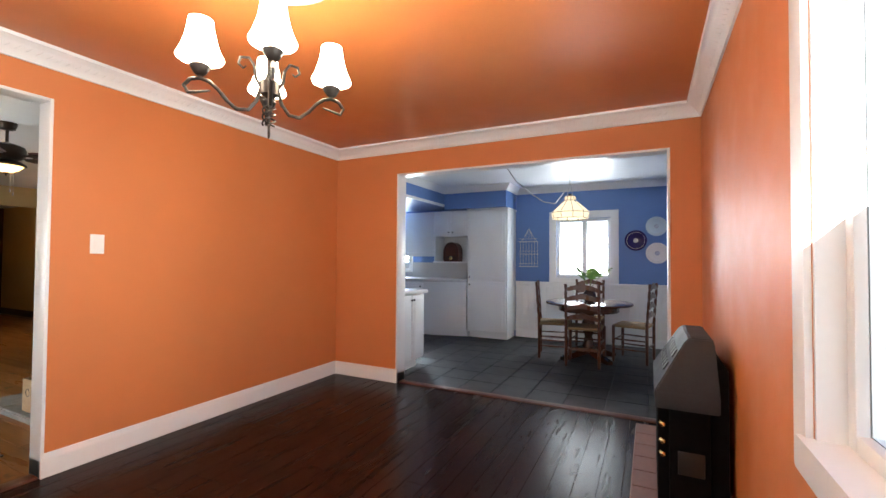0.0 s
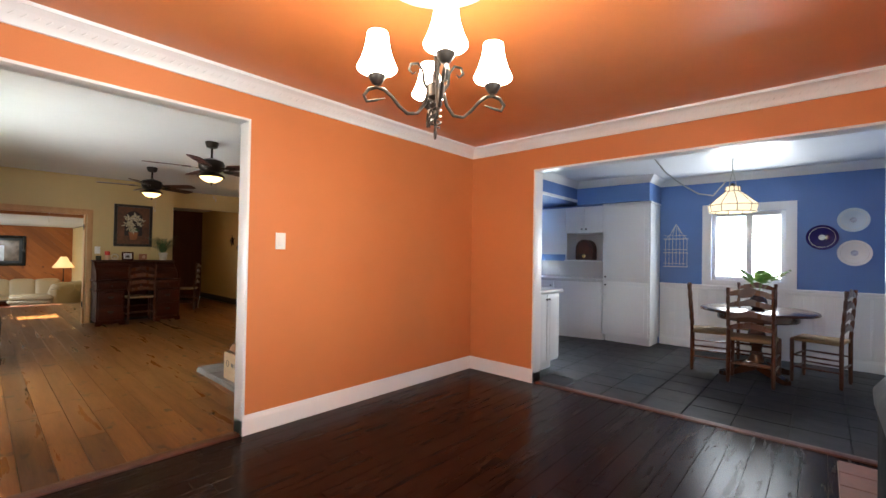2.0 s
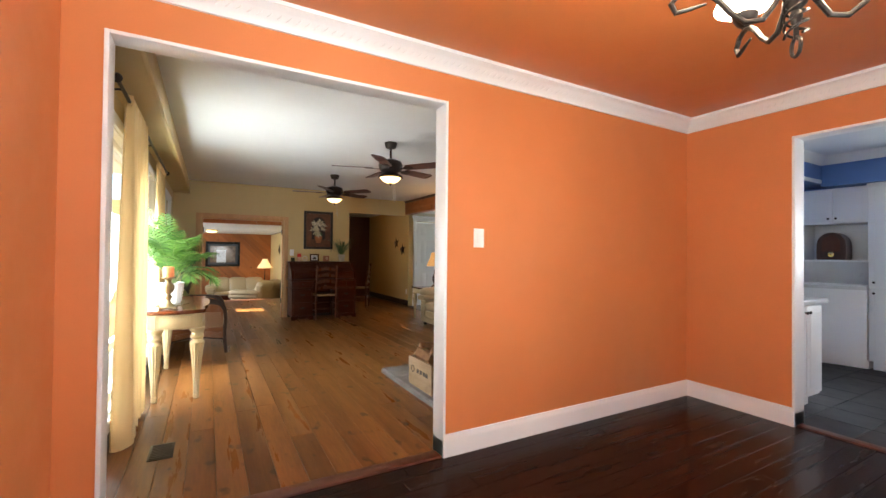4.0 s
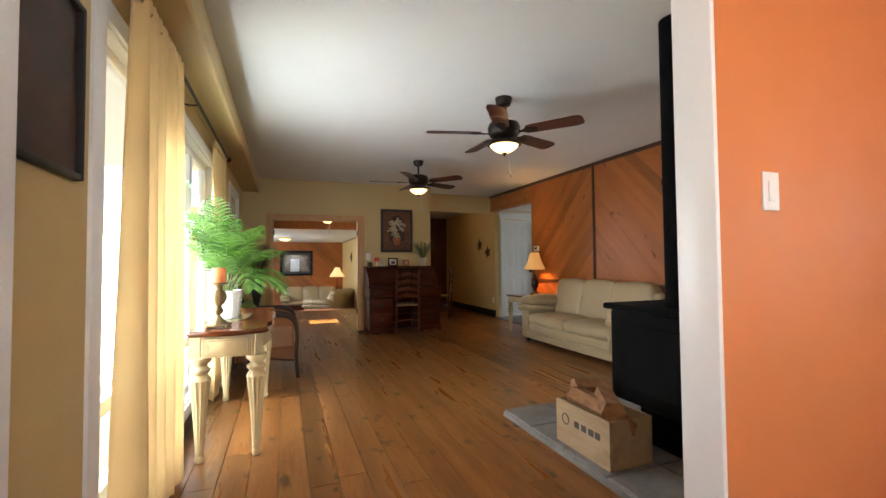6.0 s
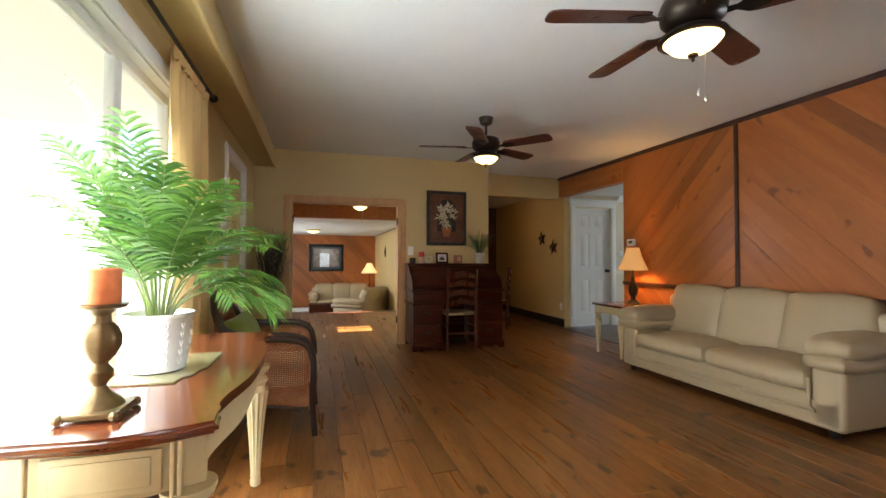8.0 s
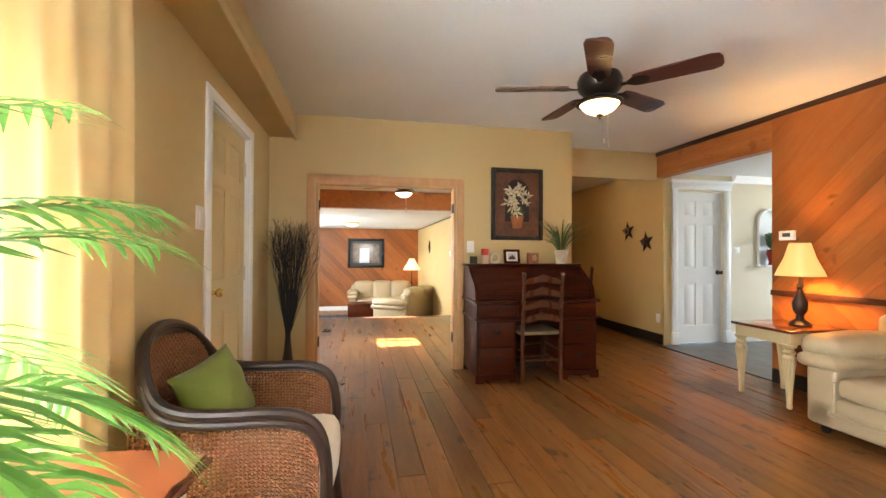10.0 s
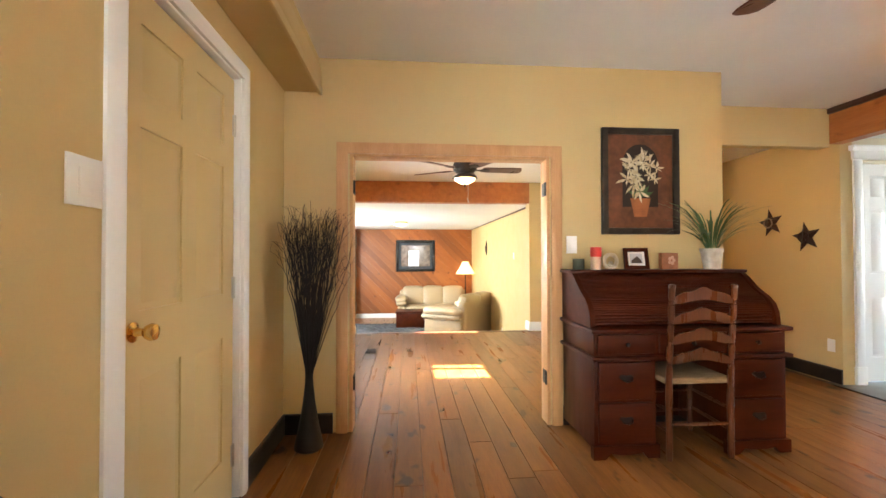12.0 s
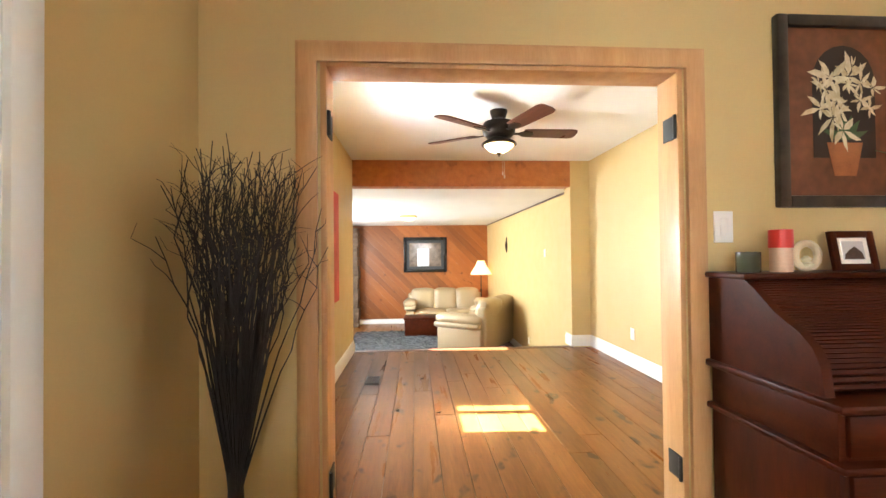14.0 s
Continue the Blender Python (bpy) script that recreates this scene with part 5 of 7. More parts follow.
for k in range(15):
    ang, rad = art.uniform(0, 6.28), art.uniform(0.02, 0.15)
    cx, cz = 2.595 + rad * math.cos(ang) * 0.85, 1.735 + rad * math.sin(ang) * 1.15
    r0, tilt, flat = art.uniform(0.06, 0.098), art.uniform(0, 6.28), art.uniform(0.45, 0.95)
    ft = art.uniform(0, 3.14)
    for j in range(6):
        a = tilt + j * math.pi / 3 + art.uniform(-0.25, 0.25)
        l = r0 * art.uniform(0.6, 1.2)
        e, s = Vector((math.cos(a), math.sin(a))), Vector((-math.sin(a), math.cos(a)))
        pts = [e * l * 0.05, e * l * 0.35 + s * l * 0.13, e * l * 0.7 + s * l * 0.12, e * l + s * l * 0.1, e * l * 0.7 - s * l * 0.1, e * l * 0.35 - s * l * 0.13]
        d = 0.0143 + art.uniform(0, 0.0012)
        out = []
        for q in pts:
            u, v = q.x * math.cos(ft) + q.y * math.sin(ft), (-q.x * math.sin(ft) + q.y * math.cos(ft)) * flat
            out.append((cx + u * math.cos(ft) - v * math.sin(ft), cz + u * math.sin(ft) + v * math.cos(ft)))
        prism(bm, out, "x", LX0 + d, LX0 + d + 0.0004)
part("painted_petals", bm, LILY, pic)
bm = bmesh.new()
for k in range(7):
    a = art.uniform(0.2, 2.9)
    e, s = Vector((math.cos(a), math.sin(a))), Vector((-math.sin(a), math.cos(a)))
    pts = [e * 0.0, e * 0.05 + s * 0.015, e * 0.1, e * 0.05 - s * 0.015]
    prism(bm, [(2.60 + q.x, 1.57 + q.y) for q in pts], "x", LX0 + 0.0138, LX0 + 0.0142)
part("painted_leaves", bm, ARTGREEN, pic)

picture("photo_print", "y", 0.16, 1, -3.56, 1.66, 0.40, 0.55, 0.02, paint("black_canvas_edge", (0.012, 0.010, 0.010), 0.6, 0.2), "dark abstract canvas beside the window", [(0, 0, 1, 1, paint("dark_abstract_paint", (0.05, 0.025, 0.018), 0.6, 0.9, 9, 0.2, coarse=6))])


def plate(name, axis, face, out, c, z, w, h, label, kind):
    p = thing(name, (0, 0, 0), label, kind)
    rows = [("cover", w, h, 0.0, 0.006, SWITCH)]
    if kind == "light switch":
        rows.append(("rocker", w * 0.42, h * 0.55, 0.006, 0.010, SWITCH))
    else:
        rows += [("socket", w * 0.42, h * 0.26, 0.006, 0.008, SWITCH), ("socket", w * 0.42, h * 0.26, 0.006, 0.008, SWITCH)]
    for i, (nm, a, b, d0, d1, m) in enumerate(rows):
        zz = z + (0 if nm != "socket" else (0.2 * h if i == 1 else -0.2 * h))
        f0, f1 = sorted((face + out * d0, face + out * d1))
        bm = bmesh.new()
        box(bm, *((f0, c - a / 2, zz - b / 2, f1, c + a / 2, zz + b / 2) if axis == "x" else (c - a / 2, f0, zz - b / 2, c + a / 2, f1, zz + b / 2)), bevel=0.0015)
        part(nm, bm, m, p)


plate("light_switch", "x", AX0, 1, 2.20, 1.335, 0.075, 0.12, "white rocker switch on the orange wall", "light switch")
plate("light_switch", "x", LX0, 1, 2.10, 1.235, 0.075, 0.12, "white rocker switch beside the pine casing", "light switch")
plate("light_switch", "y", 0.16, 1, -7.55, 1.35, 0.12, 0.125, "white double switch beside the yellow door", "light switch")
plate("wall_outlet", "y", 4.85, -1, -10.0, 0.33, 0.07, 0.115, "white outlet on the hallway wall", "outlet")
plate("wall_outlet", "y", KY1 - 0.018, -1, -1.70, 0.42, 0.07, 0.115, "white outlet on the wainscot", "outlet")
plate("wall_outlet", "y", 3.08, -1, -11.8, 0.33, 0.07, 0.115, "white outlet on the yellow wall", "outlet")
plate("wall_outlet", "x", -19.456, 1, 0.75, -0.38, 0.09, 0.14, "white outlet on the cedar wall", "outlet")
plate("light_switch", "y", 2.95, -1, -14.2, 1.15, 0.075, 0.12, "white switch on the pale yellow wall", "light switch")
plate("wall_outlet", "y", 2.95, -1, -15.2, -0.42, 0.07, 0.115, "white outlet on the pale yellow wall", "outlet")
plate("light_switch", "x", -9.9, 1, 5.96, 1.23, 0.1, 0.08, "white switch beside the white door", "light switch")

# things on the desk, from the doorway's side on
DT = 1.0665
jar = thing("candle_jar", (-9.14, 2.10, DT), "small dark glass candle jar on the desk", "candle")
bm = bmesh.new()
lathe(bm, [(0.036, 0), (0.038, 0.006), (0.038, 0.07), (0.034, 0.072), (0.034, 0.045)], seg=20)
part("glass", bm, paint("smoky_green_glass", (0.05, 0.05, 0.03), 0.1, 0.1, relief=0), jar)
red = thing("pillar_candle", (-9.13, 2.215, DT), "cream pillar candle with a bright red top", "candle")
bm = bmesh.new()
lathe(bm, [(0.033, 0), (0.034, 0.003), (0.034, 0.085)], seg=20)
part("wax", bm, paint("cream_wax", (0.62, 0.40, 0.27), 0.5, 0.1), red)
bm = bmesh.new()
lathe(bm, [(0.036, 0.085), (0.037, 0.09), (0.036, 0.148), (0.028, 0.15), (0.02, 0.143)], seg=20)
part("red_top", bm, paint("red_wax", (0.62, 0.03, 0.02), 0.4, 0.1), red, "bright red wax")
shell = thing("ring_ornament", (-9.14, 2.32, DT), "cream ring-shaped ornament with a small flower", "ornament")
bm = bmesh.new()
ring = [(0.0, 0.044 * math.cos(a), 0.056 + 0.044 * math.sin(a)) for a in [2 * math.pi * k / 24 for k in range(25)]]
tube(bm, ring, 0.013, 10)
part("ring", bm, paint("cream_ceramic", (0.62, 0.52, 0.36), 0.35, 0.1), shell)
bm = bmesh.new()
lathe(bm, [(0.02, 0), (0.025, 0.01), (0.012, 0.018), (0.016, 0.03), (0.004, 0.04)], at=(0.0, 0.0, 0.016), seg=10)
part("flower", bm, LILY, shell)
photo = thing("framed_photo", (-9.13, 2.50, DT), "dark wooden photo frame with a picture of a barn", "photo frame", turn=0)
lean = pose(0, 0, 0, 0, -10, 0)
for r in ((-0.085, 0.0, -0.06, 0.145), (0.06, 0.0, 0.085, 0.145), (-0.06, 0.12, 0.06, 0.145), (-0.06, 0.0, 0.06, 0.025)):
    bm = bmesh.new()
    box(bm, -0.008, r[0], r[1], 0.01, r[2], r[3], bevel=0.003, m=lean)
    part("frame", bm, CHERRY, photo)
for nm, r, m, d in (("mount", (-0.06, 0.025, 0.06, 0.12), SWITCH, 0.002), ("photo", (-0.042, 0.04, 0.042, 0.107), paint("pale_photo_sky", (0.5, 0.52, 0.55), 0.3, 0.1), 0.004), ("photo_shape", (-0.038, 0.044, 0.03, 0.08), paint("photo_barn", (0.06, 0.035, 0.025), 0.3, 0.5, coarse=40), 0.006)):
    bm = bmesh.new()
    if nm == "photo_shape":
        prism(bm, [(-0.04, 0.042), (0.036, 0.042), (0.03, 0.066), (0.005, 0.088), (-0.018, 0.074), (-0.034, 0.06)], "x", 0.0042, 0.006, lean)
    else:
        box(bm, -0.006, r[0], r[1], d, r[2], r[3], m=lean)
    part(nm, bm, m, photo)
bm = bmesh.new()
box(bm, -0.075, -0.012, 0.0, -0.068, 0.012, 0.1, m=pose(0, 0, 0, 0, 18, 0))
part("stand", bm, CHERRY, photo)
block = thing("wooden_block_photo", (-9.13, 2.72, DT), "small wooden block with a picture of flowers", "ornament")
bm = bmesh.new()
box(bm, -0.02, -0.058, 0, 0.02, 0.058, 0.11, bevel=0.004)
part("block", bm, paint("pinkish_wood_block", (0.34, 0.13, 0.06), 0.5, 0.3, coarse=20), block)
bm = bmesh.new()
for k in range(5):
    lathe(bm, [(0.012, 0), (0.012, 0.001)], m=pose(0.021, 0.01 + 0.016 * math.cos(k * 1.26), 0.06 + 0.02 * math.sin(k * 1.26), 0, 90, 0), seg=8)
part("painted_flower", bm, paint("pale_pink_paint", (0.6, 0.36, 0.25), 0.5, 0.2), block)
dp = thing("desk_plant_pot", (-9.13, 3.03, DT), "pale stoneware pot on the desk", "plant pot")
bm = bmesh.new()
lathe(bm, [(0.048, 0), (0.05, 0.004), (0.066, 0.115), (0.072, 0.118), (0.072, 0.14), (0.064, 0.14), (0.06, 0.115), (0.01, 0.112)], seg=24)
part("body", bm, paint("pale_stoneware", (0.50, 0.44, 0.34), 0.5, 0.25, 30, 0.15, coarse=8), dp)
dplant = thing("grassy_plant", (-9.13, 3.03, DT + 0.112), "green grassy houseplant with arching leaves", "potted plant")
GRASS = leaf_material("grassy_green", (0.03, 0.07, 0.03), (0.10, 0.17, 0.06), 0.25)
g = random.Random(3)
for k in range(74):
    bm = bmesh.new()
    az, lean_a = g.uniform(0, 6.28), g.uniform(0.04, 0.7)
    if math.cos(az) < -0.2:
        lean_a *= 0.35
    l = g.uniform(0.32, 0.52)
    p, a, prev = Vector((0.03 * math.cos(az), 0.03 * math.sin(az), 0)), lean_a, None
    side = Vector((-math.sin(az), math.cos(az), 0))
    for j in range(8):
        w = 0.0048 * math.sin(math.pi * (0.12 + 0.88 * (1 - j / 7.2))) ** 0.6
        row = (bm.verts.new(p - side * w), bm.verts.new(p + side * w))
        if prev:
            bm.faces.new((prev[0], prev[1], row[1], row[0]))
        prev = row
        p = p + Vector((math.sin(a) * math.cos(az), math.sin(a) * math.sin(az), math.cos(a))) * l / 7
        a += g.uniform(0.09, 0.27)
    part("leaf", bm, GRASS, dplant)

# twig vase in the corner
vase = thing("twig_vase", (-9.04, 0.375, 0), "tall black vase base holding dried twigs in the corner", "vase")
bm = bmesh.new()
lathe(bm, [(0.075, 0), (0.085, 0.008), (0.083, 0.03), (0.07, 0.09), (0.052, 0.18), (0.036, 0.28), (0.025, 0.38), (0.022, 0.44), (0.027, 0.50), (0.021, 0.50), (0.016, 0.42)], seg=24)
part("vase_body", bm, paint("black_vase", (0.008, 0.007, 0.007), 0.5, 0.3), vase)
twigs = thing("dried_twigs", (-9.04, 0.375, 0.42), "fan-shaped bundle of dark dried twigs with curly tips", "dried branches")
TWIG = paint("dark_twig_bark", (0.018, 0.013, 0.012), 0.7, 0.4, 60, 0.3)
g = random.Random(8)
for k in range(125):
    bm = bmesh.new()
    az = g.uniform(0, 6.28)
    spread = 0.285 * math.sqrt(g.uniform(0.0, 1))
    if math.sin(az) < 0 or math.cos(az) < 0:
        spread *= 0.60
    h = g.uniform(0.78, 1.08) * (1 - 0.10 * (spread / 0.3) ** 2)
    pts = []
    curly = k % 17 == 0
    for j in range(13):
        f = j / 12
        r = 0.013 + spread * f ** 1.12
        wob = 0.034 * max(0, f - 0.4) * 1.9
        x = r * math.cos(az) + wob * noise.noise((k * 3.1, f * 5, 0)) * 2
        y = r * math.sin(az) + wob * noise.noise((k * 3.1, f * 5, 7)) * 2
        if curly and f > 0.5:
            x += 0.012 * math.cos(j * 2.1)
            y += 0.012 * math.sin(j * 2.1)
        pts.append((x, y, h * f))
    tube(bm, pts, [0.0042 * (1 - 0.7 * j / 12) for j in range(13)], 4)
    tip, dirv = Vector(pts[-1]), (Vector(pts[-1]) - Vector(pts[-3])).normalized()
    for b in range(3):
        q = Vector(pts[9 + b])
        w = (dirv + Vector((g.uniform(-1, 1), g.uniform(-1, 1), g.uniform(-0.3, 0.7)))).normalized()
        w2 = (w + Vector((g.uniform(-1, 1), g.uniform(-1, 1), g.uniform(-0.5, 0.5))) * 0.7).normalized()
        w3 = (w2 + Vector((g.uniform(-1, 1), g.uniform(-1, 1), g.uniform(-0.6, 0.3)))).normalized()
        l = g.uniform(0.06, 0.15)
        q1 = q + w * l * 0.4
        q2 = q1 + w2 * l * 0.35
        tube(bm, [q, q1, q2, q2 + w3 * l * 0.3], [0.0018, 0.0014, 0.001, 0.0006], 3)
    part("twig", bm, TWIG, twigs)

# a lit dome added unseen round the hallway's corner, to warm it from the south side
hl = thing("hall_ceiling_light", (-10.5, 3.5, 2.3), "small lit dome added out of view to warm the hallway", "ceiling light")
bm = bmesh.new()
lathe(bm, [(0.01, -0.10), (0.07, -0.09), (0.12, -0.06), (0.14, -0.03)], seg=24)
part("dome", bm, glowing("hall_fill_glow", (1.0, 0.55, 0.20), 1.8, (0.9, 0.8, 0.6)), hl)
bm = bmesh.new()
lathe(bm, [(0.145, -0.032), (0.155, -0.02), (0.155, 0.0)], seg=24)
part("rim", bm, BRASS, hl)

# hallway wall stars, small hall chair
RUST = paint("dark_rusted_metal", (0.035, 0.014, 0.008), 0.55, 0.5, 40, 0.3, metal=0.5, coarse=10)
for x, z, r in ((-10.62, 1.50, 0.155), (-10.22, 1.335, 0.155)):
    st = thing("wall_star", (x, 4.838, z), "dark rusty metal barn star on the hallway wall", "wall ornament", "barn stars")
    bm = bmesh.new()
    tip = []
    c = bm.verts.new((0, -0.035, 0))
    back = bm.verts.new((0, 0.008, 0))
    for k in range(10):
        a = radians(90 + 36 * k + 10)
        rr = r if k % 2 == 0 else r * 0.42
        tip.append(bm.verts.new((rr * math.cos(a), 0.0, rr * math.sin(a))))
    for k in range(10):
        bm.faces.new((c, tip[k], tip[(k + 1) % 10]))
        bm.faces.new((back, tip[(k + 1) % 10], tip[k]))
    part("star", bm, RUST, st, smooth=0)
    bm = bmesh.new()
    tube(bm, [(0.05 * math.cos(a), -0.034, 0.05 * math.sin(a)) for a in [2 * math.pi * k / 16 for k in range(17)]], 0.007, 6)
    part("ring", bm, paint("tarnished_metal", (0.25, 0.2, 0.15), 0.4, 0.3, metal=0.8) if x < -10.5 else RUST, st)
ladder_chair((-10.2, 3.75, 0), 150, "brown wooden ladder-back chair standing in the hallway")

# lamp on the end table, thermostat
et = thing("end_table", (-7.95, 4.42, 0), "cream end table with turned legs and a brown top", "table")
bm = bmesh.new()
box(bm, -0.26, -0.27, 0.575, 0.26, 0.27, 0.60, bevel=0.008)
part("tabletop", bm, TABLETOP, et, "glossy red-brown wooden top")
bm = bmesh.new()
box(bm, -0.235, -0.245, 0.485, 0.235, 0.245, 0.575, bevel=0.006)
part("apron", bm, CREAM, et)
for x in (-0.205, 0.205):
    for y in (-0.215, 0.215):
        fluted_leg(et, x, y, CREAM, 0.79)
lamp = thing("table_lamp", (-7.90, 4.50, 0.601), "lit table lamp with an amber shade and a dark turned base", "lamp")
bm = bmesh.new()
lathe(bm, [(0.075, 0), (0.08, 0.01), (0.06, 0.03), (0.03, 0.05), (0.025, 0.08), (0.05, 0.12), (0.055, 0.18), (0.03, 0.25), (0.018, 0.29), (0.026, 0.31), (0.012, 0.34), (0.009, 0.42)], seg=20)
part("base", bm, BRONZE, lamp)
bm = bmesh.new()
pr = [(0.165, 0.40), (0.15, 0.44), (0.105, 0.54), (0.07, 0.665)]
lathe_rows = pr + [(r - 0.004, z) for r, z in pr[::-1]]
rings = [[bm.verts.new((r * math.cos(2 * math.pi * k / 28), r * math.sin(2 * math.pi * k / 28), z)) for k in range(28)] for r, z in lathe_rows]
for a, b in zip(rings, rings[1:] + rings[:1]):
    for k in range(28):
        bm.faces.new((a[k], a[(k + 1) % 28], b[(k + 1) % 28], b[k]))
part("shade", bm, LAMP_SHADE, lamp, "glowing amber fabric shade")
bulb = new("lamp_bulb", bpy.data.lights.new("lamp_bulb", "POINT"))
bulb.data.energy, bulb.data.color, bulb.data.shadow_soft_size = 2.5, (1.0, 0.55, 0.2), 0.04
bulb.location = (-7.90, 4.50, 1.15)
th = thing("thermostat", (0, 0, 0), "white thermostat on the cedar wall", "thermostat")
bm = bmesh.new()
box(bm, -8.26, LY1 - 0.035, 1.30, -8.12, LY1 - 0.012, 1.385, bevel=0.006)
part("case", bm, SWITCH, th)
bm = bmesh.new()
box(bm, -8.225, LY1 - 0.037, 1.33, -8.155, LY1 - 0.034, 1.365)
part("display", bm, paint("grey_display", (0.12, 0.13, 0.11), 0.2, 0.05), th)

# arched niche with a plant in the entry
niche = thing("arched_wall_niche", (0, 0, 0), "white arched shelf niche on the cream entry wall", "wall niche")
bm = bmesh.new()
out = [(6.30, 1.03), (6.62, 1.03), (6.62, 1.62)] + [(6.46 + 0.16 * math.cos(a * math.pi / 12), 1.62 + 0.16 * math.sin(a * math.pi / 12)) for a in range(1, 12)] + [(6.30, 1.62)]
prism(bm, out, "x", -9.9, -9.893)
part("backing", bm, paint("pale_niche_paint", (0.55, 0.57, 0.58), 0.4, 0.05), niche)
bm = bmesh.new()
tube(bm, [(-9.88, y, z) for y, z in out[1:] + out[:1]], 0.018, 8)
part("arch_moulding", bm, WHITE, niche)
bm = bmesh.new()
box(bm, -9.9, 6.24, 1.0, -9.80, 6.68, 1.03, bevel=0.005)
part("shelf", bm, WHITE, niche)
rv = thing("red_vase", (-9.85, 6.46, 1.031), "red vase in the arched niche", "vase")
bm = bmesh.new()
lathe(bm, [(0.03, 0), (0.035, 0.01), (0.02, 0.03), (0.035, 0.10), (0.05, 0.16), (0.04, 0.19), (0.048, 0.21), (0.04, 0.21), (0.02, 0.15)], seg=20)
part("body", bm, paint("dark_red_glaze", (0.28, 0.02, 0.02), 0.2, 0.1), rv)
rp = thing("vase_foliage", (-9.85, 6.46, 1.2), "small leafy green branches in the red vase", "potted plant")
for k in range(10):
    bm, sb = bmesh.new(), bmesh.new()
    frond(bm, sb, (0, 0, 0), g.uniform(-1.6, 1.6), g.uniform(0.05, 0.5), g.uniform(0.2, 0.36), g.uniform(0.2, 0.8), g, 8, 0.06, 0.022)
    fr = part("branch", bm, GRASS, rp, smooth=0)
    part("stem", sb, STEM, fr)

# wood stove, pipe, hearth, box of firewood
STONE = paint("grey_hearth_stone", (0.16, 0.15, 0.14), 0.6, 0.3, 25, 0.4, coarse=5)
hearth = structure("hearth", boxes((-4.9, 2.28, -0.01, -3.14, 3.7, 0.034), bevel=0.004), STONE, "grey stone hearth under the wood stove", "hearth")
for i in range(5):
    for j in range(4):
        bm = bmesh.new()
        x, y = -4.895 + i * 0.35, 2.285 + j * 0.353
        box(bm, x + 0.004, y + 0.004, 0.03, x + 0.343, y + 0.346, 0.047, bevel=0.004, seg=1)
        part("tile", bm, STONE, hearth)
stove = thing("wood_stove", (-3.86, 2.98, 0.047), "matt black cast-iron wood stove with a pipe", "wood stove")
bm = bmesh.new()
smooth_box(bm, -0.38, -0.30, 0.24, 0.38, 0.28, 0.78, 0.02)
part("body", bm, BLACKIRON, stove)
bm = bmesh.new()
smooth_box(bm, -0.41, -0.33, 0.78, 0.41, 0.31, 0.815, 0.012)
part("top_plate", bm, BLACKIRON, stove)
bm = bmesh.new()
smooth_box(bm, -0.25, -0.315, 0.33, 0.25, -0.295, 0.70, 0.008)
d = part("door", bm, BLACKIRON, stove)
bm = bmesh.new()
tube(bm, [(0.22, -0.32, 0.5), (0.22, -0.36, 0.5), (0.22, -0.36, 0.4)], 0.009, 8)
part("handle", bm, STEEL, d)
bm = bmesh.new()
smooth_box(bm, -0.26, -0.2, 0.0, 0.26, 0.2, 0.24, 0.02)
part("pedestal", bm, BLACKIRON, stove)
bm = bmesh.new()
lathe(bm, [(0.095, 0.815), (0.095, 0.84), (0.082, 0.845), (0.082, 1.5), (0.086, 1.505), (0.086, 1.525), (0.082, 1.53), (0.082, LH - 0.047)], at=(0.01, -0.15, 0), seg=24)
part("pipe", bm, BLACKIRON, stove, "black stovepipe to the ceiling")
CRATE = wood("raw_crate_board", (0.26, 0.17, 0.09), (0.40, 0.28, 0.16), 0.8, "X", 1.0, 0.2)
crate = thing("firewood_crate", (-4.32, 2.33, 0.047), "raw wooden crate on the hearth, half full of firewood", "crate")
for nm, r in (("side", (0, 0, 0, 0.45, 0.015, 0.25)), ("side", (0, 0.27, 0, 0.45, 0.285, 0.25)), ("end", (0, 0.015, 0, 0.015, 0.27, 0.25)), ("end", (0.435, 0.015, 0, 0.45, 0.27, 0.25)), ("bottom", (0.015, 0.015, 0, 0.435, 0.27, 0.012))):
    bm = bmesh.new()
    box(bm, *r, bevel=0.002, seg=1)
    part(nm, bm, CRATE, crate)
PRINT = paint("faded_black_print", (0.05, 0.04, 0.03), 0.8, 0.3)
bm = bmesh.new()
tube(bm, [(0.09 + 0.03 * math.cos(a), -0.001, 0.15 + 0.03 * math.sin(a)) for a in [2 * math.pi * k / 16 for k in range(17)]], 0.003, 4)
part("stamp_ring", bm, PRINT, crate)
for x in (0.17, 0.23, 0.29, 0.34):
    bm = bmesh.new()
    box(bm, x, -0.002, 0.13, x + 0.04, 0.0, 0.165)
    part("stamp_bar", bm, PRINT, crate)
LOG = wood("split_firewood", (0.11, 0.045, 0.018), (0.34, 0.17, 0.07), 0.85, "X", 1.0, 0.3)
for k, (x, y, z, rx, rz, l) in enumerate(((0.13, 0.12, 0.20, 12, 8, 0.30), (0.30, 0.15, 0.22, -8, -14, 0.30), (0.22, 0.08, 0.27, 24, 4, 0.27), (0.09, 0.18, 0.30, 60, 74, 0.20), (0.33, 0.10, 0.30, 34, -30, 0.24))):
    lg = thing("firewood_log", (-4.32 + x, 2.33 + y, 0.047 + z), "split piece of pale firewood in the crate", "firewood", "firewood")
    bm = bmesh.new()
    prism(bm, [(-0.05, -0.045), (0.055, -0.04), (0.06, 0.02), (0.0, 0.06), (-0.055, 0.025)], "x", -l / 2, l / 2, pose(0, 0, 0, rx, 4, rz))
    part("wood", bm, LOG, lg)
vent = thing("floor_vent", (0, 0, 0), "dark metal floor register in the oak floor", "floor vent")
bm = bmesh.new()
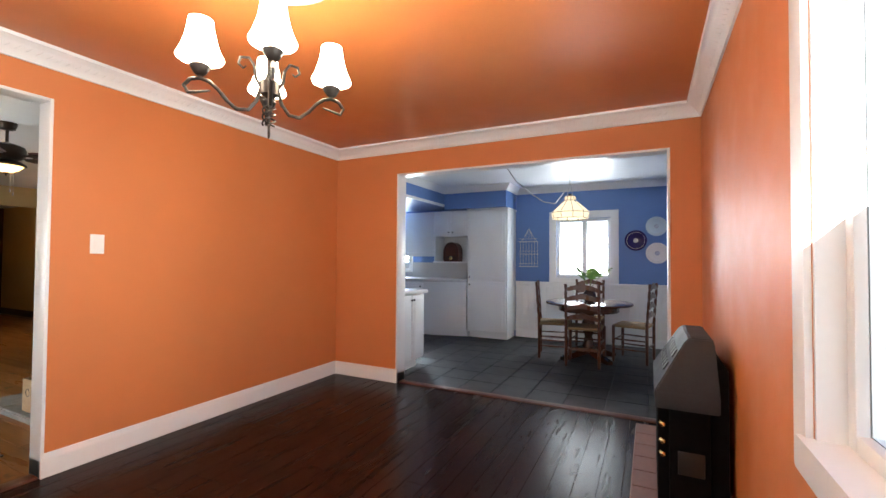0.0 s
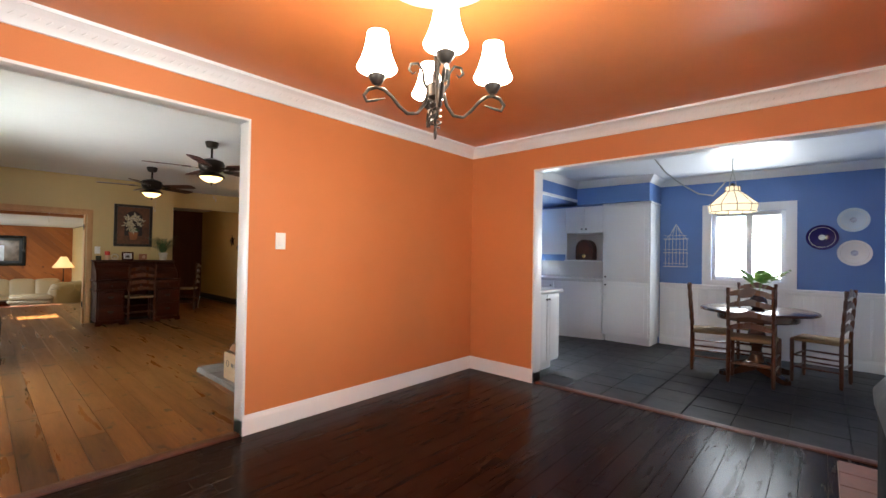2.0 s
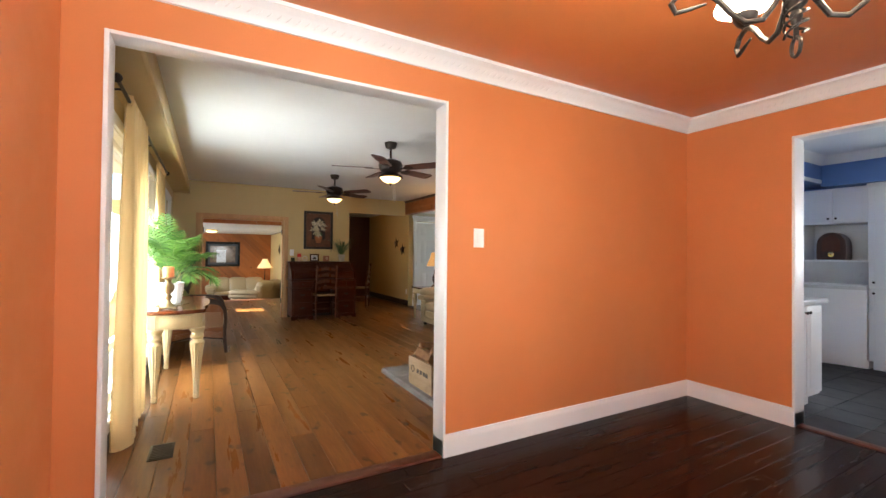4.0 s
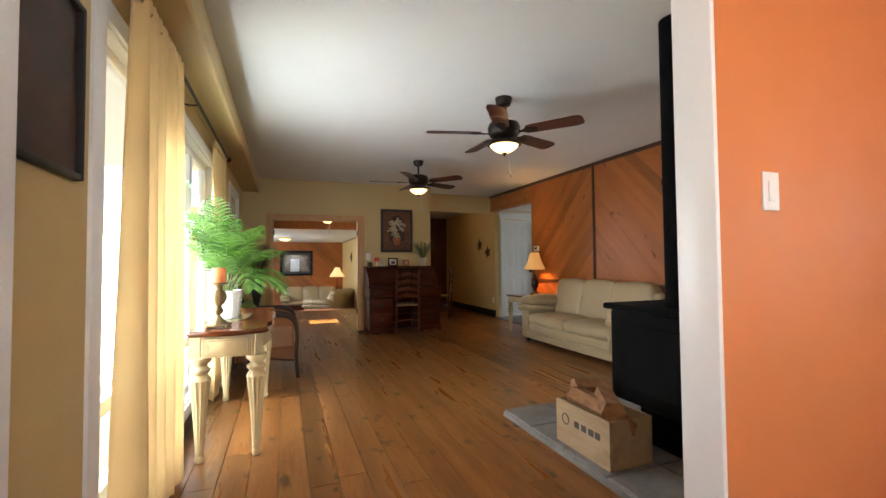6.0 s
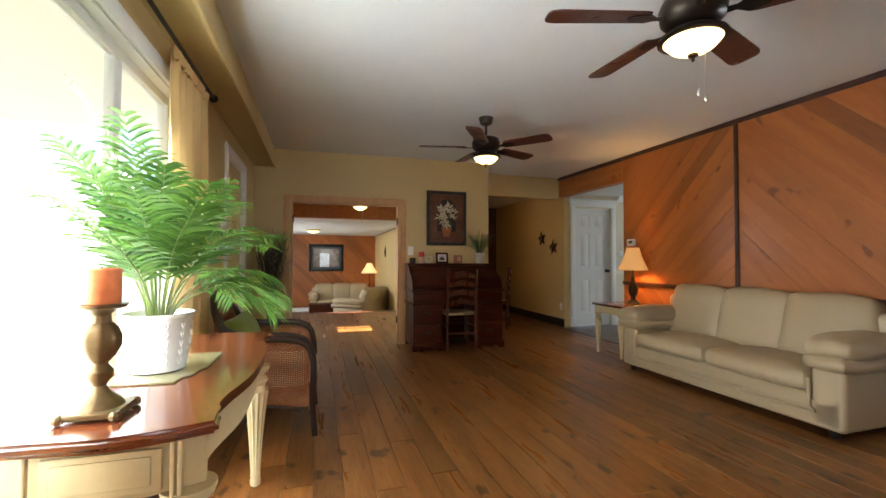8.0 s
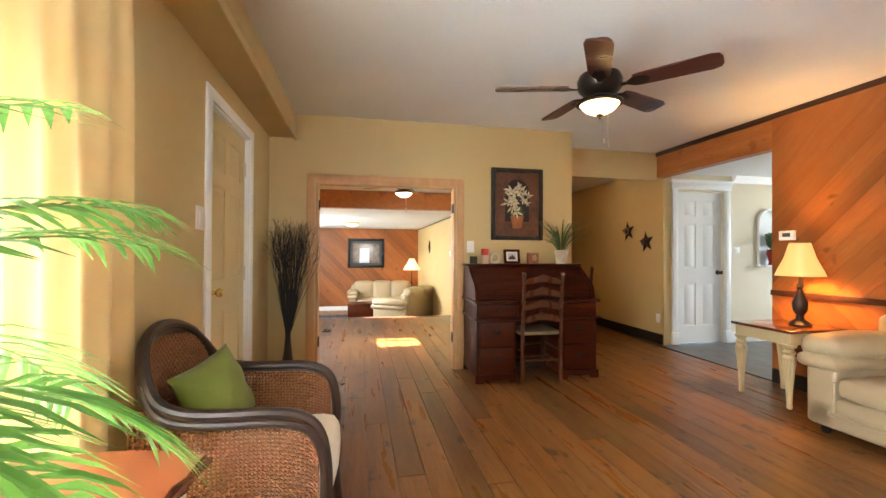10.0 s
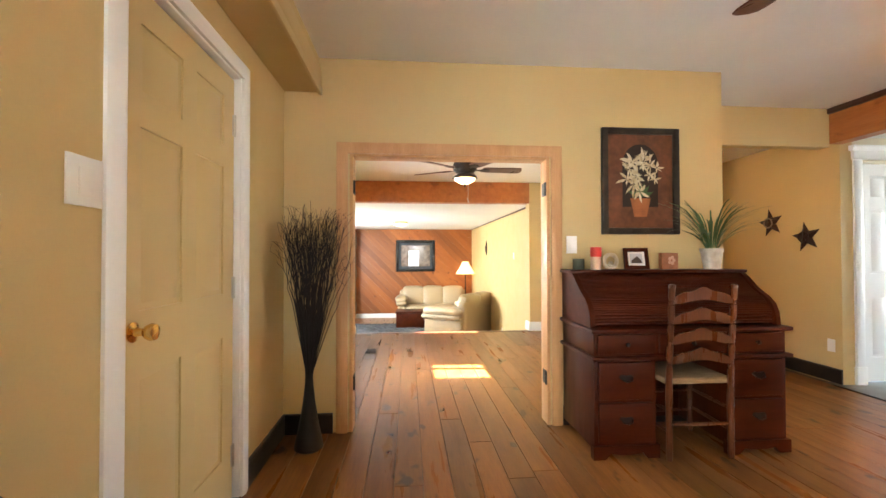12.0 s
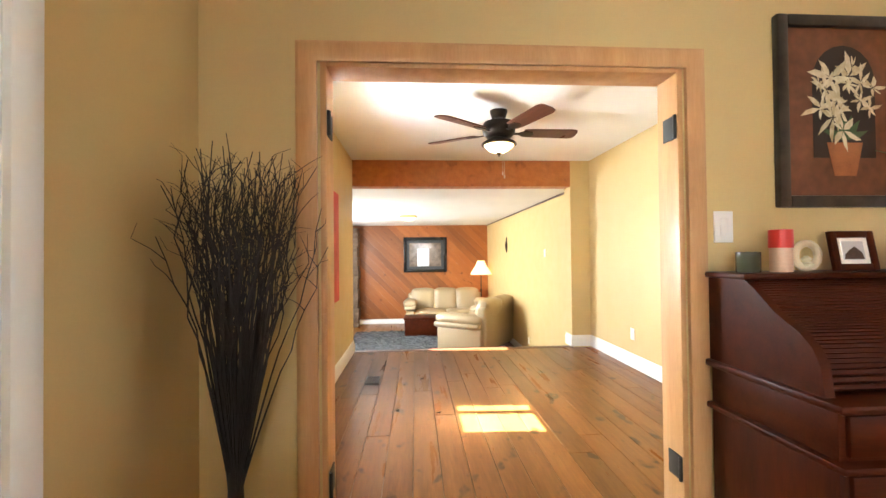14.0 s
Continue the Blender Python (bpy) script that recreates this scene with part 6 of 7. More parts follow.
box(bm, -3.98, 0.40, 0.0005, -3.75, 0.53, 0.006, bevel=0.002)
part("frame", bm, BRONZE, vent)
for k in range(9):
    bm = bmesh.new()
    box(bm, -3.965 + k * 0.0235, 0.413, 0.005, -3.953 + k * 0.0235, 0.517, 0.009)
    part("slat", bm, BRONZE, vent)
v2 = copy_thing(vent, pose(-7.75, 0.06, 0))

# ---- dining room ----
ch = thing("chandelier", (-1.25, 1.97, 0), "dark iron chandelier with four lit cream shades", "chandelier", turn=-39)
CHZ = 1.93
bm = bmesh.new()
lathe(bm, [(0.008, CHZ - 0.12), (0.014, CHZ - 0.10), (0.01, CHZ - 0.085), (0.022, CHZ - 0.07), (0.026, CHZ - 0.06), (0.012, CHZ - 0.045), (0.016, CHZ - 0.04), (0.034, CHZ - 0.03), (0.036, CHZ + 0.02), (0.02, CHZ + 0.03), (0.011, CHZ + 0.05), (0.010, CHZ + 0.25), (0.018, CHZ + 0.26), (0.01, CHZ + 0.28), (0.004, CHZ + 0.30)], seg=20)
part("column", bm, IRON, ch)
bm = bmesh.new()
tube(bm, [(0.018 * math.cos(a), 0, CHZ - 0.175 + 0.024 * math.sin(a)) for a in [2 * math.pi * k / 18 for k in range(19)]], 0.0045, 6)
tube(bm, [(0, 0, CHZ - 0.155), (0, 0, CHZ - 0.11)], 0.006, 6)
part("bottom_ring", bm, IRON, ch)
for s in (0, 1, 2):
    bm = bmesh.new()
    tube(bm, [(0.024 * math.cos(k * 0.5 + s * 2.1), 0.024 * math.sin(k * 0.5 + s * 2.1), CHZ - 0.15 + k * 0.006) for k in range(18)], 0.0035, 5)
    part("wire_twist", bm, IRON, ch)
bm = bmesh.new()
for k in range(9):
    z = CHZ + 0.30 + k * 0.022
    pts = [((0.009 * math.cos(a), 0, z + 0.015 * math.sin(a)) if k % 2 else (0, 0.009 * math.cos(a), z + 0.015 * math.sin(a))) for a in [2 * math.pi * q / 10 for q in range(11)]]
    tube(bm, pts, 0.0022, 5)
part("chain", bm, IRON, ch)
SHADE = glowing("lit_cream_shade", (1.0, 0.87, 0.70), 4.2, (0.75, 0.66, 0.5))
CUPZ, AR = 1.947, 0.24
for i in range(4):
    m = pose(0, 0, 0, 0, 0, 90 * i)
    bm = bmesh.new()
    ctrl = [(0.03, CHZ + 0.0), (0.046, CHZ - 0.06), (0.075, CHZ - 0.10), (0.115, CHZ - 0.104), (0.15, CHZ - 0.075), (0.18, CHZ - 0.038), (0.21, CHZ - 0.014), (0.24, CHZ - 0.006), (0.272, CHZ - 0.016), (0.29, CHZ - 0.042), (0.278, CHZ - 0.066), (0.25, CHZ - 0.06), (0.205, CHZ - 0.048)]
    tube(bm, [m @ Vector((r, 0, z)) for r, z in ctrl], [0.0075] * 10 + [0.007, 0.006, 0.003], 8)
    arm = part("arm", bm, IRON, ch)
    bm = bmesh.new()
    ctrl = [(0.034, CHZ + 0.0), (0.05, CHZ + 0.03), (0.055, CHZ + 0.075), (0.075, CHZ + 0.105), (0.105, CHZ + 0.10), (0.112, CHZ + 0.075), (0.095, CHZ + 0.06), (0.085, CHZ + 0.07)]
    tube(bm, [m @ Vector((r, 0, z)) for r, z in ctrl], [0.007, 0.007, 0.006, 0.006, 0.006, 0.005, 0.004, 0.003], 7)
    part("scroll", bm, IRON, arm)
    bm = bmesh.new()
    lathe(bm, [(0.01, CUPZ - 0.015), (0.02, CUPZ - 0.008), (0.03, CUPZ + 0.008), (0.036, CUPZ + 0.022), (0.03, CUPZ + 0.026), (0.012, CUPZ + 0.018)], m=m @ Matrix.Translation((AR, 0, 0)), seg=18)
    part("cup", bm, IRON, arm)
    bm = bmesh.new()
    lathe(bm, [(0.011, CUPZ + 0.018), (0.011, CUPZ + 0.075)], m=m @ Matrix.Translation((AR, 0, 0)), seg=12)
    part("candle_sleeve", bm, paint("cream_sleeve", (0.7, 0.6, 0.42), 0.5, 0.05), arm)
    bm = bmesh.new()
    pr = [(0.079, CUPZ + 0.048), (0.080, CUPZ + 0.055), (0.066, CUPZ + 0.085), (0.053, CUPZ + 0.125), (0.045, CUPZ + 0.165), (0.042, CUPZ + 0.195)]
    rows = pr + [(r - 0.003, z) for r, z in pr[::-1]]
    mm = m @ Matrix.Translation((AR, 0, 0))
    rings = [[bm.verts.new(mm @ Vector((r * (1 + 0.012 * math.cos(8 * 2 * math.pi * k / 32)) * math.cos(2 * math.pi * k / 32), r * math.sin(2 * math.pi * k / 32), z))) for k in range(32)] for r, z in rows]
    for a, b in zip(rings, rings[1:] + rings[:1]):
        for k in range(32):
            bm.faces.new((a[k], a[(k + 1) % 32], b[(k + 1) % 32], b[k]))
    part("shade", bm, SHADE, arm, "lit cream fabric bell shade")
bm = bmesh.new()
lathe(bm, [(0.055, AH - 0.035), (0.06, AH - 0.02), (0.06, AH - 0.014)], seg=20)
part("canopy", bm, IRON, ch)
med = thing("ceiling_medallion", (-1.25, 1.97, AH), "white moulded plaster ceiling medallion", "medallion")
bm = bmesh.new()
lathe(bm, [(0.10, -0.018), (0.13, -0.022), (0.15, -0.010), (0.19, -0.010), (0.215, -0.020), (0.24, -0.026), (0.265, -0.020), (0.275, 0.0)], seg=48)
part("disc", bm, WHITE, med)
bm = bmesh.new()
for k in range(36):
    a = 2 * math.pi * k / 36
    tube(bm, [(r * math.cos(a + (r - 0.15) * 2), r * math.sin(a + (r - 0.15) * 2), -0.012) for r in (0.135, 0.165, 0.195)], [0.003, 0.007, 0.003], 5)
part("relief", bm, WHITE, med)

# gas heater on its tiled hearth
BRICKTILE = paint("red_brown_quarry_tile", (0.17, 0.085, 0.065), 0.6, 0.25, 30, 0.3, coarse=6)
hb = structure("heater_hearth", boxes((0.0, 2.75, -0.01, 0.434, 4.32, 0.022)), paint("pale_grout", (0.30, 0.25, 0.22), 0.85, 0.1), "red-brown tiled hearth in front of the heater", "hearth")
for i in range(2):
    for j in range(8):
        bm = bmesh.new()
        box(bm, 0.004 + i * 0.215, 2.756 + j * 0.195, 0.018, 0.21 + i * 0.215, 2.943 + j * 0.195, 0.034, bevel=0.003, seg=1)
        part("tile", bm, BRICKTILE, hb)
heater = thing("gas_heater", (0.15, 3.06, 0.034), "dark grey cast gas heater with a sloping hood", "heater")
GREYIRON = paint("charcoal_enamel", (0.028, 0.029, 0.032), 0.66, 0.2, 90, 0.15, metal=0.3)
bm = bmesh.new()
box(bm, 0.03, 0.03, 0.03, 0.20, 0.61, 0.53, bevel=0.01)
part("body", bm, BLACKIRON, heater)
bm = bmesh.new()
box(bm, 0.20, 0.05, 0.03, 0.275, 0.59, 0.72, bevel=0.008)
part("rear_box", bm, BLACKIRON, heater)
bm = bmesh.new()
levels = []
for x0, x1, y0, y1, z in ((-0.03, 0.235, 0.0, 0.64, 0.52), (-0.035, 0.235, -0.004, 0.644, 0.60), (0.10, 0.222, 0.075, 0.565, 0.835), (0.12, 0.215, 0.085, 0.555, 0.85)):
    levels.append([bm.verts.new(c) for c in ((x0, y0, z), (x1, y0, z), (x1, y1, z), (x0, y1, z))])
for p, q in zip(levels, levels[1:]):
    for k in range(4):
        bm.faces.new((p[k], p[(k + 1) % 4], q[(k + 1) % 4], q[k]))
bm.faces.new(levels[0][::-1])
bm.faces.new(levels[-1])
bmesh.ops.bevel(bm, geom=bm.edges[:], offset=0.006, segments=2, affect="EDGES")
part("hood", bm, GREYIRON, heater, "charcoal sloping hood")
for k in range(6):
    for j in range(2):
        bm = bmesh.new()
        f = 0.42 + 0.28 * j
        box(bm, -0.006, -0.026, -0.022, 0.004, 0.026, 0.022, m=Matrix.Translation((-0.035 + 0.135 * f, 0.135 + k * 0.074, 0.60 + 0.235 * f)) @ pose(0, 0, 0, 0, 30, 0))
        part("grille_slot", bm, DARK_TRIM, heater)
bm = bmesh.new()
lathe(bm, [(0.045, 0), (0.045, 0.004), (0.03, 0.006), (0.028, 0.001)], m=pose(0.12, 0.03, 0.27, 90, 0, 0), seg=24)
box(bm, 0.065, 0.024, 0.215, 0.175, 0.03, 0.325, bevel=0.003)
part("side_vent", bm, DARK_TRIM, heater)
bm = bmesh.new()
box(bm, -0.02, 0.04, 0.04, 0.03, 0.60, 0.515, bevel=0.008)
part("front_panel", bm, BLACKIRON, heater)
for z in (0.30, 0.36, 0.44):
    bm = bmesh.new()
    lathe(bm, [(0.012, 0), (0.016, 0.01), (0.012, 0.022), (0.004, 0.026)], m=pose(0.0, 0.04, z, 90, 0, 0), seg=14)
    part("brass_knob", bm, BRASS, heater)
for y in (0.05, 0.5):
    bm = bmesh.new()
    box(bm, 0.0, y, 0, 0.24, y + 0.07, 0.035, bevel=0.005)
    part("foot", bm, BLACKIRON, heater)

# ---- kitchen ----
CAB = paint("white_cabinet_thermofoil", (0.72, 0.73, 0.72), 0.35, 0.03, 50, 0.03)
COUNTER = paint("pale_grey_laminate", (0.52, 0.52, 0.51), 0.3, 0.12, 120, 0.02)


def cab_door(parent, axis, face, out, a, b, z0, z1, knob=None):
    """A raised-panel cabinet door on a face."""
    def blk(bm, a0, b0, c0, d0, o0, o1, bev):
        f0, f1 = sorted((face + out * o0, face + out * o1))
        box(bm, *((f0, a0, c0, f1, b0, d0) if axis == "x" else (a0, f0, c0, b0, f1, d0)), bevel=bev)
    bm = bmesh.new()
    blk(bm, a + 0.004, b - 0.004, z0 + 0.004, z1 - 0.004, 0.0, 0.018, 0.003)
    d = part("door", bm, CAB, parent)
    bm = bmesh.new()
    blk(bm, a + 0.055, b - 0.055, z0 + 0.055, z1 - 0.055, 0.014, 0.0225, 0.006)
    part("raised_panel", bm, CAB, d)
    if knob:
        bm = bmesh.new()
        f = face + out * 0.018
        mm = pose(f, knob[0], knob[1], 0, 90 * out, 0) if axis == "x" else pose(knob[0], f, knob[1], -90 * out, 0, 0)
        lathe(bm, [(0.007, 0), (0.005, 0.01), (0.013, 0.016), (0.012, 0.024), (0.003, 0.028)], m=mm, seg=12)
        part("knob", bm, IRON, d)


pan = thing("pantry_cabinet", (0, 0, 0), "tall white pantry cabinet with raised-panel doors", "cabinet")
bm = bmesh.new()
box(bm, -2.55, 7.10, 0.10, -1.88, KY1, 2.05)
box(bm, -2.53, 7.16, 0.0, -1.90, KY1, 0.10)
part("body", bm, CAB, pan)
cab_door(pan, "y", 7.10, -1, -2.55, -1.90, 0.12, 0.90, (-2.50, 0.85))
cab_door(pan, "y", 7.10, -1, -2.55, -1.90, 0.91, 2.04, (-2.50, 0.97))
bm = bmesh.new()
box(bm, -2.56, 7.085, 2.04, -1.865, KY1, 2.07, bevel=0.005)
part("cornice", bm, CAB, pan)
nu = thing("niche_wall_cabinet", (0, 0, 0), "white wall cabinet with an open shelf under its doors", "cabinet")
bm = bmesh.new()
box(bm, -3.2, 7.18, 1.64, -2.555, KY1, 2.06)
for x in (-3.2, -2.575):
    box(bm, x, 7.18, 1.20, x + 0.02, KY1, 1.64)
box(bm, -3.18, KY1 - 0.02, 1.21, -2.575, KY1 - 0.001, 1.64)
box(bm, -3.2, 7.14, 1.19, -2.555, KY1, 1.212, bevel=0.004)
part("body", bm, CAB, nu)
cab_door(nu, "y", 7.18, -1, -3.2, -2.88, 1.66, 2.04, (-2.915, 1.70))
cab_door(nu, "y", 7.18, -1, -2.88, -2.56, 1.66, 2.04, (-2.845, 1.70))
uc = thing("wall_cabinet", (0, 0, 0), "white wall cabinet beside the sink window", "cabinet")
bm = bmesh.new()
box(bm, -3.80, 7.20, 1.30, -3.205, KY1, 2.06)
part("body", bm, CAB, uc)
cab_door(uc, "y", 7.20, -1, -3.80, -3.21, 1.31, 2.05)
bc = thing("base_cabinet", (0, 0, 0), "white base cabinet along the back wall", "cabinet")
bm = bmesh.new()
prism(bm, [(-5.2, KY1), (-5.2, 6.93), (-3.25, 6.93), (-3.1, 6.95), (-2.56, 7.08), (-2.56, KY1)], "z", 0.10, 0.88)
prism(bm, [(-5.2, KY1), (-5.2, 7.0), (-3.25, 7.0), (-3.1, 7.02), (-2.56, 7.14), (-2.56, KY1)], "z", 0.0, 0.10)
part("body", bm, CAB, bc)
cab_door(bc, "y", 6.93, -1, -3.85, -3.27, 0.12, 0.86, (-3.31, 0.8))
wt_ = thing("worktop", (0, 0, 0), "pale grey laminate worktop", "worktop")
bm = bmesh.new()
prism(bm, [(-5.2, KY1), (-5.2, 6.90), (-3.25, 6.90), (-3.08, 6.92), (-2.555, 7.05), (-2.555, KY1)], "z", 0.88, 0.92)
part("slab", bm, COUNTER, wt_)
bm = bmesh.new()
box(bm, -5.2, KY1 - 0.012, 0.92, -2.556, KY1 - 0.001, 1.19)
part("backsplash", bm, paint("pale_backsplash", (0.5, 0.5, 0.49), 0.3, 0.05), wt_)
pen = thing("peninsula_cabinet", (0, 0, 0), "white peninsula cabinet with two raised-panel end doors", "cabinet")
bm = bmesh.new()
box(bm, -2.98, 4.60, 0.10, -2.32, 5.20, 0.855)
box(bm, -2.98, 4.62, 0.0, -2.38, 5.14, 0.10)
part("body", bm, CAB, pen)
cab_door(pen, "x", -2.32, 1, 4.62, 4.90, 0.12, 0.845, (4.88, 0.79))
cab_door(pen, "x", -2.32, 1, 4.91, 5.19, 0.12, 0.845, (4.93, 0.79))
bm = bmesh.new()
box(bm, -2.99, 4.59, 0.855, -2.27, 5.23, 0.895, bevel=0.008)
tagged(part("slab", bm, COUNTER, thing("peninsula_worktop", (0, 0, 0), "pale grey laminate top on the peninsula", "worktop")))
far = thing("far_kitchen_cabinet", (0, 0, 0), "white kitchen cabinets seen through the far doorway", "cabinet")
bm = bmesh.new()
box(bm, -7.9, 6.95, 0.1, -5.25, KY1, 0.88)
box(bm, -7.9, 7.2, 1.35, -5.25, KY1, 2.1)
part("body", bm, CAB, far)
for k in range(5):
    cab_door(far, "y", 6.95, -1, -7.9 + 0.53 * k, -7.37 + 0.53 * k, 0.12, 0.86)
    cab_door(far, "y", 7.2, -1, -7.9 + 0.53 * k, -7.37 + 0.53 * k, 1.37, 2.08)
bm = bmesh.new()
box(bm, -7.9, 6.92, 0.88, -5.205, KY1, 0.92, bevel=0.006)
part("slab", bm, COUNTER, thing("far_worktop", (0, 0, 0), "pale worktop on the far kitchen cabinets", "worktop"))
toaster = thing("toaster", (-6.35, 7.15, 0.92), "black and steel toaster on the far worktop", "toaster")
bm = bmesh.new()
smooth_box(bm, -0.15, -0.09, 0.01, 0.15, 0.09, 0.19, 0.04)
part("body", bm, BLACKIRON, toaster)
radio = thing("cathedral_radio", (-2.93, 7.36, 1.2125), "dark wooden cathedral-shaped radio on the cabinet shelf", "radio")
bm = bmesh.new()
arch = [(-0.14, 0), (0.14, 0), (0.14, 0.16)] + [(0.14 * math.cos(a * math.pi / 14), 0.16 + 0.17 * math.sin(a * math.pi / 14) ** 0.85) for a in range(1, 14)] + [(-0.14, 0.16)]
prism(bm, arch, "y", -0.09, 0.09)
bmesh.ops.bevel(bm, geom=bm.edges[:], offset=0.006, segments=2, affect="EDGES")
part("case", bm, wood("dark_radio_wood", (0.03, 0.008, 0.005), (0.08, 0.02, 0.01), 0.3, "Z"), radio)
bm = bmesh.new()
prism(bm, [(x * 0.62, 0.09 + z * 0.62) for x, z in arch[2:]] + [(-0.087, 0.1), (0.087, 0.1)], "y", -0.095, -0.0905)
part("speaker_cloth", bm, paint("radio_cloth", (0.10, 0.035, 0.02), 0.9, 0.3), radio)
bm = bmesh.new()
lathe(bm, [(0.03, 0), (0.03, 0.005), (0.008, 0.012)], m=pose(0, -0.09, 0.065, 90, 0, 0), seg=16)
part("dial", bm, BRASS, radio)

dt = thing("round_table", (-0.61, 6.5, 0), "dark wooden round pedestal table", "table")
DARKWOOD = wood("dark_table_wood", (0.035, 0.012, 0.007), (0.10, 0.034, 0.016), 0.22, "X", 1.0, coat=0.4)
bm = bmesh.new()
lathe(bm, [(0.50, 0.685), (0.53, 0.69), (0.535, 0.70), (0.53, 0.715), (0.515, 0.72)], seg=48)
part("tabletop", bm, DARKWOOD, dt)
bm = bmesh.new()
lathe(bm, [(0.36, 0.60), (0.37, 0.61), (0.37, 0.685)], seg=40)
part("apron", bm, DARKWOOD, dt)
bm = bmesh.new()
lathe(bm, [(0.07, 0.10), (0.09, 0.14), (0.06, 0.22), (0.045, 0.28), (0.07, 0.36), (0.09, 0.42), (0.06, 0.52), (0.09, 0.60)], seg=24)
part("pedestal", bm, DARKWOOD, dt)
for k in range(4):
    bm = bmesh.new()
    prism(bm, [(0.04, 0.06), (0.34, 0.0), (0.40, 0.0), (0.40, 0.04), (0.30, 0.07), (0.14, 0.13), (0.04, 0.17)], "y", -0.035, 0.035, pose(0, 0, 0, 0, 0, 45 + 90 * k))
    part("foot", bm, DARKWOOD, dt)
for (x, y), t_, lab in (((-0.61, 6.14), 0, "back to the opening"), ((-1.02, 6.42), -80, "beside the round table"), ((-0.08, 6.62), 78, "angled to the table"), ((-0.68, 7.02), 180, "under the kitchen window")):
    ladder_chair((x, y, 0), t_, "brown ladder-back chair with a rush seat, " + lab, h=0.97)
kv = thing("flower_vase", (-0.60, 6.52, 0.7205), "dark vase on the round table", "vase")
bm = bmesh.new()
lathe(bm, [(0.05, 0), (0.06, 0.01), (0.085, 0.06), (0.075, 0.11), (0.045, 0.14), (0.055, 0.16), (0.045, 0.16), (0.03, 0.12)], seg=20)
part("body", bm, paint("dark_glazed_vase", (0.05, 0.02, 0.018), 0.2, 0.2), kv)
kp = thing("table_plant", (-0.60, 6.52, 0.86), "leafy green stems in the table vase", "potted plant")
for k, (az, l) in enumerate(((0.2, 0.36), (1.4, 0.30), (2.8, 0.33), (3.6, 0.28), (5.2, 0.32), (-0.3, 0.40))):
    bm, sb = bmesh.new(), bmesh.new()
    frond(bm, sb, (0, 0, 0), az, 0.12 + 0.08 * k, l, 0.5, g, 7, 0.10, 0.035, 0.55)
    fr = part("branch", bm, PALM, kp, smooth=0)
    part("stem", sb, STEM, fr)

# stained-glass pendant with its swagged chain
TIFF = glowing("lit_cream_art_glass", (1.0, 0.84, 0.60), 0.065, (0.75, 0.68, 0.52))


def pendant(at, label, swag):
    pd = thing("pendant_lamp", at, label, "pendant lamp", "stained-glass pendants")
    prof = [(0.07, 0.29), (0.075, 0.235), (0.15, 0.17), (0.235, 0.09), (0.24, 0.075), (0.225, 0.0)]
    for k in range(10):
        bm = bmesh.new()
        a0, a1 = 2 * math.pi * k / 10, 2 * math.pi * (k + 1) / 10
        rows = [[bm.verts.new((r * math.cos(a), r * math.sin(a), z)) for a in (a0 + 0.012, a1 - 0.012)] for r, z in prof]
        for p, q in zip(rows, rows[1:]):
            bm.faces.new((p[0], p[1], q[1], q[0]))
        bmesh.ops.solidify(bm, geom=bm.faces[:], thickness=0.004)
        part("glass_panel", bm, TIFF, pd, smooth=0)
        bm = bmesh.new()
        tube(bm, [(r * math.cos(a0), r * math.sin(a0), z) for r, z in prof], 0.004, 5)
        part("lead_came", bm, BRONZE, pd)
    for r, z in (prof[1], prof[4], prof[5]):
        bm = bmesh.new()
        tube(bm, [(r * math.cos(2 * math.pi * k / 30), r * math.sin(2 * math.pi * k / 30), z) for k in range(31)], 0.004, 5)
        part("band", bm, BRONZE, pd)
    bm = bmesh.new()
    lathe(bm, [(0.07, 0.29), (0.04, 0.30), (0.012, 0.33)], seg=20)
    part("cap", bm, BRONZE, pd)
    bm = bmesh.new()
    top = KH - at[2]
    for s in (-0.035, 0.035):
        tube(bm, [(s, 0, 0.30), (s * 0.5, 0, 0.40), (0, 0, 0.47)], 0.004, 5)
    tube(bm, [(0, 0, 0.47), (0, 0, top)], 0.006, 6)
    if swag:
        pts = [(0, 0, top - 0.01), (-0.06, -0.03, 0.36), (-0.17, -0.12, 0.19), (-0.30, -0.22, 0.21), (-0.45, -0.36, 0.32), (-0.58, -0.50, 0.45), (-0.68, -0.60, top)]
        tube(bm, pts[1:], 0.008, 6)
    part("chain", bm, STEEL, pd)
    return pd


pendant((-0.84, 6.5, 1.80), "cream stained-glass pendant lamp on a swagged chain over the table", True)
far_p = pendant((-5.75, 6.0, 1.72), "cream stained-glass pendant lamp over the far worktop", False)
structure("far_pendant_mount", boxes((-5.80, 5.95, 2.125, -5.70, 6.05, 2.135), bevel=0.002), WHITE, "ceiling rose", "ceiling rose")

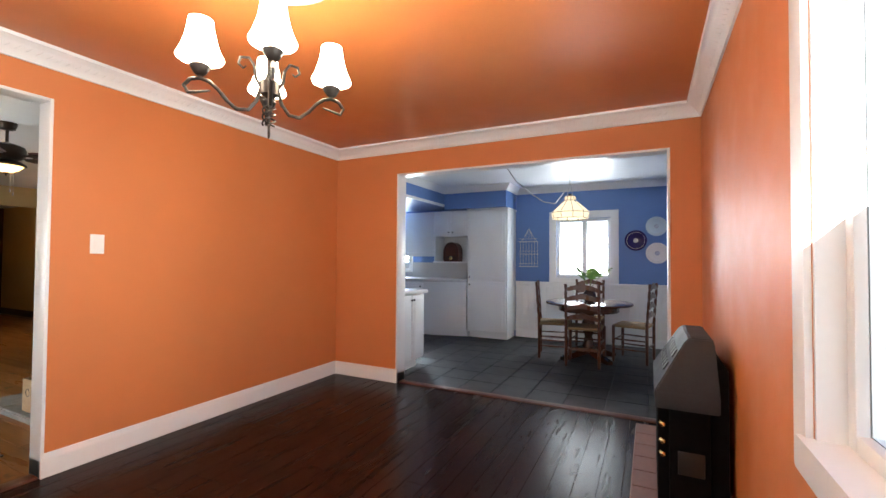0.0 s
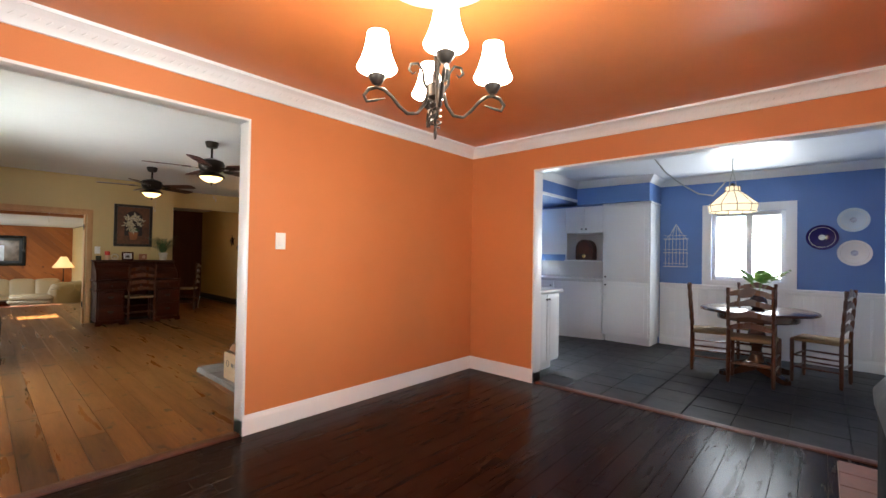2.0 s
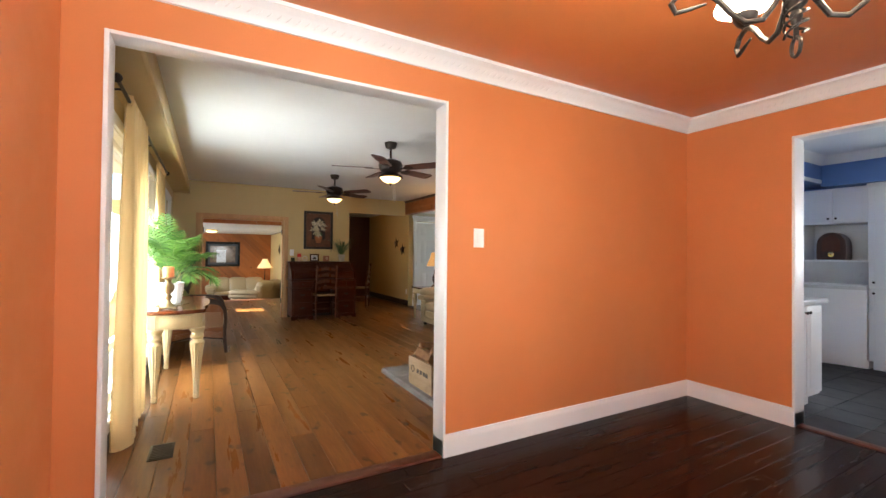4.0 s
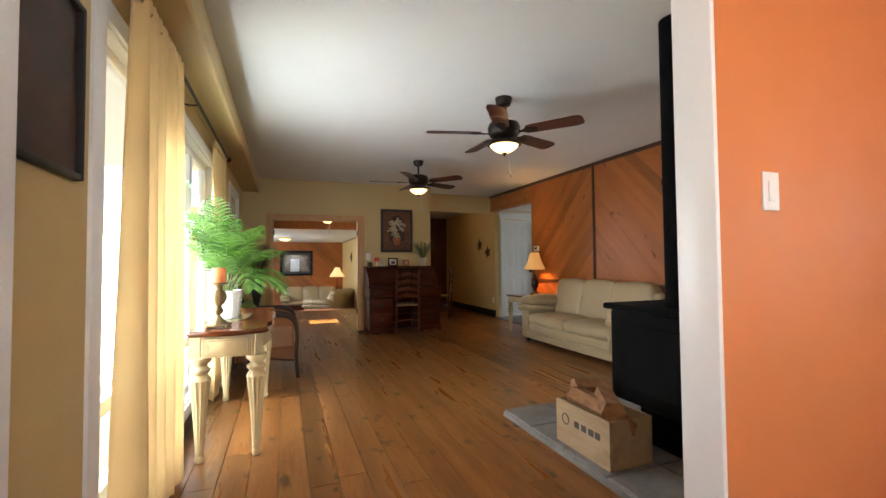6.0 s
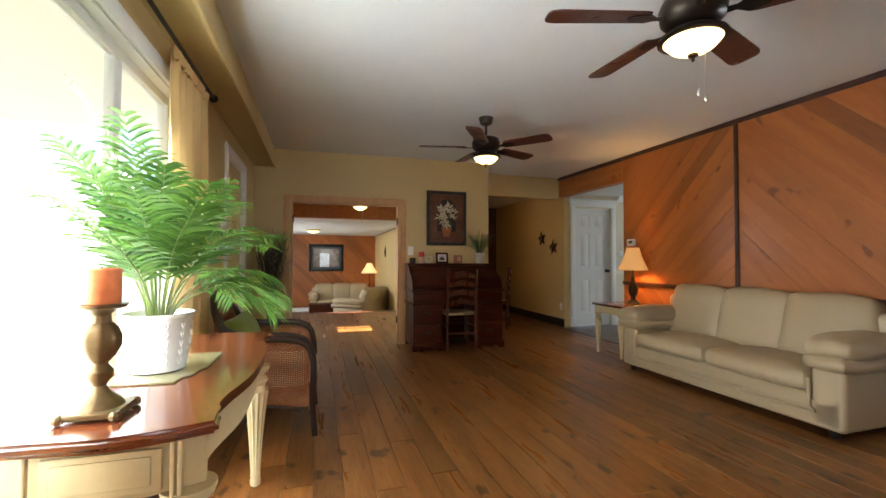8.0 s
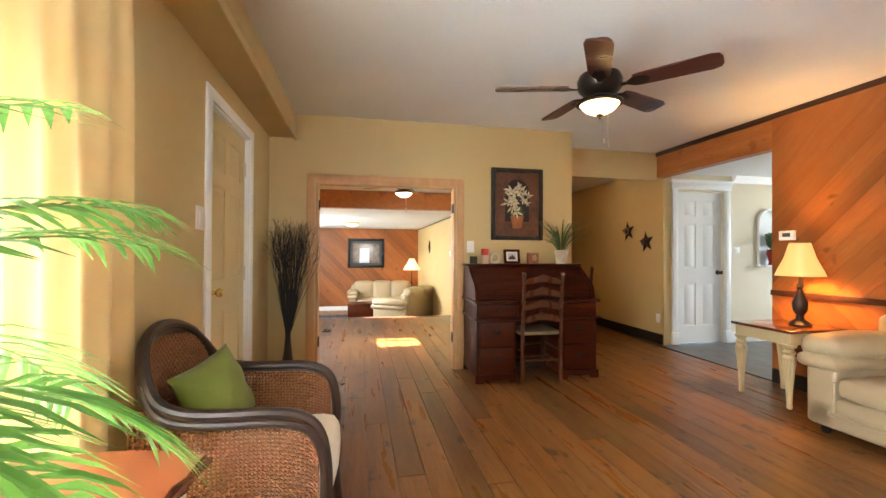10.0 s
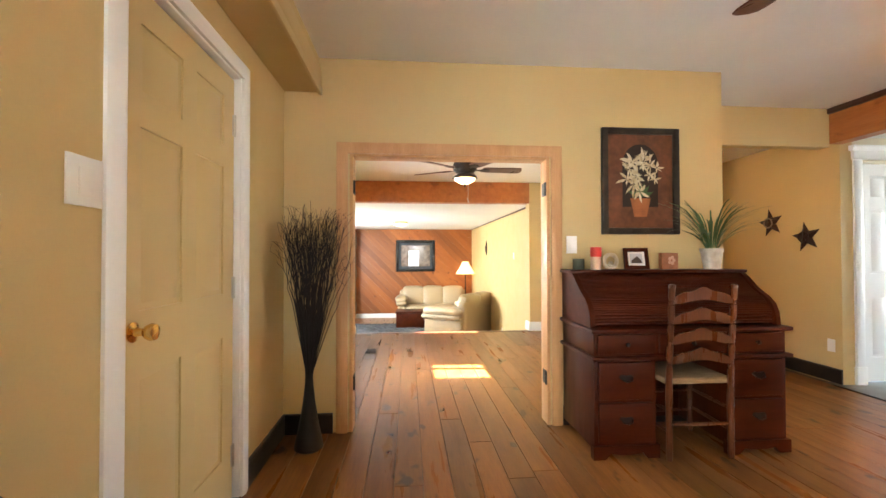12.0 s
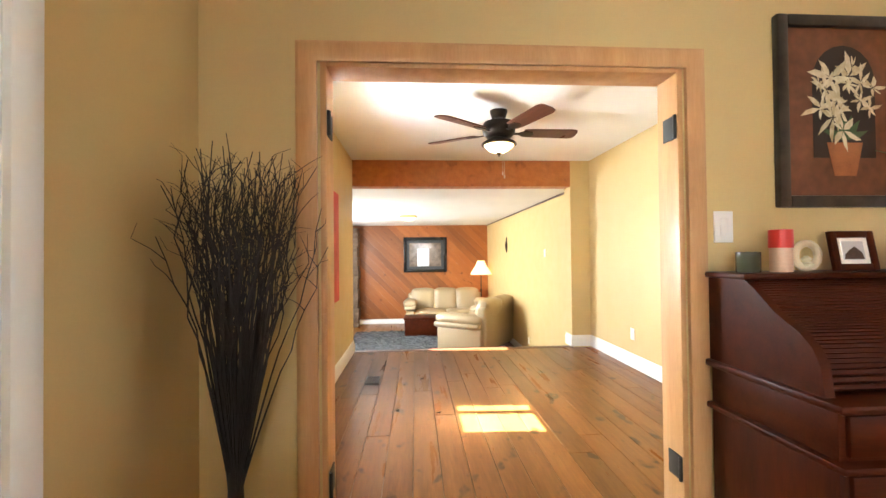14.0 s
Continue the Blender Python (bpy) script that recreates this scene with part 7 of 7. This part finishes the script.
for x, z, r, m, lab in ((-0.08, 1.545, 0.15, paint("cobalt_glass", (0.02, 0.014, 0.10), 0.12, 0.2, relief=0), "dark cobalt blue plate on the blue wall"), (0.19, 1.745, 0.14, paint("pale_blue_china", (0.50, 0.60, 0.66), 0.2, 0.15, relief=0), "pale blue patterned plate on the blue wall"), (0.20, 1.36, 0.15, paint("white_china", (0.72, 0.72, 0.68), 0.2, 0.08, relief=0), "white plate on the blue wall")):
    p = thing("wall_plate", (x, KY1, z), lab, "plate", "wall plates")
    bm = bmesh.new()
    lathe(bm, [(0.04, 0.004), (r * 0.55, 0.004), (r * 0.62, 0.010), (r, 0.026), (r * 0.99, 0.03), (r * 0.6, 0.016), (r * 0.5, 0.010), (0.01, 0.009)], m=pose(0, 0, 0, 90, 0, 0), seg=36)
    part("dish", bm, m, p)
    bm = bmesh.new()
    lathe(bm, [(r * 0.22, 0.0095), (r * 0.22, 0.012), (0.01, 0.012)], m=pose(0, 0, 0, 90, 0, 0), seg=24)
    part("centre", bm, paint("plate_pattern", (0.42, 0.46, 0.54), 0.25, 0.3, coarse=30), p)
    bm = bmesh.new()
    tube(bm, [(r * 0.8 * math.cos(a), -0.025, r * 0.8 * math.sin(a)) for a in [2 * math.pi * k / 32 for k in range(33)]], 0.0025, 4)
    part("rim_line", bm, STEEL, p)
cage = thing("wire_wall_shelf", (-1.655, KY1, 1.14), "white wire birdcage-shaped wall shelf", "wall shelf")
WIRE = paint("white_wire", (0.60, 0.58, 0.52), 0.4, 0.1)
for k in range(7):
    x = -0.14 + k * 0.0467
    bm = bmesh.new()
    zt = 0.40 + 0.12 * math.sqrt(max(0, 1 - (x / 0.15) ** 2))
    tube(bm, [(x, -0.02, 0), (x, -0.02, zt * 0.9), (x * 0.4, -0.02, zt + 0.06), (0, -0.02, 0.62)], 0.003, 5)
    part("wire", bm, WIRE, cage)
for z in (0.0, 0.20, 0.40):
    bm = bmesh.new()
    box(bm, -0.15, -0.09, z, 0.15, -0.001, z + 0.008)
    tube(bm, [(-0.15, -0.088, z + 0.05), (0.15, -0.088, z + 0.05)], 0.003, 5)
    part("shelf", bm, WIRE, cage)

# ---- family room and sitting room beyond ----
HINGE = paint("black_hinge", (0.01, 0.01, 0.01), 0.5, 0.2)
for y in (0.607, 1.923):
    for z in (0.32, 1.62):
        h = thing("door_hinge", (0, 0, 0), "small black metal hinge on the pine lining", "hinge", "hinges on the pine lining")
        bm = bmesh.new()
        s = 1 if y < 1 else -1
        box(bm, -9.34, y, z - 0.045, -9.262, y + s * 0.006, z + 0.045, bevel=0.001)
        lathe(bm, [(0.007, -0.045), (0.007, 0.045)], at=(-9.26, y + s * 0.008, z), seg=8)
        part("leaf", bm, HINGE, h)
sofa((-18.42, 1.72, -0.75), 90, 1.85, 3, "cream leather sofa by the cedar wall in the sitting room", 0.75).scale = (1.14, 1.14, 1.14)
sofa((-16.55, 1.80, -0.75), -34, 1.45, 2, "cream leather loveseat in the sitting room", 0.85).scale = (1.2, 1.2, 1.2)
chest = thing("coffee_chest", (-17.75, 1.12, -0.75), "dark wooden chest used as a coffee table", "chest", turn=88)
bm = bmesh.new()
box(bm, -0.45, -0.3, 0.02, 0.45, 0.3, 0.40, bevel=0.012)
part("body", bm, CHERRY, chest)
bm = bmesh.new()
box(bm, -0.47, -0.32, 0.40, 0.47, 0.32, 0.44, bevel=0.01)
part("lid", bm, CHERRY, chest)
rug = thing("shag_rug", (-16.75, 0.55, -0.75), "dark grey-blue shag rug", "rug", turn=4)
bm = bmesh.new()
r_ = random.Random(5)
n = 46
grid = [[bm.verts.new((-1.5 + 3.0 * i / n, -1.0 + 2.0 * j / n, 0.018 + r_.uniform(0, 0.03) if 0 < i < n and 0 < j < n else 0.0)) for j in range(n + 1)] for i in range(n + 1)]
for i in range(n):
    for j in range(n):
        bm.faces.new((grid[i][j], grid[i + 1][j], grid[i + 1][j + 1], grid[i][j + 1]))
part("rug_surface", bm, cloth("dark_shag", (0.011, 0.014, 0.018), 0, 0.95, 120, 0.5), rug, smooth=0)
fl = thing("floor_lamp", (-18.95, 2.68, -0.75), "bronze lamp with a lit cream shade in the corner", "lamp")
bm = bmesh.new()
lathe(bm, [(0.13, 0), (0.13, 0.02), (0.03, 0.04), (0.014, 0.06), (0.014, 0.9), (0.03, 0.94), (0.014, 0.98), (0.012, 1.5)], seg=18)
part("stand", bm, BRONZE, fl)
bm = bmesh.new()
pr = [(0.29, 1.36), (0.23, 1.46), (0.14, 1.60), (0.09, 1.72)]
rows = pr + [(r - 0.004, z) for r, z in pr[::-1]]
rings = [[bm.verts.new((r * math.cos(2 * math.pi * k / 24), r * math.sin(2 * math.pi * k / 24), z)) for k in range(24)] for r, z in rows]
for a, b in zip(rings, rings[1:] + rings[:1]):
    for k in range(24):
        bm.faces.new((a[k], a[(k + 1) % 24], b[(k + 1) % 24], b[k]))
part("shade", bm, glowing("lit_far_shade", (1.0, 0.62, 0.25), 0.1, (0.7, 0.5, 0.3)), fl)
dome = thing("ceiling_dome_light", (-16.6, 0.78, 1.968), "lit frosted ceiling dome light with a brass rim", "ceiling light")
bm = bmesh.new()
lathe(bm, [(0.01, -0.11), (0.08, -0.10), (0.14, -0.07), (0.165, -0.04)], seg=28)
part("dome", bm, FROSTED, dome)
bm = bmesh.new()
lathe(bm, [(0.17, -0.042), (0.18, -0.03), (0.18, 0.0)], seg=28)
part("rim", bm, BRASS, dome)
picture("far_print", "x", -19.455, 1, 1.20, 1.15, 1.20, 0.97, 0.08, paint("black_gloss_frame", (0.012, 0.012, 0.013), 0.25, 0.1), "black-framed woodland print on the cedar wall", [(0, 0, 1, 1, paint("grey_woodland_print", (0.16, 0.12, 0.09), 0.12, 0.5, 8, 0.0, coarse=9)), (0.25, 0.0, 0.62, 0.75, paint("pale_print_snow", (0.55, 0.58, 0.62), 0.12, 0.3, 8, 0.0, coarse=6))], 0.08, paint("dark_mount", (0.03, 0.035, 0.04), 0.5, 0.1))
red_art = thing("red_wall_hanging", (0, 0, 0), "narrow red wall hanging on the yellow wall", "wall hanging")
bm = bmesh.new()
box(bm, -11.0, 0.18, 0.72, -10.2, 0.205, 1.72, bevel=0.004)
part("canvas", bm, paint("red_canvas", (0.55, 0.03, 0.025), 0.6, 0.3, coarse=5), red_art)
red_art.matrix_world = pose(-0.75, 0, 0)
col = thing("stone_column", (-19.2, -0.85, -0.75), "stacked brown stone column in the corner", "stone column")
STACK = paint("brown_stack_stone", (0.17, 0.12, 0.085), 0.8, 0.4, 20, 0.5, coarse=4)
for k in range(21):
    bm = bmesh.new()
    box(bm, -0.22 + r_.uniform(-0.02, 0.02), -0.25, k * 0.125, 0.22 + r_.uniform(-0.02, 0.02), 0.25 + r_.uniform(-0.02, 0.02), k * 0.125 + 0.118, bevel=0.012)
    part("stone", bm, STACK, col)
sconce = thing("wall_sconce", (-16.9, 2.935, 1.35), "small dark metal wall sconce", "wall ornament")
bm = bmesh.new()
lathe(bm, [(0.01, -0.18), (0.035, -0.05), (0.04, 0.0), (0.02, 0.08), (0.004, 0.18)], seg=12)
part("holder", bm, RUST, sconce)


# ---- pieces: boards, planks and tiles ----
def clip(poly, a, b, c):
    """The part of a polygon where a*u + b*v <= c."""
    out = []
    for p, q in zip(poly, poly[1:] + poly[:1]):
        dp, dq = a * p[0] + b * p[1] - c, a * q[0] + b * q[1] - c
        if dp <= 0:
            out.append(p)
        if dp * dq < 0:
            f = dp / (dp - dq)
            out.append((p[0] + (q[0] - p[0]) * f, p[1] + (q[1] - p[1]) * f))
    return out


def diagonal_boards(parent, axis, face, out, u0, u1, v0, v1, slope, material, width=0.135, deep=0.012):
    """Boards at 45 degrees that fill a rectangle of wall, each a piece of its own with a groove between."""
    a, b = (1 / math.sqrt(2), -slope / math.sqrt(2))
    corners = [(u0, v0), (u1, v0), (u1, v1), (u0, v1)]
    ds = [a * u + b * v for u, v in corners]
    d = min(ds)
    k = 0
    while d < max(ds):
        poly = clip(clip(corners, a, b, d + width - 0.0015), -a, -b, -d)
        if len(poly) > 2:
            bm = bmesh.new()
            cu, cv = sum(p[0] for p in poly) / len(poly), sum(p[1] for p in poly) / len(poly)
            turn = 45 * slope
            r = radians(-turn)
            loc = [((u - cu) * math.cos(r) - (v - cv) * math.sin(r), (u - cu) * math.sin(r) + (v - cv) * math.cos(r)) for u, v in poly]
            lift = deep + 0.0012 * (k % 3)
            prism(bm, loc, "y", 0.0, lift)
            ob = part("board", bm, material, parent)
            if axis == "y":
                ob.matrix_world = Matrix.Translation((cu, face, cv)) @ (Matrix.Diagonal((1, out, 1, 1)) @ pose(0, 0, 0, 0, -turn, 0))
            else:
                ob.matrix_world = Matrix.Translation((face, cu, cv)) @ Matrix(((0, out, 0, 0), (1, 0, 0, 0), (0, 0, 1, 0), (0, 0, 0, 1))) @ pose(0, 0, 0, 0, -turn, 0)
        d += width
        k += 1


wall = bpy.data.objects["wall_wood"]
diagonal_boards(wall, "y", LY1, -1, -8.34, -6.80, 0.85, 2.425, 1, PANEL)
diagonal_boards(wall, "y", LY1, -1, -6.765, -5.31, 0.85, 2.425, -1, PANEL)
diagonal_boards(wall, "y", LY1, -1, -8.34, -5.31, 0.13, 0.80, -1, PANEL)
diagonal_boards(wall, "y", LY1, -1, -5.31, -3.12, 2.13, 2.425, -1, PANEL)
diagonal_boards(wall, "y", LY1, -1, -4.26, -3.12, 0.0, 2.13, -1, PANEL)
diagonal_boards(bpy.data.objects["wall_sitting_west"], "x", -19.47, 1, -1.38, 2.95, -0.61, 1.968, -1, PANEL, 0.16)


def plank_floor(parent, material, x0, x1, y0, y1, along, width, lengths, seed, z=0.0, gap=0.0025, thick=0.012):
    """Planks laid in rows with staggered ends; planks of one length share a mesh."""
    rr = random.Random(seed)
    meshes = {}
    lo, hi, s0, s1 = (x0, x1, y0, y1) if along == "x" else (y0, y1, x0, x1)
    rows = int(round((s1 - s0) / width))
    w = (s1 - s0) / rows
    for i in range(rows):
        at = lo
        first = True
        while at < hi - 0.01:
            l = rr.choice(lengths)
            if first:
                l *= rr.uniform(0.3, 1.0)
                first = False
            l = round(min(l, hi - at), 3)
            if hi - at - l < 0.3:
                l = round(hi - at, 3)
            key = l
            if key not in meshes:
                bm = bmesh.new()
                hl, hw = l / 2 - gap / 2, w / 2 - gap / 2
                if along == "x":
                    box(bm, -hl, -hw, -thick, hl, hw, 0)
                else:
                    box(bm, -hw, -hl, -thick, hw, hl, 0)
                top = [e for e in bm.edges if e.verts[0].co.z > -0.001 and e.verts[1].co.z > -0.001]
                bmesh.ops.bevel(bm, geom=top, offset=0.0008, segments=1, affect="EDGES")
                meshes[key] = mesh_of(bm, "plank", material, 0)
            ob = new("plank", meshes[key])
            ob.parent = parent
            c, s = at + l / 2, s0 + w * (i + 0.5)
            ob.location = (c, s, z) if along == "x" else (s, c, z)
            at += l


plank_floor(bpy.data.objects["floor_living"], OAK_PLANK, -12.74, -3.09, 0.16, 4.75, "x", 0.148, (1.5, 2.1, 2.7), 1, gap=0.0028)
plank_floor(bpy.data.objects["floor_dining"], DARK_PLANK, -3.0, 0.45, 0.16, 4.46, "y", 0.125, (0.9, 1.2, 1.5), 2)
floor = bpy.data.objects["floor_kitchen"]
bm = bmesh.new()
box(bm, -0.1635, -0.1635, -0.012, 0.1635, 0.1635, 0.0, bevel=0.003, seg=1)
tile_mesh = mesh_of(bm, "tile", SLATE, 0)
for i in range(26):
    for j in range(10):
        x, y = 0.58 - i * 0.333, 4.71 + j * 0.333
        if x > -5.6 and y < 7.5:
            ob = new("tile", tile_mesh)
            ob.parent = floor
            ob.location = (x, y, 0.0006 * ((i * 7 + j * 5) % 4))
